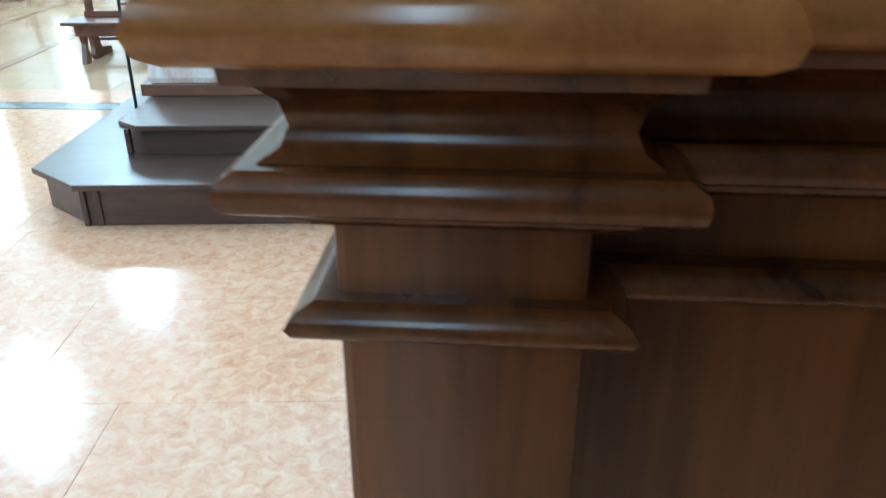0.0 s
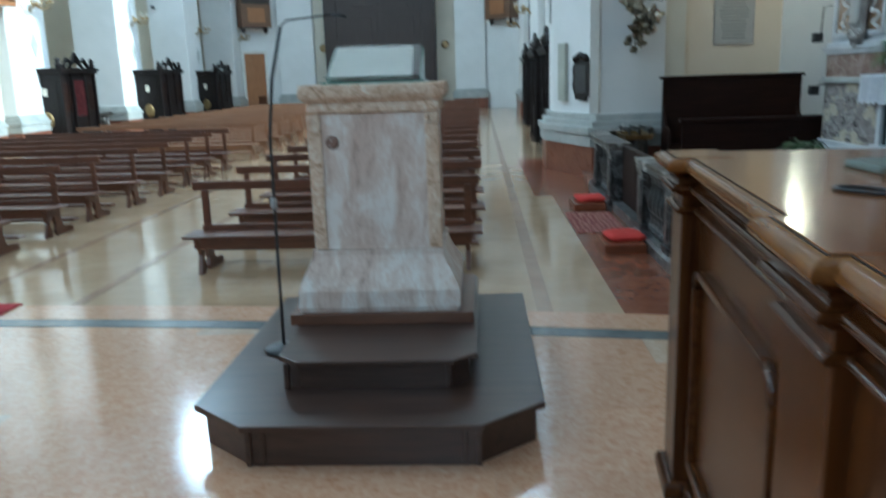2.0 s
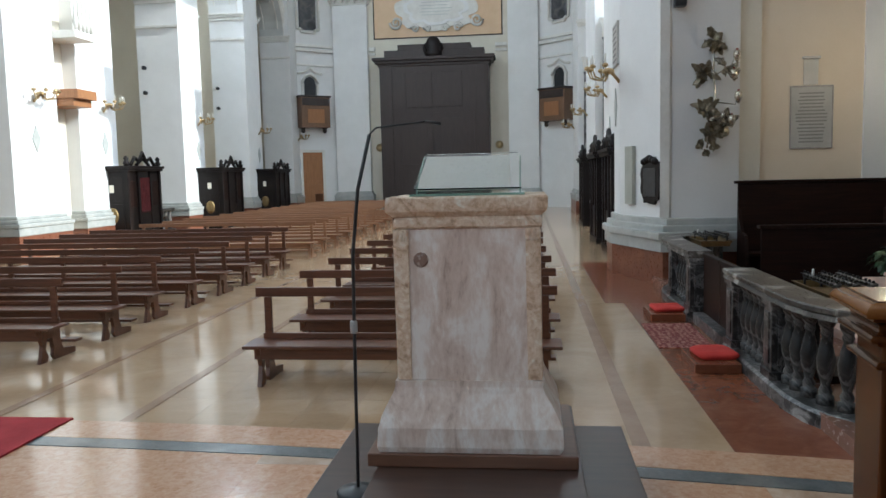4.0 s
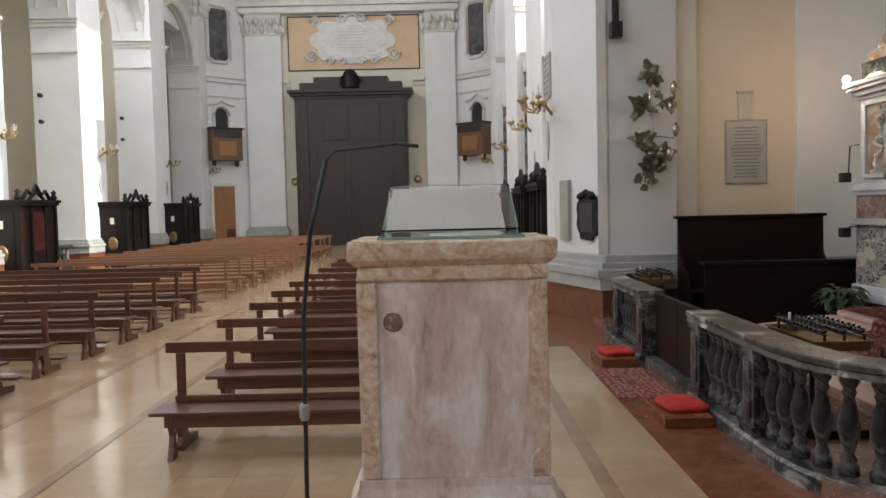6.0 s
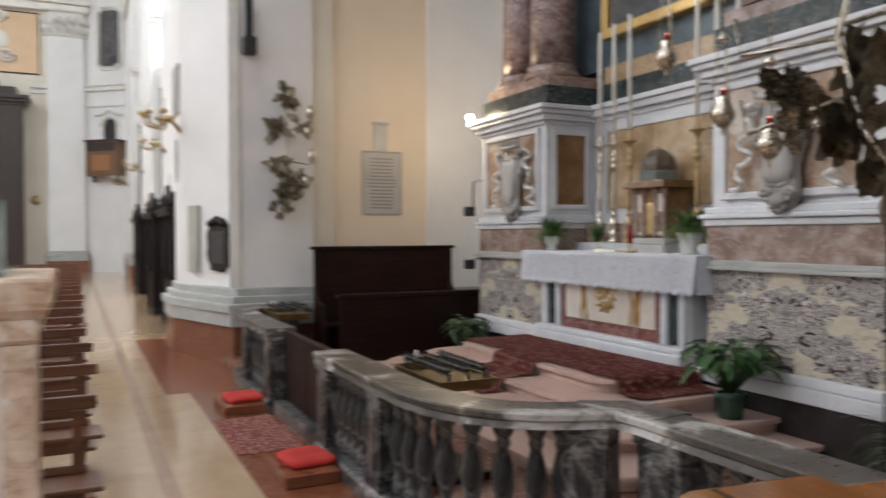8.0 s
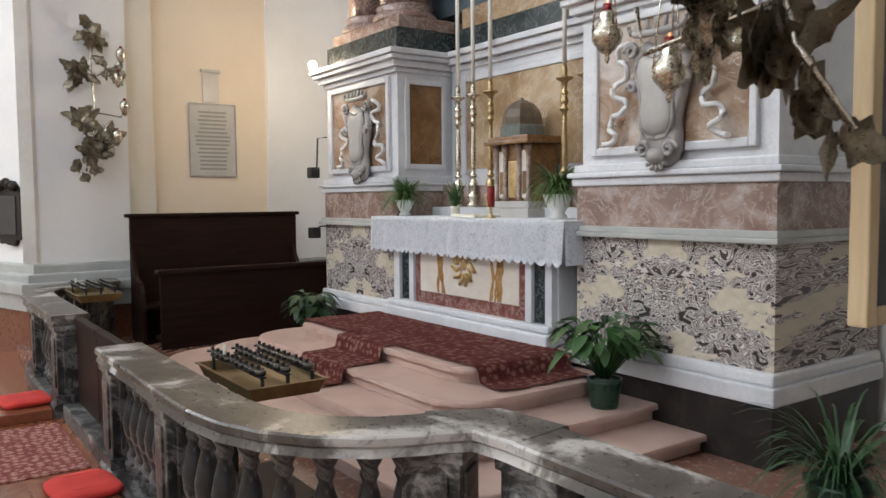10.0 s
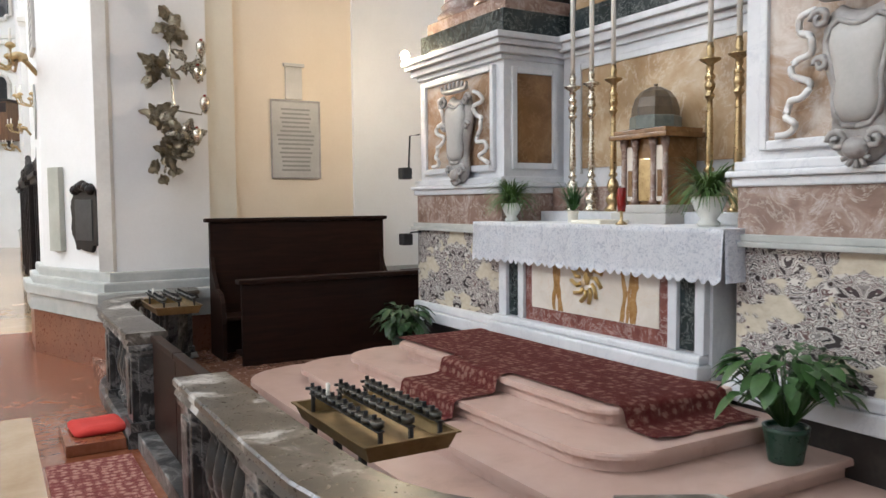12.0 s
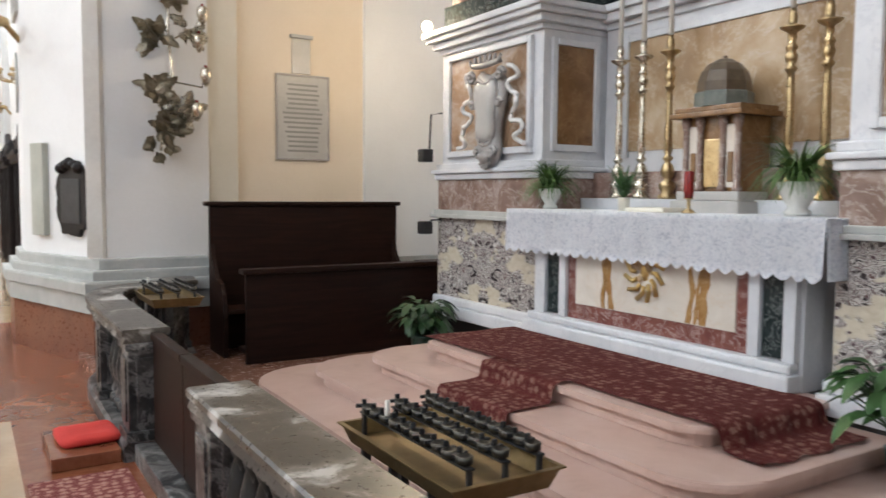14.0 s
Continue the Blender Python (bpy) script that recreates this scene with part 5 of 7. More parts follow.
AMBERSTREAK = mottled("amber_onyx_streak", [(0.3, (0.27, 0.13, 0.04)), (0.7, (0.45, 0.27, 0.11))], 9, 50, 0.25, 0.02)
for k, (y, w) in enumerate(((10.12, 0.034), (10.24, 0.02), (10.94, 0.028), (11.02, 0.02), (10.18, 0.012))):
    part("amber_streak", streak(y, w, k + 3), AMBERSTREAK, altar)
boss = bmesh.new()
rng = random.Random(8)
for k in range(26):
    a, r = rng.uniform(0, 6.28), rng.uniform(0, 0.13)
    m = Matrix.Translation((5.515 - 5.75, 10.6 - ALTAR_Y + r * math.cos(a), 1.18 - 0.49 + 1.35 * r * math.sin(a))) @ Matrix.Diagonal((0.25, 1, 1.2, 1))
    bmesh.ops.create_icosphere(boss, subdivisions=1, radius=rng.uniform(0.025, 0.05), matrix=m)
part("carved_boss", boss, OCHREMARBLE, altar, "ochre carved boss")

cloth = thing("altar_cloth", "white altar cloth with a deep lace border", "altar cloth", at=(5.75, ALTAR_Y, 1.497))
part("top_cloth", boxes((5.435 - 5.75, 0.36, 9.225 - ALTAR_Y, 12.135 - ALTAR_Y, 0.001, 0.011), bevel=0.003), LINEN, cloth)
lace = bmesh.new()
rows, n = [], 180
for i in range(9):
    f = i / 8
    row = []
    for k in range(n + 1):
        fold = 0.015 * math.sin(k * 0.30 + 1.8 * math.sin(k * 0.07)) + 0.004 * math.sin(k * 0.71 + 1)
        hem = 0.034 * abs(math.sin(k * math.pi / 6)) * (1 if i == 8 else 0.35 if i == 7 else 0)
        row.append(lace.verts.new((5.428 - 5.75 - 0.022 * f - fold * f ** 0.7, 9.228 + 2.905 * k / n - ALTAR_Y, 0.011 - f * (0.325 + hem))))
    rows.append(row)
for a, c in zip(rows, rows[1:]):
    for k in range(n):
        lace.faces.new((a[k], a[k + 1], c[k + 1], c[k])).smooth = True
for y in (9.226, 12.134):
    vs = [[lace.verts.new((5.432 - 5.75 + 0.36 * u + 0.006 * math.sin(u * 20), y - ALTAR_Y + (0.006 * math.sin(u * 23) - 0.012 * v) * (1 if y < 10 else -1), 0.011 - 0.345 * v)) for u in [q / 10 for q in range(11)]] for v in (0, 0.5, 1)]
    for a, c in zip(vs, vs[1:]):
        for k in range(10):
            lace.faces.new((a[k], a[k + 1], c[k + 1], c[k])).smooth = True
bmesh.ops.solidify(lace, geom=lace.faces[:], thickness=0.003)
part("lace_border", lace, LACE, cloth, "white lace border with a scalloped hem")


# ---- reredos ----
def cartouche(parent, y, z, s=1.0, crown=True):
    """A carved shield with scrolls, a crown and fluttering ribbons, in front of the panel."""
    X = 5.60 - 5.9
    half = [(0.0, -0.52), (0.07, -0.51), (0.13, -0.47), (0.165, -0.40), (0.165, -0.32), (0.155, -0.25), (0.16, -0.18), (0.18, -0.10), (0.215, 0.0), (0.235, 0.12), (0.225, 0.22), (0.185, 0.30), (0.13, 0.33), (0.08, 0.30), (0.0, 0.28)]
    outer = half + [(-u, v) for u, v in half[-2:0:-1]]
    face = lambda u, v, w: (X - w, y + s * u, z + s * v)
    part("cartouche", domed(bmesh.new(), outer, 0.075, face, 4, 0.62), STONECARVE, parent, "carved grey stone cartouche")
    half = [(0.0, -0.31), (0.07, -0.30), (0.115, -0.25), (0.125, -0.17), (0.115, -0.08), (0.14, 0.03), (0.162, 0.12), (0.145, 0.20), (0.10, 0.225), (0.05, 0.20), (0.0, 0.19)]
    inner = half + [(-u, v) for u, v in half[-2:0:-1]]
    part("shield", domed(bmesh.new(), inner, 0.045, lambda u, v, w: (X - 0.07 - w, y + s * u, z + s * v), 4, 0.5), PLAQUE, parent, "smooth bulging shield")
    part("shield_rim", tube(bmesh.new(), [(X - 0.075, y + s * u * 1.06, z + s * v * 1.06) for u, v in inner + inner[:1]], 0.016 * s, 7), STONECARVE, parent)
    for side in (-1, 1):
        for cu, cv, r, turns in ((0.215, 0.26, 0.060, 1.4), (0.105, -0.40, 0.058, -1.5), (0.205, 0.02, 0.045, 1.2)):
            part("scroll", tube(bmesh.new(), [(X - 0.07 - 0.02 * k / 20, y + side * s * (cu + r * (1 - k / 22) * math.cos(turns * 6.283 * k / 20)), z + s * (cv + r * (1 - k / 22) * math.sin(abs(turns) * 6.283 * k / 20))) for k in range(20)], 0.021 * s, 7, 0.7), STONECARVE, parent)
    part("mask", domed(bmesh.new(), [(0.075 * math.cos(a), -0.44 + 0.06 * math.sin(a)) for a in [2 * math.pi * k / 16 for k in range(16)]], 0.055, lambda u, v, w: (X - 0.07 - w, y + s * u, z + s * v), 4), STONECARVE, parent, "small carved boss at the foot")
    for k in range(5):
        a = radians(-90 + 34 * (k - 2))
        part("shell_rib", tube(bmesh.new(), [(X - 0.06, y + s * 0.03 * math.cos(a), z + s * (-0.47 + 0.02 * math.sin(a))), (X - 0.075, y + s * 0.085 * math.cos(a), z + s * (-0.47 + 0.075 * math.sin(a)))], 0.018 * s, 6, 0.8), STONECARVE, parent)
    if crown:
        part("crown_band", tube(bmesh.new(), [(X - 0.06 - 0.03 * math.cos(q * 0.36), y + s * 0.21 * math.sin(q * 0.36), z + s * (0.385 - 0.03 * math.cos(q * 0.36))) for q in range(-4, 5)], 0.026 * s, 8), STONECARVE, parent, "carved crown")
        for k in range(7):
            u = (k - 3) * 0.07
            tip = 0.43 - 0.003 * (k - 3) ** 2
            part("crown_point", tube(bmesh.new(), [(X - 0.08, y + s * u * 0.95, z + s * 0.37), (X - 0.085, y + s * u * 1.08, z + s * tip), (X - 0.08, y + s * u * 1.1, z + s * (tip + 0.022))], 0.020 * s, 7, 0.7), STONECARVE, parent)
    for side in (-1, 1):
        b, path = bmesh.new(), []
        knots = [(0.27, 0.33), (0.36, 0.30), (0.38, 0.23), (0.29, 0.19), (0.30, 0.11), (0.39, 0.07), (0.40, -0.01), (0.31, -0.06), (0.34, -0.14), (0.43, -0.15), (0.45, -0.23), (0.38, -0.28), (0.45, -0.33), (0.52, -0.34)]
        for p0, p1, p2, p3 in zip(knots[:1] + knots, knots, knots[1:], knots[2:] + knots[-1:]):
            for q in range(5):
                f = q / 5
                path.append(tuple(0.5 * (2 * p1[i] + (p2[i] - p0[i]) * f + (2 * p0[i] - 5 * p1[i] + 4 * p2[i] - p3[i]) * f * f + (3 * p1[i] - p0[i] - 3 * p2[i] + p3[i]) * f ** 3) for i in (0, 1)))
        tube(b, [(X - 0.025 - 0.02 * math.sin(k * 0.5), y + side * s * u, z + s * v) for k, (u, v) in enumerate(path)], 0.020 * s, 8)
        part("ribbon", b, RIBBON, parent, "white carved ribbon")


def pedestal(y0, y1, inlay, label):
    ob = thing("altar_pedestal", label, "pedestal", "altar pedestals", (5.9, 0, 0))
    X = lambda x0, x1, a, b2, z0, z1, bevel=0.006: boxes((x0 - 5.9, x1 - 5.9, a, b2, z0, z1), bevel=bevel)
    part("footing", X(5.58, 6.9, y0 - 0.02, y1 + 0.02, 0.0, 0.40), FOOTING, ob, "dark stone footing")
    part("white_base", X(5.54, 6.9, y0 - 0.05, y1 + 0.05, 0.40, 0.52, 0.015), WHITEMARBLE, ob)
    part("base_moulding", X(5.57, 6.9, y0 - 0.03, y1 + 0.03, 0.52, 0.60, 0.02), WHITEMARBLE, ob)
    part("inlaid_dado", X(5.62, 6.9, y0, y1, 0.60, 1.39, 0), inlay, ob, "cream panel inlaid with brecciated marble")
    part("ledge", X(5.55, 6.9, y0 - 0.05, y1 + 0.05, 1.39, 1.425, 0.008), PLINTHGREY, ob, "grey moulded ledge")
    part("ledge", X(5.58, 6.9, y0 - 0.03, y1 + 0.03, 1.425, 1.47, 0.008), PLINTHGREY, ob)
    part("brown_band", X(5.62, 6.9, y0, y1, 1.47, 1.77, 0), BROWNMARBLE, ob, "brown veined marble band")
    for z0, z1, o in ((1.77, 1.83, 0.03), (1.83, 1.87, 0.06), (1.87, 1.93, 0.02)):
        part("moulding", X(5.62 - o, 6.9, y0 - o, y1 + o, z0, z1, 0.012), WHITEMARBLE, ob)
    part("die", X(5.66, 6.9, y0 + 0.02, y1 - 0.02, 1.93, 3.02, 0), WHITEMARBLE, ob)
    py0, py1 = y0 + 0.2, y1 - 0.2
    part("brown_panel", X(5.645, 5.662, py0, py1, 2.05, 2.93, 0), PANELMARBLE, ob, "clouded brown and cream marble panel")
    part("panel_frame", boxes((5.615 - 5.9, 5.662 - 5.9, py0 - 0.055, py0, 1.99, 2.99), (5.615 - 5.9, 5.662 - 5.9, py1, py1 + 0.055, 1.99, 2.99), (5.614 - 5.9, 5.662 - 5.9, py0, py1, 1.99, 2.05), (5.614 - 5.9, 5.662 - 5.9, py0, py1, 2.93, 2.99), bevel=0.012), WHITEMARBLE, ob)
    inner = y0 if y0 > ALTAR_Y else y1
    s = -1 if y0 > ALTAR_Y else 1
    part("amber_panel", boxes((5.80 - 5.9, 6.22 - 5.9, min(inner - 0.03 * s, inner - 0.016 * s), max(inner - 0.03 * s, inner - 0.016 * s), 2.06, 2.90)), AMBERMARBLE, ob, "amber brown marble side panel")
    part("side_frame", boxes((5.745 - 5.9, 5.80 - 5.9, min(inner - 0.03 * s, inner + 0.004 * s), max(inner - 0.03 * s, inner + 0.004 * s), 2.0, 2.96), (6.22 - 5.9, 6.275 - 5.9, min(inner - 0.03 * s, inner + 0.004 * s), max(inner - 0.03 * s, inner + 0.004 * s), 2.0, 2.96), (5.80 - 5.9, 6.22 - 5.9, min(inner - 0.03 * s, inner + 0.004 * s), max(inner - 0.03 * s, inner + 0.004 * s), 2.9, 2.96), (5.80 - 5.9, 6.22 - 5.9, min(inner - 0.03 * s, inner + 0.004 * s), max(inner - 0.03 * s, inner + 0.004 * s), 2.0, 2.06), bevel=0.008), WHITEMARBLE, ob)
    for z0, z1, o in ((3.02, 3.07, 0.0), (3.07, 3.14, 0.05), (3.14, 3.19, 0.10), (3.19, 3.25, 0.13)):
        part("cornice", X(5.62 - o, 6.9, y0 - o, y1 + o, z0, z1, 0.014), WHITEMARBLE, ob)
    part("black_slab", X(5.66, 6.9, y0 + 0.03, y1 - 0.03, 3.25, 3.50, 0.012), GREENBLACK, ob, "black stone slab")
    part("column_plinth", X(5.72, 6.9, y0 + 0.08, y1 - 0.08, 3.50, 3.64, 0.012), BROWNMARBLE, ob)
    for cy in (y0 + 0.48, y1 - 0.45):
        part("column_base", lathe(bmesh.new(), [(0.36, 3.64), (0.37, 3.68), (0.34, 3.72), (0.31, 3.75), (0.33, 3.79), (0.30, 3.82)], 28, (0.16, cy, 0)), BROWNMARBLE, ob)
        part("column_shaft", lathe(bmesh.new(), [(0.285, 3.82), (0.28, 4.6), (0.27, 6.0), (0.24, 7.4)], 28, (0.16, cy, 0)), COLUMNMARBLE, ob, "mottled brown marble column shaft")
    cartouche(ob, (y0 + y1) / 2 - (0.14 if y0 > ALTAR_Y else 0), 2.42, 1.04)
    return ob


pedestal(7.61, 9.28, flamed("brecciated_inlay", 8.44), "white marble altar pedestal with a carved shield above inlaid stone")
pedestal(11.93, 13.58, flamed("brecciated_inlay_far", 12.75), "white marble altar pedestal with a carved shield beside a lamp")

back = thing("reredos", "marble altar back with an ochre panel and painting above", "reredos", at=(6.5, ALTAR_Y, 0))
R = lambda x0, x1, y0, y1, z0, z1, bevel=0.004: boxes((x0 - 6.5, x1 - 6.5, y0 - ALTAR_Y, y1 - ALTAR_Y, z0, z1), bevel=bevel)
part("backing", R(6.34, 6.95, 9.30, 11.91, 0.0, 3.06, 0), WHITEMARBLE, back)
part("ochre_panel", R(6.325, 6.341, 9.52, 11.62, 2.0, 2.92, 0), OCHREMARBLE, back, "veined ochre alabaster panel")
part("panel_frame", boxes((-0.195, -0.158, -1.14, -1.08, 1.95, 2.98), (-0.195, -0.158, 1.02, 1.08, 1.95, 2.98), (-0.194, -0.158, -1.08, 1.02, 2.92, 2.98), bevel=0.008), WHITEMARBLE, back)
part("gradine", R(6.06, 6.34, 9.30, 11.91, 1.49, 1.60, 0.008), WHITEMARBLE, back)
part("brown_band", R(6.2, 6.34, 9.30, 11.91, 1.60, 1.82, 0.004), BROWNMARBLE, back, "brown veined marble band")
for z0, z1, o in ((3.06, 3.12, 0.03), (3.12, 3.2, 0.09), (3.2, 3.26, 0.13)):
    part("cornice", R(6.34 - o, 6.95, 9.30, 11.91, z0, z1, 0.012), WHITEMARBLE, back)
part("blue_grey_step", R(6.40, 6.95, 9.30, 11.91, 3.26, 3.52, 0.008), GREENBLACK, back)
part("amber_frieze", R(6.44, 6.95, 9.4, 11.85, 3.52, 3.74, 0.006), OCHREMARBLE, back, "ochre marble frieze")
part("blue_grey_wall", R(6.5, 6.95, 7.6, 13.6, 3.74, 8.5, 0), BLUEGREY, back, "blue-grey marble ground")
part("painting_frame", boxes((-0.16, 0.0, -1.2, -1.08, 4.05, 7.6), (-0.16, 0.0, 1.08, 1.2, 4.05, 7.6), (-0.161, 0.0, -1.08, 1.08, 4.05, 4.17), (-0.161, 0.0, -1.08, 1.08, 7.48, 7.6), bevel=0.02), GILT, back, "gilt frame")
part("painting", boxes((-0.1, -0.02, -1.08, 1.08, 4.17, 7.48)), PAINTING, back, "dark brown painted panel")


# ---- things on and about the altar ----
def candlestick(y, tall, mat):
    ob = thing("candlestick", "tall turned brass candlestick with a white candle", "candlestick", "altar candlesticks", (6.16, y, 1.601))
    prof = [(0.085, 0.0), (0.088, 0.02), (0.05, 0.05), (0.075, 0.09), (0.075, 0.12), (0.03, 0.15), (0.055, 0.18), (0.062, 0.22), (0.05, 0.26), (0.024, 0.29), (0.046, 0.31), (0.046, 0.325), (0.026, 0.34), (0.037, 0.37), (0.034, 0.55), (0.027, 0.80), (0.024, 0.84), (0.045, 0.86), (0.045, 0.875), (0.026, 0.89), (0.042, 0.92), (0.048, 0.95), (0.03, 0.98), (0.044, 1.0), (0.044, 1.015), (0.022, 1.04), (0.036, 1.07), (0.03, 1.10), (0.088, 1.13), (0.092, 1.142), (0.03, 1.155), (0.034, 1.19), (0.034, 1.22), (0.024, 1.26)]
    part("stick", lathe(bmesh.new(), [(r * 0.85, z) for r, z in prof], 14), mat, ob)
    part("candle", lathe(bmesh.new(), [(0.021, 1.26), (0.021, 1.26 + tall), (0.006, 1.275 + tall)], 10), WAX, ob, "white wax candle")
    return ob


for y, tall in ((11.56, 1.20), (11.30, 1.24), (11.02, 1.28), (9.98, 1.28), (9.72, 1.26), (9.45, 1.22)):
    candlestick(y, tall, SILVER if y > 11.2 else BRASS)

tab = thing("tabernacle", "domed inlaid marble tabernacle with small columns", "tabernacle", at=(6.05, 10.42, 1.497))
tab.scale = (0.8, 0.74, 0.94)
part("base", boxes((-0.24, 0.28, -0.40, 0.40, 0.0, 0.1), (-0.2, 0.28, -0.36, 0.36, 0.1, 0.17), bevel=0.01), PLAQUE, tab)
part("body", boxes((-0.12, 0.28, -0.30, 0.30, 0.17, 0.72)), AMBERMARBLE, tab)
for y in (-0.30, -0.13, 0.13, 0.30):
    part("column", lathe(bmesh.new(), [(0.045, 0.17), (0.045, 0.2), (0.03, 0.22), (0.027, 0.62), (0.042, 0.67), (0.045, 0.72)], 12, (-0.15, y, 0)), BROWNMARBLE, tab)
part("door", boxes((-0.145, -0.118, -0.09, 0.09, 0.2, 0.56), bevel=0.01), BRASS, tab, "gilt arched door")
for y in (-0.215, 0.215):
    part("white_niche", boxes((-0.14, -0.118, y - 0.055, y + 0.055, 0.2, 0.66), bevel=0.008), ONYX, tab, "pale framed niche")
    part("dark_niche", boxes((-0.148, -0.139, y - 0.032, y + 0.032, 0.24, 0.46), bevel=0.006), AMBERMARBLE, tab)
part("cornice", boxes((-0.26, 0.28, -0.42, 0.42, 0.72, 0.76), (-0.23, 0.28, -0.38, 0.38, 0.76, 0.80), bevel=0.01), AMBERMARBLE, tab)
part("drum", lathe(bmesh.new(), [(0.26, 0.80), (0.26, 0.90), (0.245, 0.91)], 8, (0.0, 0, 0), smooth=False), mottled("green_grey_drum", [(0.3, (0.10, 0.115, 0.10)), (0.7, (0.20, 0.215, 0.19))], 8, 40, 0.35, 0.03), tab, "greenish grey drum")
part("dome", lathe(bmesh.new(), [(0.243, 0.911), (0.238, 0.98), (0.205, 1.06), (0.15, 1.115), (0.075, 1.15), (0.02, 1.16), (0.02, 1.18)], 8, smooth=False), mottled("bronze_green_dome", [(0.3, (0.065, 0.05, 0.035)), (0.7, (0.16, 0.115, 0.07))], 6, 40, 0.35, 0.05), tab, "faceted bronze-green dome")


def blade_plant(bm, n, length, spread, seed, droop=0.7, width=0.012):
    rng = random.Random(seed)
    for k in range(n):
        a, l2, up = rng.uniform(0, 6.283), length * rng.uniform(0.6, 1.1), rng.uniform(0.7, 1.7)
        prev = None
        for q in range(7):
            f = q / 6
            r = spread * l2 * f
            z = l2 * up * f - droop * l2 * f * f * 1.2
            w = width * (1 - 0.85 * f)
            c, s = math.cos(a), math.sin(a)
            pair = [bm.verts.new((r * c - w * s, r * s + w * c, z)), bm.verts.new((r * c + w * s, r * s - w * c, z))]
            if prev:
                bm.faces.new((prev[0], prev[1], pair[1], pair[0])).smooth = True
            prev = pair
    return bm


def broad_plant(bm, n, length, seed, leaf=0.16, wide=0.055):
    """Arching stalks that end in broad pointed leaves."""
    rng = random.Random(seed)
    for k in range(n):
        a, h, out = rng.uniform(0, 6.283), length * rng.uniform(0.45, 1.0), length * rng.uniform(0.15, 0.75)
        base, tip = Vector((0.03 * math.cos(a), 0.03 * math.sin(a), 0)), Vector((out * math.cos(a), out * math.sin(a), h))
        tube(bm, [base, (base + tip) / 2 + Vector((0, 0, h * 0.15)), tip], 0.004, 4)
        d = Vector((math.cos(a), math.sin(a), rng.uniform(-0.7, 0.4))).normalized()
        side = d.cross(Vector((0, 0, 1))).normalized()
        up = side.cross(d)
        ll, prev = leaf * rng.uniform(0.75, 1.25), None
        for q in range(6):
            f = q / 5
            w = wide * ll / leaf * math.sin(math.pi * min(1, f * 0.93 + 0.05)) ** 0.8
            c = tip + d * ll * f - Vector((0, 0, 0.35 * ll * f * f))
            trio = [bm.verts.new(c - side * w + up * w * 0.3), bm.verts.new(c), bm.verts.new(c + side * w + up * w * 0.3)]
            if prev:
                bm.faces.new((prev[0], prev[1], trio[1], trio[0])).smooth = True
                bm.faces.new((prev[1], prev[2], trio[2], trio[1])).smooth = True
            prev = trio
    return bm


def potted(name, label, at, pot_prof, pot_mat, leaves, leaf_mat, top):
    ob = thing(name, label, "plant", "potted plants", at)
    part("pot", lathe(bmesh.new(), pot_prof, 20), pot_mat, ob)
    f = part("foliage", leaves, leaf_mat, ob)
    f.location = (0, 0, top)
    return ob


small_pot = [(0.06, 0), (0.065, 0.02), (0.045, 0.04), (0.075, 0.09), (0.10, 0.15), (0.105, 0.17), (0.09, 0.17), (0.085, 0.15)]
potted("spider_plant", "arching green spider plant in a white footed pot on the altar", (5.68, 11.86, 1.509), small_pot, POTWHITE, blade_plant(bmesh.new(), 300, 0.37, 0.80, 1, 0.85, 0.009), FERN, 0.15)
potted("spider_plant", "trailing green spider plant in a white footed pot on the altar", (5.72, 9.60, 1.509), [(r * 1.2, z * 1.2) for r, z in small_pot], POTWHITE, blade_plant(bmesh.new(), 330, 0.40, 0.80, 2, 0.85, 0.009), FERN, 0.18)
potted("small_plant", "small dark green plant in a cream pot on the altar", (5.78, 11.10, 1.509), [(0.04, 0), (0.045, 0.08), (0.05, 0.10), (0.04, 0.10)], PAPER, blade_plant(bmesh.new(), 130, 0.27, 0.6, 3, 0.5, 0.009), LEAF, 0.09)
potted("peace_lily", "broad-leaved green plant in a dark green pot on a step", (5.22, 8.62, 0.243), [(0.09, 0), (0.095, 0.02), (0.12, 0.17), (0.125, 0.2), (0.11, 0.2), (0.105, 0.18)], POTGREEN, broad_plant(bmesh.new(), 120, 0.40, 4, 0.13, 0.040), LEAF, 0.2)
potted("peace_lily", "dark broad-leaved plant standing on the floor by the altar", (5.15, 13.05, 0.121), [(0.10, 0), (0.11, 0.02), (0.13, 0.16), (0.135, 0.18), (0.12, 0.18)], POTGREEN, broad_plant(bmesh.new(), 80, 0.34, 5, 0.15, 0.04), LEAFDARK, 0.16)
potted("palm", "feathery dark green palm in the chapel corner", (5.05, 6.9, 0.0), [(0.12, 0), (0.13, 0.02), (0.16, 0.24), (0.17, 0.27), (0.15, 0.27)], POTGREEN, blade_plant(bmesh.new(), 150, 0.62, 0.75, 6, 0.85, 0.012), LEAFDARK, 0.22)

red_light = thing("sanctuary_candle", "red glass candle on a small brass foot", "candle", at=(5.60, 10.32, 1.509))
part("foot", lathe(bmesh.new(), [(0.045, 0), (0.045, 0.01), (0.012, 0.03), (0.012, 0.09), (0.035, 0.1)], 14), BRASS, red_light)
part("glass", lathe(bmesh.new(), [(0.03, 0.1), (0.034, 0.15), (0.034, 0.27), (0.03, 0.28)], 14), REDGLASS, red_light, "dark red glass")
solo("missal", boxes((5.55, 5.85, 10.5, 10.86, 1.509, 1.54), bevel=0.012), PAPER, "pale open book lying on the altar", "book")


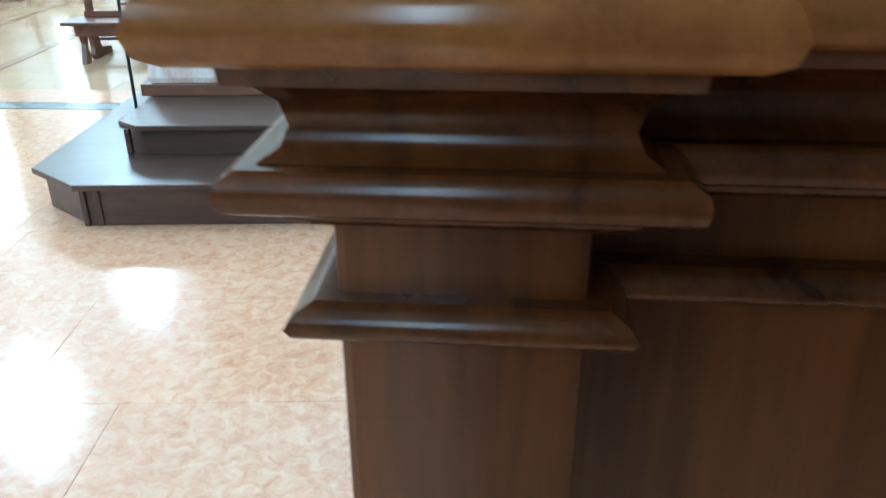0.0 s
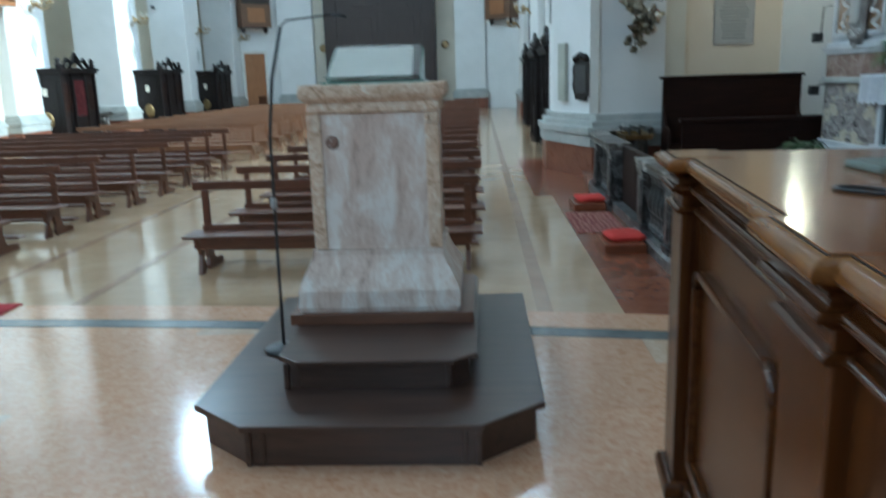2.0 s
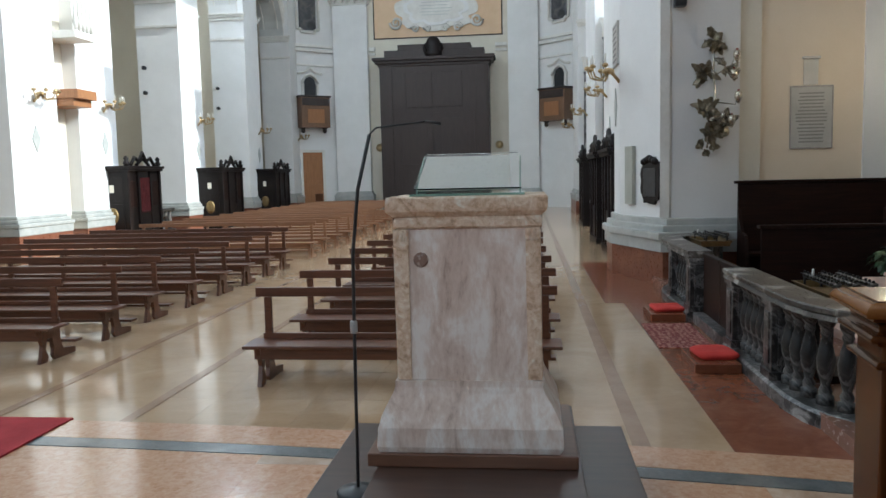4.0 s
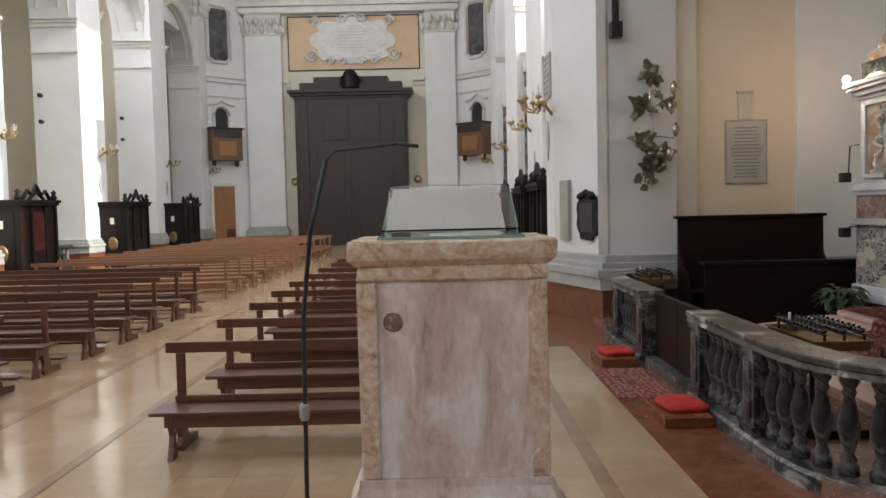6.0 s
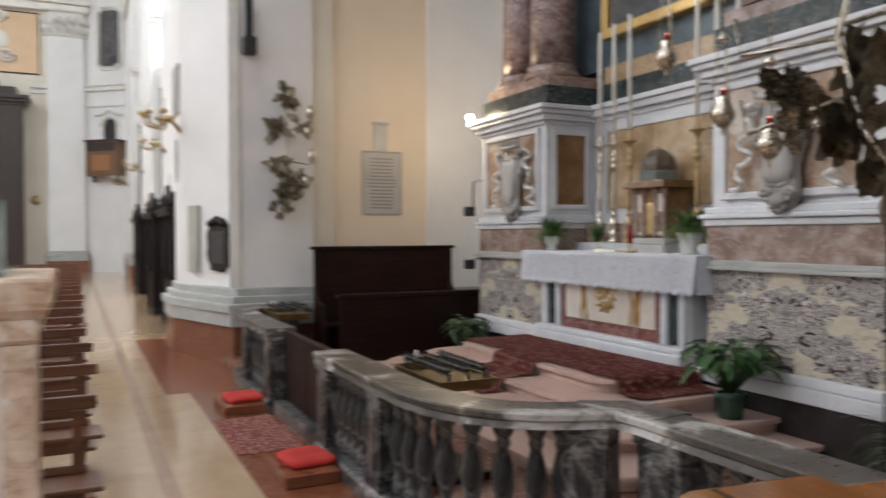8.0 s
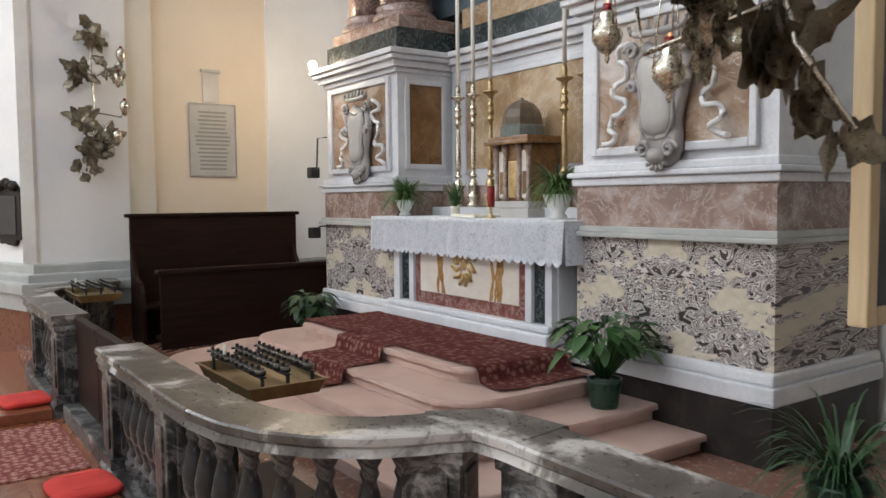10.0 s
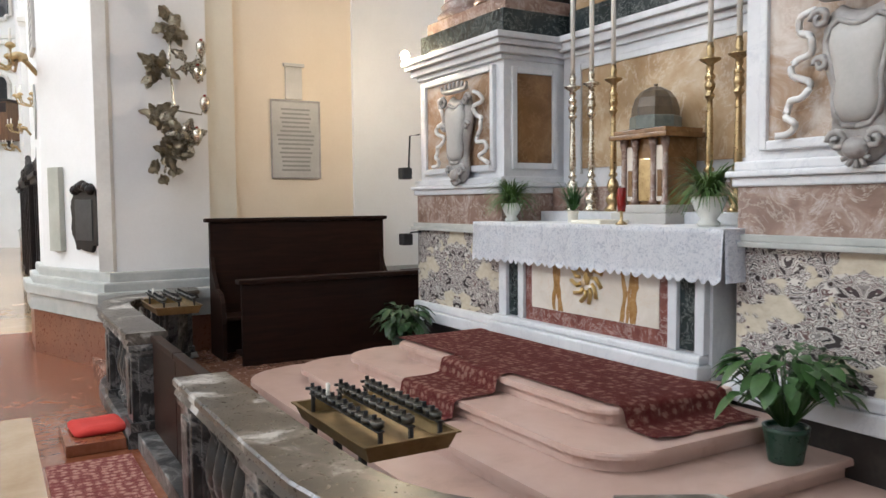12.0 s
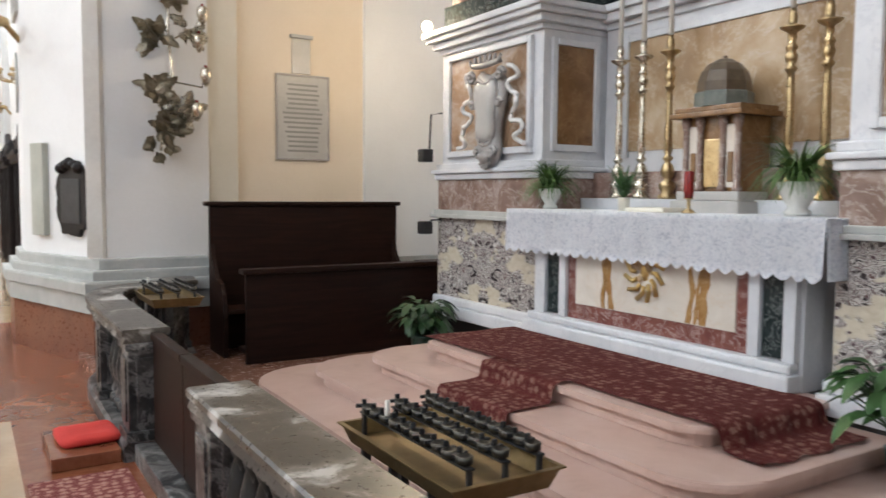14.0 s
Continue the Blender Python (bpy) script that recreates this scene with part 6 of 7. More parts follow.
def hanging_lamp(x, y, z, k=0.66):
    ob = thing("hanging_lamp", "silver hanging sanctuary lamp with a red glass", "lamp", "hanging lamps", (x, y, z))
    ob.scale, drop = (k, k, k), (9.598 - z) / k
    part("bowl", lathe(bmesh.new(), [(0.006, -0.16), (0.02, -0.13), (0.012, -0.11), (0.05, -0.08), (0.095, -0.02), (0.10, 0.03), (0.075, 0.08), (0.05, 0.11), (0.06, 0.15), (0.045, 0.17)], 18), SILVER, ob)
    part("red_glass", lathe(bmesh.new(), [(0.026, 0.165), (0.03, 0.18), (0.028, 0.215)], 12), REDGLASS, ob)
    part("flame", lathe(bmesh.new(), [(0.002, 0.215), (0.006, 0.225), (0.001, 0.24)], 8), FLAME, ob)
    part("crown", lathe(bmesh.new(), [(0.04, 0.62), (0.05, 0.64), (0.02, 0.68), (0.012, 0.7)], 12), SILVER, ob)
    for k in range(3):
        a = 2.1 * k + 0.4
        part("chain", tube(bmesh.new(), [(0.095 * math.cos(a), 0.095 * math.sin(a), 0.02), (0.06 * math.cos(a), 0.06 * math.sin(a), 0.35), (0.03 * math.cos(a), 0.03 * math.sin(a), 0.63)], 0.006, 5), SILVER, ob)
    part("rod", tube(bmesh.new(), [(0, 0, 0.7), (0, 0, drop)], 0.007, 6), SILVER, ob)
    return ob


hanging_lamp(3.77, 7.27, 2.35)
hanging_lamp(3.70, 6.89, 2.14)
hanging_lamp(3.76, 7.71, 2.75)

bulb = thing("spot_lamp", "small glowing spot lamp on the pedestal cornice", "lamp", at=(5.50, 13.62, 3.30))
part("bulb", lathe(bmesh.new(), [(0.012, -0.05), (0.04, -0.02), (0.05, 0.02), (0.03, 0.055), (0.005, 0.065)], 14), GLOW, bulb)
part("holder", boxes((0.0, 0.12, -0.02, 0.02, -0.055, -0.03), bevel=0.005), BLACKMETAL, bulb)
glow = new("spot_lamp_light", bpy.data.lights.new("spot_lamp_light", "POINT"))
glow.data.energy, glow.data.color, glow.data.shadow_soft_size = 26, (1.0, 0.76, 0.48), 0.06
glow.location = (5.35, 13.72, 3.34)
for z, h in ((1.95, 0.34), (1.22, 0.0)):
    w = thing("wall_speaker", "small black fitting on a thin arm beside the altar", "fitting", "black fittings", (5.5, 13.60, z))
    part("head", boxes((-0.09, 0.03, -0.07, 0.05, 0, 0.13), bevel=0.015), BLACKMETAL, w)
    part("arm", tube(bmesh.new(), [(0.02, 0.0, 0.1), (0.03, -0.02, 0.14 + h), (0.10, -0.12, 0.15 + h)], 0.01, 6), BLACKMETAL, w)

# ---- candle racks ----


def rack(at, rz, label):
    ob = thing("candle_rack", label, "candle rack", "candle racks", at, rz)
    b = bmesh.new()
    rings = [[b.verts.new((sx * hx, sy * hy, z)) for sx, sy in ((-1, -1), (1, -1), (1, 1), (-1, 1))] for hx, hy, z in ((0.185, 0.385, 0.585), (0.212, 0.412, 0.655), (0.226, 0.426, 0.657), (0.226, 0.426, 0.663), (0.206, 0.406, 0.663), (0.182, 0.38, 0.61))]
    for a, c in zip(rings, rings[1:]):
        for k in range(4):
            b.faces.new((a[k], a[(k + 1) % 4], c[(k + 1) % 4], c[k]))
    b.faces.new(list(reversed(rings[0])))
    b.faces.new(rings[-1])
    part("tray", b, TRAYBRASS, ob)
    for sx in (-0.16, -0.04):
        for sy in (0.0, 0.3):
            part("leg", boxes((sx - 0.015, sx + 0.015, sy - 0.015, sy + 0.015, 0, 0.585)), BLACKMETAL, ob)
    rng = random.Random(5)
    cup = mesh_of("candle_cup", lathe(bmesh.new(), [(0.012, 0), (0.028, 0.006), (0.03, 0.03), (0.024, 0.032), (0.01, 0.012)], 8), plain("blackened_metal", (0.10, 0.095, 0.085), 0.35, 0.9))
    clip = mesh_of("clip", boxes((-0.034, 0.034, -0.009, 0.009, 0.018, 0.03), (-0.009, 0.009, -0.006, 0.006, 0.03, 0.05), bevel=0.002), BLACKMETAL)
    for x in (-0.13, 0.01, 0.15):
        part("bar", boxes((x - 0.016, x + 0.016, -0.385, 0.385, 0.698, 0.706), bevel=0.002), BLACKMETAL, ob)
        for sy in (-0.375, 0.375):
            part("bar_foot", boxes((x - 0.008, x + 0.008, sy - 0.008, sy + 0.008, 0.611, 0.698)), BLACKMETAL, ob)
        for k in range(10):
            y = -0.345 + 0.075 * k
            for me, dx in ((cup, 0.0), (clip, 0.0)):
                o = new(me.name, me)
                o.parent = ob
                o.matrix_basis = pose(x + dx + rng.uniform(-0.006, 0.006), y + (0.036 if me is clip else 0), 0.707, rng.uniform(-4, 4), 0, rng.uniform(-25, 25))
    part("candle", lathe(bmesh.new(), [(0.011, 0.716), (0.011, 0.79), (0.004, 0.795)], 8, (-0.13, 0.18, 0)), WAX, ob, "single white candle stub")
    return ob


rack((2.93, 9.11, 0.06), 0, "dark metal votive candle rack over a brass tray")
rack((3.0, 13.95, 0.06), 0, "dark metal votive candle rack by the pier")
for x, y in ((2.93, 9.11), (3.0, 13.95)):
    solo("rack_base", boxes((x - 0.21, x + 0.21, y - 0.35, y + 0.35, 0.0, 0.06), bevel=0.006), PEWWOOD, "dark wooden base under the candle rack", "base", "rack bases")

# ---- dark pew against the chapel wall ----
pew = thing("pew", "almost black tall-backed wooden pew against the chapel wall", "pew", at=(4.68, 14.75, 0))
part("back_panel", boxes((-1.08, 1.08, 0.0, 0.06, 0.0, 1.49), bevel=0.008), PEWWOOD, pew)
part("top_moulding", boxes((-1.13, 1.12, -0.03, 0.09, 1.49, 1.535), bevel=0.014), PEWWOOD, pew)
part("seat", boxes((-1.02, 1.08, -0.42, 0.0, 0.42, 0.46), bevel=0.008), PEWWOOD, pew)
part("front_panel", boxes((-0.98, 1.35, -0.86, -0.82, 0.0, 0.86), bevel=0.006), PEWWOOD, pew)
part("front_rail", boxes((-1.02, 1.4, -0.92, -0.76, 0.86, 0.91), bevel=0.012), PEWWOOD, pew)
part("kneeler", boxes((-0.98, 1.3, -0.82, -0.6, 0.1, 0.14)), PEWWOOD, pew)
for x in (-1.06, 1.04):
    b = bmesh.new()
    sheet(b, [(0.0, 0), (-0.45, 0), (-0.47, 0.4), (-0.42, 0.62), (-0.36, 0.72), (-0.2, 0.76), (-0.05, 0.95), (0.0, 1.1)], 0.045, lambda u, v, w, q=x: (q + w - 0.02, u, v))
    part("side_panel", b, PEWWOOD, pew)
low = thing("low_stool", "low black wooden kneeling desk beside the pew", "kneeling desk", at=(6.25, 14.3, 0))
part("body", boxes((-0.3, 0.25, -0.3, 0.3, 0.0, 0.62), bevel=0.01), PEWWOOD, low)
part("top", boxes((-0.33, 0.28, -0.33, 0.33, 0.62, 0.86), bevel=0.02), PEWWOOD, low)

# ---- plaques and wall things ----
plq = thing("inscribed_plaque", "grey inscribed stone plaque on the yellow wall", "plaque", at=(4.845, 15.343, 2.5))
part("slab", boxes((-0.315, 0.315, 0.0, 0.017, -0.485, 0.48), bevel=0.003), PLAQUE, plq)
part("frame", boxes((-0.325, -0.305, -0.012, 0.0, -0.49, 0.49), (0.305, 0.325, -0.012, 0.0, -0.49, 0.49), (-0.305, 0.305, -0.012, 0.0, 0.465, 0.49), (-0.305, 0.305, -0.012, 0.0, -0.49, -0.47), bevel=0.003), STONECARVE, plq)
rng = random.Random(4)
for k in range(15):
    w = rng.uniform(0.17, 0.25)
    part("line_of_letters", boxes((-w, w, -0.004, 0.001, 0.36 - 0.054 * k, 0.383 - 0.054 * k)), INK, plq)
small = thing("small_plaque", "small grey stone tablet above the plaque", "plaque", at=(4.83, 15.345, 3.2))
part("tablet", boxes((-0.11, 0.11, 0.0, 0.015, -0.2, 0.2), bevel=0.003), PLAQUE, small)
part("ledge", boxes((-0.135, 0.135, -0.03, 0.015, 0.2, 0.24), bevel=0.006), PLAQUE, small)


def leaf_shape(bm, base, direction, length, width, curl=0.3):
    d = Vector(direction).normalized()
    side = d.cross(Vector((0.1, -1, 0.2))).normalized()
    up = side.cross(d)
    prev = None
    for q in range(7):
        f = q / 6
        w = width * math.sin(math.pi * (0.08 + 0.88 * f)) * (1 + 0.25 * math.sin(q * 2.6))
        c = Vector(base) + d * length * f - up * curl * length * f * f
        trio = [bm.verts.new(c - side * w), bm.verts.new(c + up * w * 0.35), bm.verts.new(c + side * w)]
        if prev:
            bm.faces.new((prev[0], prev[1], trio[1], trio[0])).smooth = True
            bm.faces.new((prev[1], prev[2], trio[2], trio[1])).smooth = True
        prev = trio


def floral_sconce(at, rz, label, seed, deep=1.0):
    """A branching silver sconce: stem, clusters of metal leaves, glass lamps."""
    ob = thing("floral_sconce", label, "sconce", "floral sconces", at, rz)
    D = deep
    rng = random.Random(seed)
    stem = [(0.02, -0.10 * D, 1.55), (0.0, -0.16 * D, 1.1), (0.03, -0.2 * D, 0.6), (-0.05, -0.18 * D, 0.2), (-0.08, -0.12 * D, -0.1)]
    b = tube(bmesh.new(), stem, 0.014, 8)
    for a in ([(0.0, -0.18, 1.0), (0.25, -0.25, 1.15), (0.32, -0.28, 1.35)], [(0.02, -0.2, 0.6), (0.3, -0.3, 0.55), (0.34, -0.3, 0.72)], [(-0.02, -0.18, 0.35), (0.2, -0.32, 0.2), (0.24, -0.32, 0.36)], [(0.0, -0.16, 1.1), (-0.2, -0.22, 1.16), (-0.3, -0.2, 1.1)], [(0.0, 0.0, 0.7), (0.02, -0.2, 0.65)]):
        tube(b, [(p, q * D, r) for p, q, r in a], 0.01, 7)
    part("stem", b, SILVER, ob)
    for cx, cy, cz, n, ll in ((0.02, -0.12, 1.5, 22, 0.22), (-0.16, -0.2, 1.05, 24, 0.24), (-0.12, -0.2, 0.45, 30, 0.26), (-0.03, -0.18, 0.15, 28, 0.26), (0.12, -0.25, 0.32, 22, 0.22), (0.2, -0.25, 1.1, 14, 0.2), (-0.08, -0.14, -0.08, 10, 0.22)):
        lb = bmesh.new()
        for k in range(n // 2):
            leaf_shape(lb, (cx + rng.uniform(-0.07, 0.07), cy * D + rng.uniform(-0.05, 0.05), cz + rng.uniform(-0.09, 0.09)), (rng.uniform(-1, 1), rng.uniform(-1, 0.1), rng.uniform(-0.7, 1)), ll * rng.uniform(0.55, 0.95), 0.062 * (1.0 if D < 2 else 1.35), rng.uniform(0.2, 0.7))
        bmesh.ops.solidify(lb, geom=lb.faces[:], thickness=0.004)
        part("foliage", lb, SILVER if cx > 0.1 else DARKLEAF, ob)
    for x, y, z in ((0.32, -0.28, 1.28), (0.34, -0.3, 0.66), (0.24, -0.32, 0.3), (0.28, -0.28, 1.0))[:4 if D < 2 else 0]:
        part("lamp_bowl", lathe(bmesh.new(), [(0.012, -0.1), (0.04, -0.05), (0.06, 0.0), (0.055, 0.06), (0.035, 0.09)], 12, (x, y * D, z)), SILVER, ob)
        part("red_glass", lathe(bmesh.new(), [(0.016, 0.09), (0.018, 0.115)], 10, (x, y * D, z)), REDGLASS, ob)
    return ob


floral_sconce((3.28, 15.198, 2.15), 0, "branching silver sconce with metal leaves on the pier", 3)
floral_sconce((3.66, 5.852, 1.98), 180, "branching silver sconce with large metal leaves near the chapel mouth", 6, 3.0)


def oval_plaque(at, rz, hw, hh, label):
    ob = thing("carved_tablet", label, "tablet", "black carved tablets", at, rz)
    pts = []
    for k in range(56):
        a = 2 * math.pi * k / 56
        r = 1 + 0.06 * math.cos(9 * a) + 0.06 * math.cos(15 * a)
        c, s = math.cos(a), math.sin(a)
        pts.append((hw * r * (abs(c) ** 0.7) * (1 if c > 0 else -1), hh * r * (abs(s) ** 0.8) * (1 if s > 0 else -1)))
    b = bmesh.new()
    sheet(b, pts, 0.05, lambda u, v, w: (u, -w, v))
    bmesh.ops.bevel(b, geom=[e for e in b.edges if len(e.link_faces) == 2], offset=0.012, segments=2, affect="EDGES")
    part("carved_frame", b, BLACKWOOD, ob)
    part("panel", boxes((-hw * 0.62, hw * 0.62, -0.06, -0.04, -hh * 0.68, hh * 0.55), bevel=0.006), BLACKMETAL, ob)
    b = bmesh.new()
    for k in range(5):
        bmesh.ops.create_icosphere(b, subdivisions=2, radius=hw * 0.2, matrix=Matrix.Translation(((k - 2) * hw * 0.28, -0.06, hh * (0.98 - 0.07 * abs(k - 2)))))
    part("crest", b, BLACKWOOD, ob)
    return ob


PIER_ANGLE = math.degrees(math.atan2(15.2 - 16.7, 2.66 - 2.05))
oval_plaque((2.46, 15.69, 1.55), PIER_ANGLE, 0.30, 0.38, "black carved wooden tablet on the white pier")
oval_plaque((3.325, 5.42, 1.82), -90, 0.22, 0.5, "black carved wooden tablet on the cream wall")
stat = solo("station_panel", boxes((-0.13, 0.13, -0.07, -0.002, -0.5, 0.5), bevel=0.006), mottled("grey_green_panel", [(0.3, (0.36, 0.36, 0.30)), (0.7, (0.46, 0.46, 0.40))], 3, 40, 0.5, 0.05), "narrow greyish relief panel on the pier", "panel")
stat.matrix_basis = pose(2.21, 16.31, 1.65, 0, 0, PIER_ANGLE)
tablet = thing("pier_plaque", "grey inscribed plaque high on the white pier", "plaque", at=(2.049, 17.15, 4.01), rz=-90)
part("slab", boxes((-0.36, 0.36, -0.04, 0.0, -0.38, 0.38), bevel=0.006), PLAQUE, tablet)
for k in range(7):
    part("line_of_letters", boxes((-0.28 + 0.03 * (k % 2), 0.28 - 0.04 * (k % 3), -0.044, -0.039, 0.30 - 0.1 * k, 0.335 - 0.1 * k)), INK, tablet)
spk = thing("loudspeaker", "black loudspeaker column on a wall bracket", "loudspeaker", at=(2.78, 15.19, 4.45))
part("column", boxes((-0.05, 0.05, -0.13, -0.05, 0.0, 0.55), bevel=0.01), BLACKMETAL, spk)
part("head", boxes((-0.09, 0.09, -0.2, -0.02, -0.22, 0.02), bevel=0.02), BLACKMETAL, spk)
part("bracket", boxes((-0.02, 0.02, -0.06, 0.0, 0.3, 0.36)), BLACKMETAL, spk)

# tall picture on the near chapel wall
pic = thing("large_picture", "large picture in a pale wooden frame seen edge-on", "picture", at=(4.9, 5.67, 2.6))
part("frame", boxes((-0.55, -0.47, 0.78, 0.86, -1.44, 1.6), (0.47, 0.55, 0.78, 0.86, -1.44, 1.6), (-0.47, 0.47, 0.78, 0.86, 1.52, 1.6), (-0.47, 0.47, 0.78, 0.86, -1.44, -1.36), bevel=0.01), PALEWOOD, pic)
part("canvas", boxes((-0.47, 0.47, 0.79, 0.83, -1.36, 1.52)), PAINTING, pic)
part("wall_bracket", boxes((-0.4, 0.4, 0.0, 0.78, 1.3, 1.4)), PALEWOOD, pic)


# ---- entrance end of the nave ----
vest = thing("entrance_vestibule", "tall dark grey-brown wooden entrance vestibule with a heavy cornice", "vestibule", at=(AXIS + 0.08, FAR, NAVE_Z))
part("body", boxes((-3.0, 3.0, -1.3, -0.002, 0.0, 8.0)), VESTWOOD, vest)
for z0, z1, o in ((7.85, 8.0, 0.08), (8.0, 8.15, 0.22), (8.15, 8.32, 0.34)):
    part("cornice", boxes((-3.0 - o, 3.0 + o, -1.3 - o, -0.002, z0, z1), bevel=0.03), VESTWOOD, vest)
part("attic", boxes((-2.75, 2.75, -1.1, -0.002, 8.32, 8.75), bevel=0.02), VESTWOOD, vest)
part("attic_top", boxes((-2.0, 2.0, -1.05, -0.002, 8.75, 9.05), bevel=0.02), VESTWOOD, vest)
for x in (-2.9, 2.3):
    part("side_pilaster", boxes((x, x + 0.6, -1.36, -1.3, 0.0, 7.85), bevel=0.02), VESTWOOD, vest)
for x in (-2.2, 0.08):
    door_leaf = part("door_leaf", boxes((x, x + 2.1, -1.34, -1.3, 0.1, 5.3), bevel=0.01), VESTWOOD, vest)
    for z0, z1 in ((0.4, 2.2), (2.5, 5.0)):
        part("door_panel", boxes((x + 0.3, x + 1.8, -1.365, -1.34, z0, z1), bevel=0.02), VESTWOOD, door_leaf)
for x in (-1.55, 0.1):
    part("upper_panel", boxes((x, x + 1.45, -1.345, -1.3, 5.6, 7.5), bevel=0.02), VESTWOOD, vest)
crest = bmesh.new()
lathe(crest, [(0.42, 8.33), (0.46, 8.5), (0.34, 8.7), (0.44, 8.95), (0.36, 9.2), (0.22, 9.36), (0.05, 9.42)], 14, (0, -1.2, 0))
for s in (-1, 1):
    tube(crest, [(s * 0.3, -1.25, 8.4), (s * 0.5, -1.25, 8.75), (s * 0.42, -1.25, 9.05)], 0.12, 8, 0.4)
part("crest", crest, BLACKWOOD, vest, "black carved crest")

panel = thing("wall_panel", "peach painted wall panel with a thin dark border", "wall panel", at=(-4.5, FAR - 0.001, 0))
part("field", boxes((-3.58, 3.58, -0.03, 0.0, 9.5, 12.35)), PEACH, panel)
part("border", boxes((-3.62, 3.62, -0.05, -0.001, 9.44, 9.5), (-3.62, 3.62, -0.05, -0.001, 12.35, 12.41), (-3.62, -3.56, -0.05, -0.001, 9.5, 12.35), (3.56, 3.62, -0.05, -0.001, 9.5, 12.35)), BLACKWOOD, panel)
car = thing("stucco_cartouche", "large white stucco cartouche with scrolled edges and a tablet", "cartouche", at=(-4.55, FAR - 0.033, 11.05))
outline = []
for k in range(96):
    a = 2 * math.pi * k / 96
    c, s = math.cos(a), math.sin(a)
    r = 1 + 0.07 * math.cos(8 * a) + 0.05 * math.cos(12 * a + 0.5)
    outline.append((2.1 * r * (abs(c) ** 0.6) * (1 if c > 0 else -1), 1.15 * r * (abs(s) ** 0.6) * (1 if s > 0 else -1)))
b = bmesh.new()
sheet(b, outline, 0.1, lambda u, v, w: (u, -w, v))
part("scrolled_edge", b, STUCCO, car)
b = bmesh.new()
sheet(b, [(u * 0.78, v * 0.76) for u, v in outline], 0.06, lambda u, v, w: (u, -0.1 - w, v))
part("inner_rim", b, PLASTER, car)
b = bmesh.new()
sheet(b, [(u * 0.68, v * 0.64) for u, v in outline], 0.03, lambda u, v, w: (u, -0.16 - w, v))
part("tablet", b, STUCCO, car, "pale grey tablet")
for k in range(6):
    part("letter_row", boxes((-0.9 + 0.1 * (k % 2), 0.9 - 0.12 * (k % 3), -0.197, -0.19, 0.42 - 0.17 * k, 0.46 - 0.17 * k)), GREYPLASTER, car)
for sx in (-1, 1):
    for cx, cz, r, t in ((2.0, 1.0, 0.3, 1.5), (2.25, -0.75, 0.36, -1.6), (1.2, -1.12, 0.24, 1.4), (0.55, 1.25, 0.26, -1.3), (0.5, -1.15, 0.2, 1.3)):
        part("scroll", tube(bmesh.new(), [(sx * (cx + r * (1 - q / 26) * math.cos(t * 6.283 * q / 22)), -0.12, cz + r * (1 - q / 26) * math.sin(t * 6.283 * q / 22)) for q in range(23)], 0.085, 7, 0.6), STUCCO, car)
b = bmesh.new()
for q in range(7):
    bmesh.ops.create_icosphere(b, subdivisions=2, radius=0.13, matrix=Matrix.Translation(((q - 3) * 0.14, -0.12, 1.45 - 0.04 * (q - 3) ** 2)))
part("shell", b, STUCCO, car)
for x in (-7.95, -1.15):
    solo("wall_rosette", lathe(bmesh.new(), [(0.2, -0.05), (0.22, 0.0), (0.12, 0.04), (0.1, 0.07)], 16), BRASS, "round bronze rosette on the entrance wall", "rosette", "rosettes").matrix_basis = pose(x, FAR - 0.05, 3.4, 90)


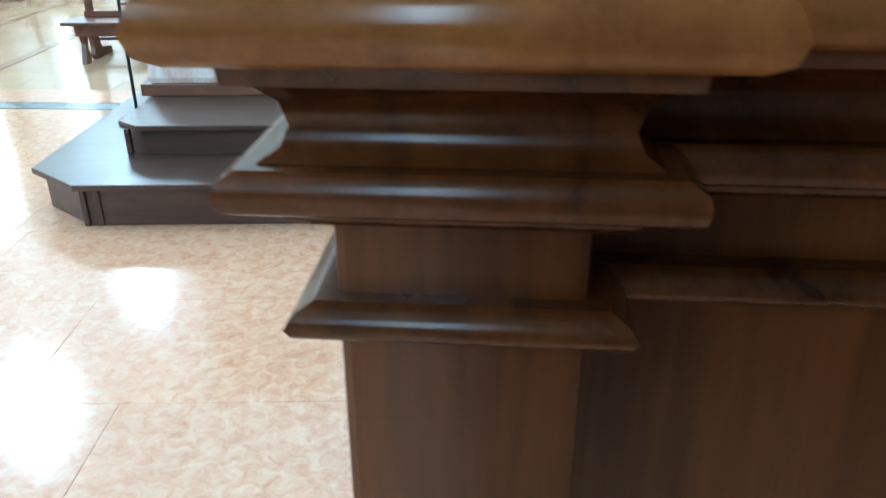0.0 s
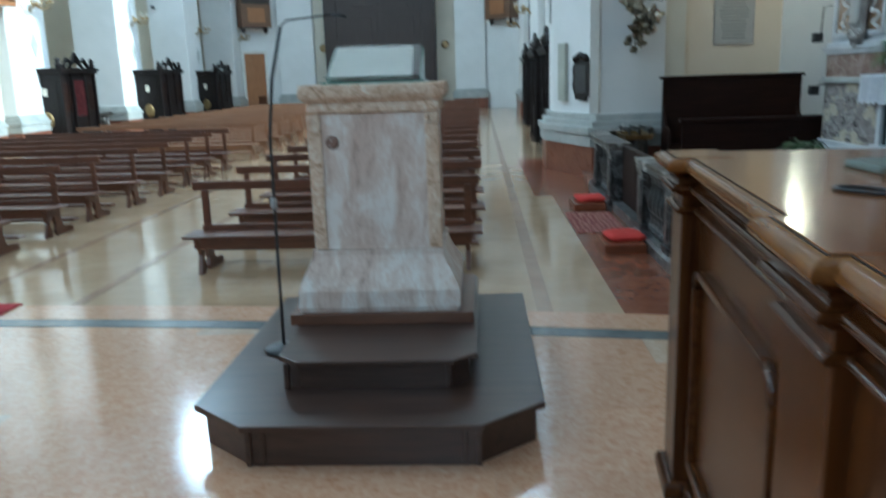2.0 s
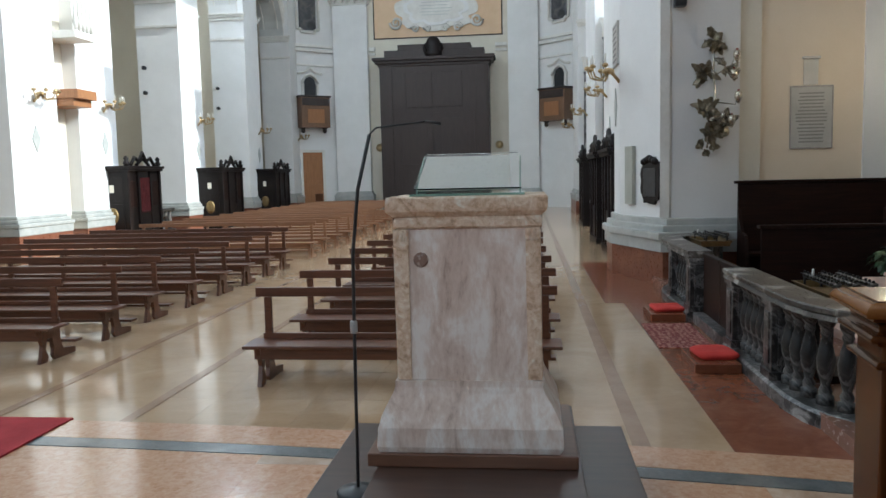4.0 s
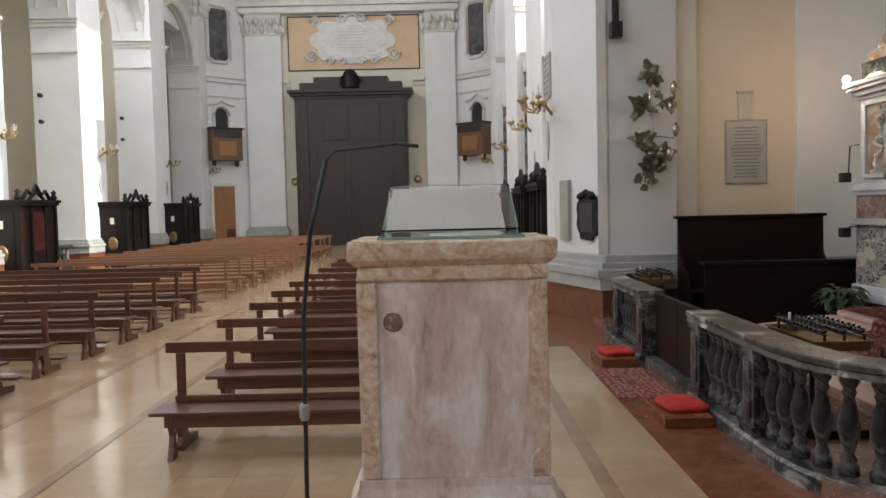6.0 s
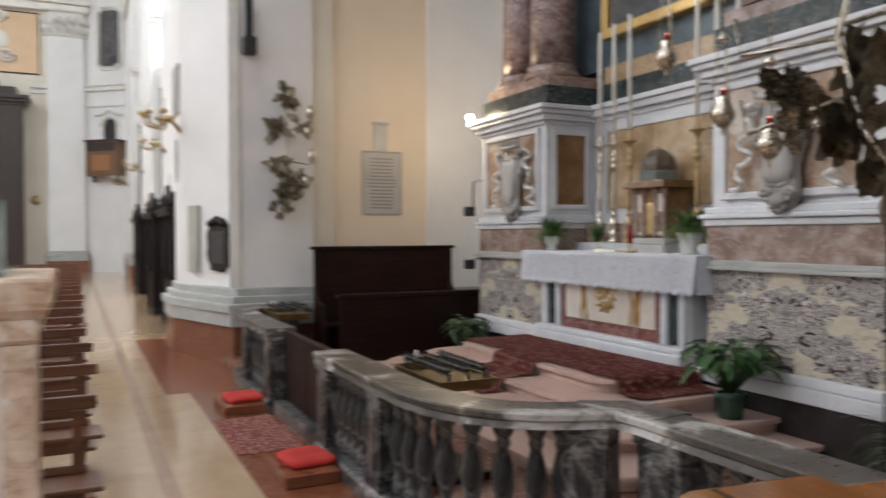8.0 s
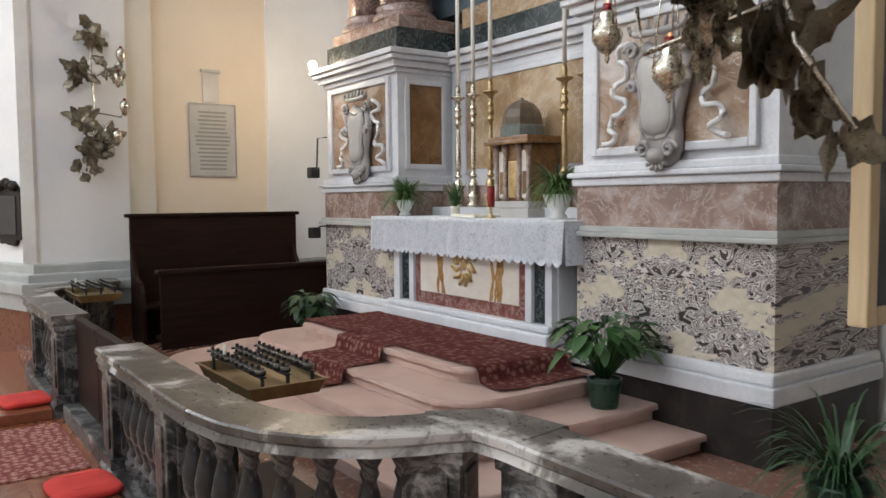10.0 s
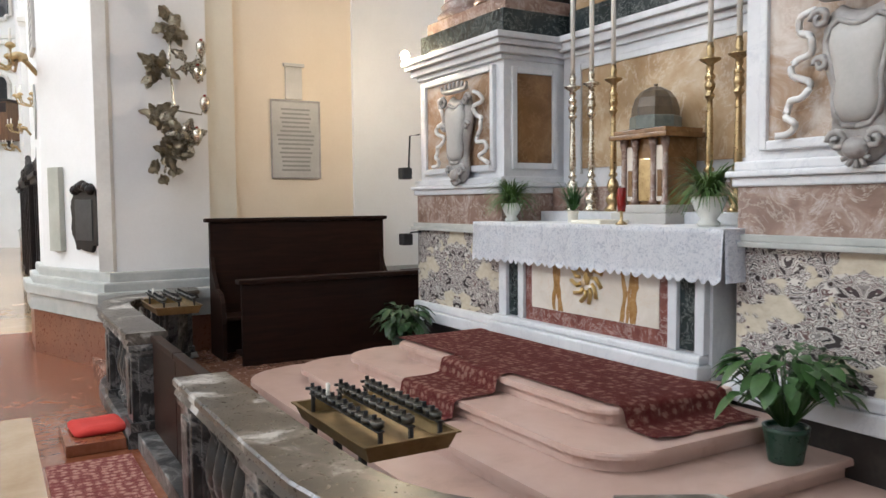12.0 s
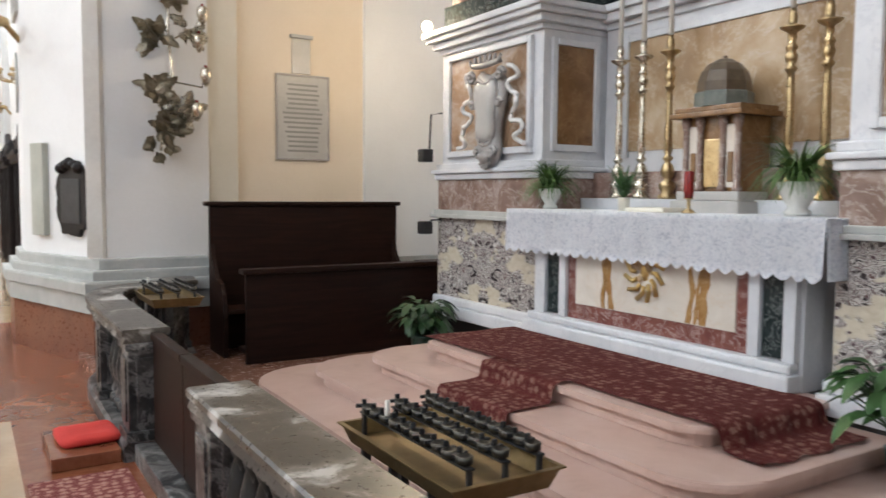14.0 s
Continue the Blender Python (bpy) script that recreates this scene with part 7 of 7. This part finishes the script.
def corner_bay(cx, cy, rz, door, name_side):
    """What the slanting corner carries: picture, small window, wooden balcony and, below, a door."""
    m = (cx, cy, 0)
    p = thing("framed_picture", "tall dark picture in a white moulded frame", "picture", "pictures of the corners", m, rz)
    part("canvas", boxes((-0.5, 0.5, -0.09, -0.002, 9.95, 12.65), bevel=0.03), PAINTING, p)
    notched = [(-0.42, 9.8), (0.42, 9.8), (0.42, 9.98), (0.66, 9.98), (0.66, 12.62), (0.42, 12.62), (0.42, 12.8), (-0.42, 12.8), (-0.42, 12.62), (-0.66, 12.62), (-0.66, 9.98), (-0.42, 9.98)]
    b = bmesh.new()
    for (ua, va), (ub, vb) in zip(notched, notched[1:] + notched[:1]):
        tube(b, [(ua, -0.08, va), (ub, -0.08, vb)], 0.075, 8)
    part("frame", b, STUCCO, p)
    for z0, z1, o in ((8.75, 8.9, 0.2), (9.0, 9.15, 0.14), (7.98, 8.08, 0.1)):
        structure("trim", boxes((-1.55, 1.5, -o, -0.002, z0, z1), bevel=0.02), STUCCO, "white moulded string course", "moulding").matrix_basis = pose(*m, 0, 0, rz)
    w = thing("niche_window", "small dark arched window in a stucco surround", "window", "corner windows", m, rz)
    arch = [(-0.36, 6.2), (0.36, 6.2), (0.36, 7.0), (0.25, 7.28), (0.0, 7.4), (-0.25, 7.28), (-0.36, 7.0)]
    b = bmesh.new()
    sheet(b, arch, 0.04, lambda u, v, w2: (u, -0.003 - w2, v))
    part("pane", b, BLACKMETAL, w)
    b = boxes((-0.52, -0.36, -0.13, -0.002, 6.2, 7.05), (0.36, 0.52, -0.13, -0.002, 6.2, 7.05), bevel=0.03)
    tube(b, [(-0.5, -0.08, 7.0), (-0.3, -0.1, 7.4), (0, -0.1, 7.52), (0.3, -0.1, 7.4), (0.5, -0.08, 7.0)], 0.09, 8)
    tube(b, [(-0.75, -0.1, 7.55), (-0.35, -0.12, 7.62), (0, -0.12, 7.85), (0.35, -0.12, 7.62), (0.75, -0.1, 7.55)], 0.07, 8)
    part("surround", b, STUCCO, w)
    bal = thing("wooden_balcony", "brown wooden choir balcony with a gilded panel", "balcony", "balconies", m, rz)
    part("box", boxes((-0.85, 0.85, -0.75, -0.002, 4.55, 6.2), bevel=0.02), wood("balcony_wood", (0.10, 0.055, 0.03), (0.20, 0.11, 0.06), 2, 0.45), bal)
    part("upper_lattice", boxes((-0.8, 0.8, -0.78, -0.75, 5.75, 6.15), bevel=0.01), VESTWOOD, bal)
    part("panel", boxes((-0.5, 0.5, -0.785, -0.75, 4.8, 5.55), bevel=0.02), DOORWOOD, bal)
    part("top_rail", boxes((-0.92, 0.92, -0.82, -0.002, 6.2, 6.3), bevel=0.02), VESTWOOD, bal)
    for x in (-0.65, 0.65):
        part("bracket", lathe(bmesh.new(), [(0.05, 4.25), (0.13, 4.35), (0.1, 4.45), (0.16, 4.55)], 10, (x, -0.4, 0)), VESTWOOD, bal)
    if door:
        d = thing("side_door", "orange-brown panelled wooden door in the corner", "door", "", m, rz)
        leaf = part("leaf", boxes((-0.6, 0.6, -0.07, -0.002, NAVE_Z, 3.2), bevel=0.01), DOORWOOD, d)
        part("frame", boxes((-0.75, -0.6, -0.12, -0.002, NAVE_Z, 3.35), (0.6, 0.75, -0.12, -0.002, NAVE_Z, 3.35), (-0.6, 0.6, -0.12, -0.002, 3.2, 3.35), bevel=0.01), STUCCO, d)
        for z0 in (0.15, 1.65):
            part("panel", boxes((-0.42, 0.42, -0.09, -0.07, z0, z0 + 1.25), bevel=0.012), DOORWOOD, leaf)


corner_bay(-11.65, 45.35, 40.0, True, "left")
corner_bay(2.2, 45.35, -41.2, False, "right")


def confessional(at, rz, curtain, label):
    """Dark carved confessional: side cells, middle door with a curtain, cornice and pierced crest."""
    ob = thing("confessional", label, "confessional", "confessionals", at, rz)
    part("body", boxes((-1.0, 1.0, -0.5, 0.5, 0.12, 2.2)), BLACKWOOD, ob)
    part("plinth", boxes((-1.06, 1.06, -0.58, 0.5, 0.0, 0.14), bevel=0.01), BLACKWOOD, ob)
    part("cornice", boxes((-1.1, 1.1, -0.62, 0.55, 2.2, 2.28), (-1.14, 1.14, -0.66, 0.58, 2.28, 2.36), bevel=0.015), BLACKWOOD, ob)
    for x in (-1.0, -0.38, 0.38, 1.0):
        part("pilaster", boxes((x - 0.06, x + 0.06, -0.56, -0.5, 0.14, 2.2), bevel=0.01), BLACKWOOD, ob)
    if curtain:
        b, rows = bmesh.new(), []
        for z in (0.9, 1.4, 2.0):
            rows.append([b.verts.new((-0.3 + 0.6 * k / 24, -0.53 - 0.025 * math.sin(k * 1.6), z)) for k in range(25)])
        for a, c in zip(rows, rows[1:]):
            for k in range(24):
                b.faces.new((a[k], a[k + 1], c[k + 1], c[k])).smooth = True
        bmesh.ops.solidify(b, geom=b.faces[:], thickness=0.01)
        part("curtain", b, VELVET, ob, "dark red curtain")
    part("half_door", boxes((-0.32, 0.32, -0.54, -0.5, 0.14, 0.95), bevel=0.01), BLACKWOOD, ob)
    for x in (-0.7, 0.7):
        part("cell_panel", boxes((x - 0.2, x + 0.2, -0.525, -0.5, 1.1, 1.9), bevel=0.01), PEWWOOD, ob)
    for s in (-1, 1):
        side = part("side_panel", boxes((s * 1.0 - 0.012, s * 1.0 + 0.012, -0.36, 0.36, 0.4, 1.2), (s * 1.0 - 0.011, s * 1.0 + 0.011, -0.36, 0.36, 1.3, 2.0), bevel=0.005), BLACKWOOD, ob)
        part("notice", boxes((s * 1.02 - 0.005, s * 1.02 + 0.005, -0.07, 0.07, 1.55, 1.78)), PAPER, side, "small white notice")
        ov = lathe(bmesh.new(), [(0.16, 0.0), (0.18, 0.01), (0.12, 0.025)], 20)
        o = part("oval_medallion", ov, TRAYBRASS, ob)
        o.matrix_basis = pose(s * 1.012, 0, 0.85, 0, 90 * s, 0) @ Matrix.Diagonal((1.4, 1, 1, 1))
    b = bmesh.new()
    for x in (-1.0, 1.0):
        lathe(b, [(0.07, 2.36), (0.1, 2.44), (0.05, 2.52), (0.08, 2.58), (0.02, 2.66)], 10, (x, -0.5, 0))
    tube(b, [(-0.75, -0.5, 2.38), (-0.5, -0.5, 2.62), (-0.25, -0.5, 2.5), (0, -0.5, 2.78), (0.25, -0.5, 2.5), (0.5, -0.5, 2.62), (0.75, -0.5, 2.38)], 0.055, 8)
    tube(b, [(-0.4, -0.5, 2.38), (0, -0.5, 2.6), (0.4, -0.5, 2.38)], 0.05, 8)
    part("crest", b, BLACKWOOD, ob)
    return ob


confessional((-12.1, 25.75, NAVE_Z), 90, True, "black carved confessional with a red curtain against a white pier")
confessional((-11.75, 32.2, NAVE_Z), 90, False, "black carved confessional with pierced crest beside the benches")
confessional((-11.85, 38.8, NAVE_Z), 90, False, "black carved confessional before the grey arch")
confessional((2.75, 20.6, NAVE_Z), -90, False, "black carved confessional standing beyond the pier")
confessional((2.7, 23.6, NAVE_Z), -90, False, "black carved confessional between two white pilasters")
confessional((2.85, 30.6, NAVE_Z), -90, False, "black carved confessional farther along the wall")


def wall_sconce(at, rz, scale=1.0):
    ob = thing("wall_sconce", "gilt branching wall sconce with candle lamps", "sconce", "wall sconces", at, rz)
    b = tube(bmesh.new(), [(0, 0, -0.15), (0, -0.12, 0.0), (0, -0.2, 0.05)], 0.03 * scale, 8)
    lathe(b, [(0.02, -0.06), (0.11 * scale, -0.03), (0.1 * scale, 0.03), (0.03, 0.06)], 12, (0, -0.2, 0.05))
    part("stem", b, BRASS, ob)
    for k in range(5):
        a = radians(200 + 35 * k)
        x, y = 0.42 * scale * math.cos(a), 0.42 * scale * math.sin(a) - 0.15
        part("arm", tube(bmesh.new(), [(0, -0.2, 0.05), (x * 0.4, -0.2 + (y + 0.2) * 0.4, -0.1), (x * 0.85, -0.2 + (y + 0.2) * 0.85, -0.06), (x, y, 0.08)], 0.016 * scale, 7), BRASS, ob)
        cup = part("candle_cup", lathe(bmesh.new(), [(0.012, 0.07), (0.06 * scale, 0.1), (0.05 * scale, 0.13), (0.02, 0.15)], 10, (x, y, 0)), BRASS, ob)
        part("candle", lathe(bmesh.new(), [(0.016, 0.15), (0.016, 0.3), (0.006, 0.31)], 8, (x, y, 0)), WAX, cup)
    return ob


wall_sconce((2.055, 16.75, 3.45), -90, 1.0)
for y, x, rz in ((25.4, 2.69, -90), (32.6, 2.69, -90), (41.0, 2.69, -90), (21.4, -12.19, 90), (24.7, -12.19, 90), (31.4, -12.19, 90), (38.2, -12.19, 90), (44.6, -12.19, 90)):
    wall_sconce((x, y, 4.0), rz, 1.1)
for y, x, rz in ((21.4, -12.195, 90), (24.7, -12.195, 90), (31.4, -12.195, 90), (38.2, -12.195, 90), (2.05 + 15.2, 2.045, -90), (24.6, 2.695, -90)):
    dm = solo("consecration_mark", sheet(bmesh.new(), [(0, -0.35), (0.17, 0), (0, 0.35), (-0.17, 0)], 0.02, lambda u, v, w: (u, -w, v)), PLINTHGREY, "grey lozenge consecration mark on a pilaster", "wall mark", "consecration marks")
    dm.matrix_basis = pose(x, y, 2.9, 0, 0, rz)

shrine = thing("wall_shrine", "small framed wall monument with a stepped pediment on a pier", "monument", at=(3.04, 22.998, 4.97))
part("tablet", boxes((-0.27, 0.27, -0.12, -0.002, -0.74, 0.41), bevel=0.02), BROWNMARBLE, shrine)
part("inscription", boxes((-0.19, 0.19, -0.15, -0.12, -0.52, 0.26), bevel=0.01), PEACH, shrine)
part("pediment", boxes((-0.34, 0.34, -0.22, -0.002, 0.41, 0.50), (-0.24, 0.24, -0.18, -0.002, 0.50, 0.63), (-0.12, 0.12, -0.15, -0.002, 0.63, 0.74), bevel=0.02), STONECARVE, shrine)
part("sill", boxes((-0.32, 0.32, -0.18, -0.002, -0.88, -0.74), bevel=0.03), STONECARVE, shrine)
for y in (29.4, 38.2):
    col = thing("altar_column", "dark veined marble column of a side altar on a white plinth", "column", "side altar columns", (3.06, y - 0.17, NAVE_Z))
    part("plinth", boxes((-0.28, 0.28, -0.16, 0.165, 0.0, 1.5), bevel=0.02), STUCCO, col)
    part("shaft", lathe(bmesh.new(), [(0.17, 1.5), (0.17, 1.6), (0.135, 1.66), (0.13, 3.5), (0.11, 6.2), (0.15, 6.3)], 18), GREYMARBLE, col)
    part("capital", lathe(bmesh.new(), [(0.12, 6.3), (0.15, 6.5), (0.13, 6.6), (0.22, 6.85), (0.24, 6.95)], 14), STUCCO, col)
    structure("trim", boxes((2.66, RIGHT, y - 0.12, y - 0.002, 8.2, 8.34), (2.62, RIGHT, y - 0.2, y - 0.002, 8.34, 8.5), bevel=0.015), STUCCO, "white moulded impost on a nave pier", "moulding")

rail = thing("side_bay_balustrade", "low grey stone balustrade closing a side bay", "balustrade", at=(-12.75, 28.6, NAVE_Z))
part("rail", boxes((-0.15, 0.15, -1.4, 1.4, 0.8, 0.9), bevel=0.015), RAILTOP, rail)
part("plinth", boxes((-0.15, 0.15, -1.4, 1.4, 0.0, 0.14), bevel=0.01), RAILTOP, rail)
for k in range(9):
    part("baluster", lathe(bmesh.new(), [(0.07, 0.14), (0.07, 0.2), (0.04, 0.26), (0.075, 0.42), (0.04, 0.62), (0.07, 0.74), (0.07, 0.8)], 10, (0, -1.2 + 0.3 * k, 0)), RAILTOP, rail)

# portal with a brown lintel in the left bay, and a balcony window above it
bay = thing("bay_doorway", "arched pale doorway under a brown wooden canopy", "doorway", at=(-12.598, 22.9, NAVE_Z), rz=90)
part("opening", sheet(bmesh.new(), [(-0.42, 0), (0.42, 0), (0.42, 3.3), (0.28, 3.6), (0, 3.72), (-0.28, 3.6), (-0.42, 3.3)], 0.05, lambda u, v, w: (u, -w, v)), CREAM, bay)
part("canopy", boxes((-0.47, 0.47, -1.0, -0.002, 4.15, 4.4), (-0.44, 0.44, -0.85, -0.002, 3.95, 4.15), bevel=0.02), DOORWOOD, bay)
part("balcony_rail", boxes((-0.48, 0.48, -1.05, -0.002, 5.75, 5.95), (-0.48, 0.48, -1.05, -0.97, 6.75, 6.87), bevel=0.02), STUCCO, bay)
for k in range(5):
    part("balcony_baluster", lathe(bmesh.new(), [(0.04, 5.95), (0.075, 6.2), (0.035, 6.5), (0.05, 6.75)], 8, (-0.38 + 0.19 * k, -1.01, 0)), STUCCO, bay)

chair = thing("side_chair", "plain wooden chair standing by the corner door", "chair", at=(-10.6, 43.2, NAVE_Z), rz=160)
part("seat", boxes((-0.24, 0.24, -0.24, 0.24, 0.44, 0.48), bevel=0.01), DOORWOOD, chair)
part("backrest", boxes((-0.24, 0.24, 0.2, 0.24, 0.6, 1.05), bevel=0.01), BENCHWOOD, chair)
for sx in (-0.21, 0.21):
    for sy in (-0.21, 0.21):
        part("leg", boxes((sx - 0.02, sx + 0.02, sy - 0.02, sy + 0.02, 0, 0.44 if sy < 0 else 1.05)), DOORWOOD, chair)


# ---- marble slabs of the chancel and nave floors ----
def clipped(poly, radius):
    """The part of a slab that lies inside the curved edge."""
    cx, cy = ARC_C
    inside = lambda p: (p[0] - cx) ** 2 + (p[1] - cy) ** 2 < radius * radius
    out = []
    for a, c in zip(poly, poly[1:] + poly[:1]):
        if inside(a):
            out.append(a)
        if inside(a) != inside(c):
            lo, hi = 0.0, 1.0
            for _ in range(24):
                mid = (lo + hi) / 2
                if inside((a[0] + (c[0] - a[0]) * mid, a[1] + (c[1] - a[1]) * mid)) == inside(a):
                    lo = mid
                else:
                    hi = mid
            out.append((a[0] + (c[0] - a[0]) * lo, a[1] + (c[1] - a[1]) * lo))
    return out


rng = random.Random(12)
y, row = -1.2, 0
while y < 7.4:
    h = 0.62
    x = -9.0 - rng.uniform(0, 0.8)
    while x < 3.15:
        w = rng.choice((0.9, 1.1, 1.3))
        poly = clipped([(max(x, -9.0) + 0.0008, y + 0.0008), (min(x + w, 3.18) - 0.0008, y + 0.0008), (min(x + w, 3.18) - 0.0008, y + h - 0.0008), (max(x, -9.0) + 0.0008, y + h - 0.0008)], 40.95)
        if len(poly) > 2 and min(x + w, 3.18) - max(x, -9.0) > 0.1:
            slab = part("slab", prism(bmesh.new(), poly, -0.03, 0.0), PALESLAB if rng.random() < 0.13 else ORANGE, chancel)
        x += w
    y += h
    row += 1
structure("floor_chancel_rear", boxes((LEFT, -9.0, BACK, 6.9, -0.03, -0.001), (-9.0, 3.18, BACK, -1.2, -0.03, -0.001)), ORANGE, "red marble floor of the rear chancel", "floor")

slab_mesh = {}
for kx in range(9):
    for ky in range(16):
        x0, y0 = -2.62 + 0.42 * kx * 0.98, 7.7 + 0.9 * ky
        x1, y1 = x0 + 0.41, y0 + 0.897
        if x1 > 1.06:
            continue
        key = (round(x1 - x0, 3), round(y1 - y0, 3))
        if key not in slab_mesh:
            slab_mesh[key] = mesh_of("nave_slab", boxes((0, key[0], 0, key[1], -0.02, 0.0025)), NAVEFLOOR)
        s = new("nave_slab", slab_mesh[key])
        s.parent = nave_floor
        s.matrix_basis = pose(x0, y0, NAVE_Z)
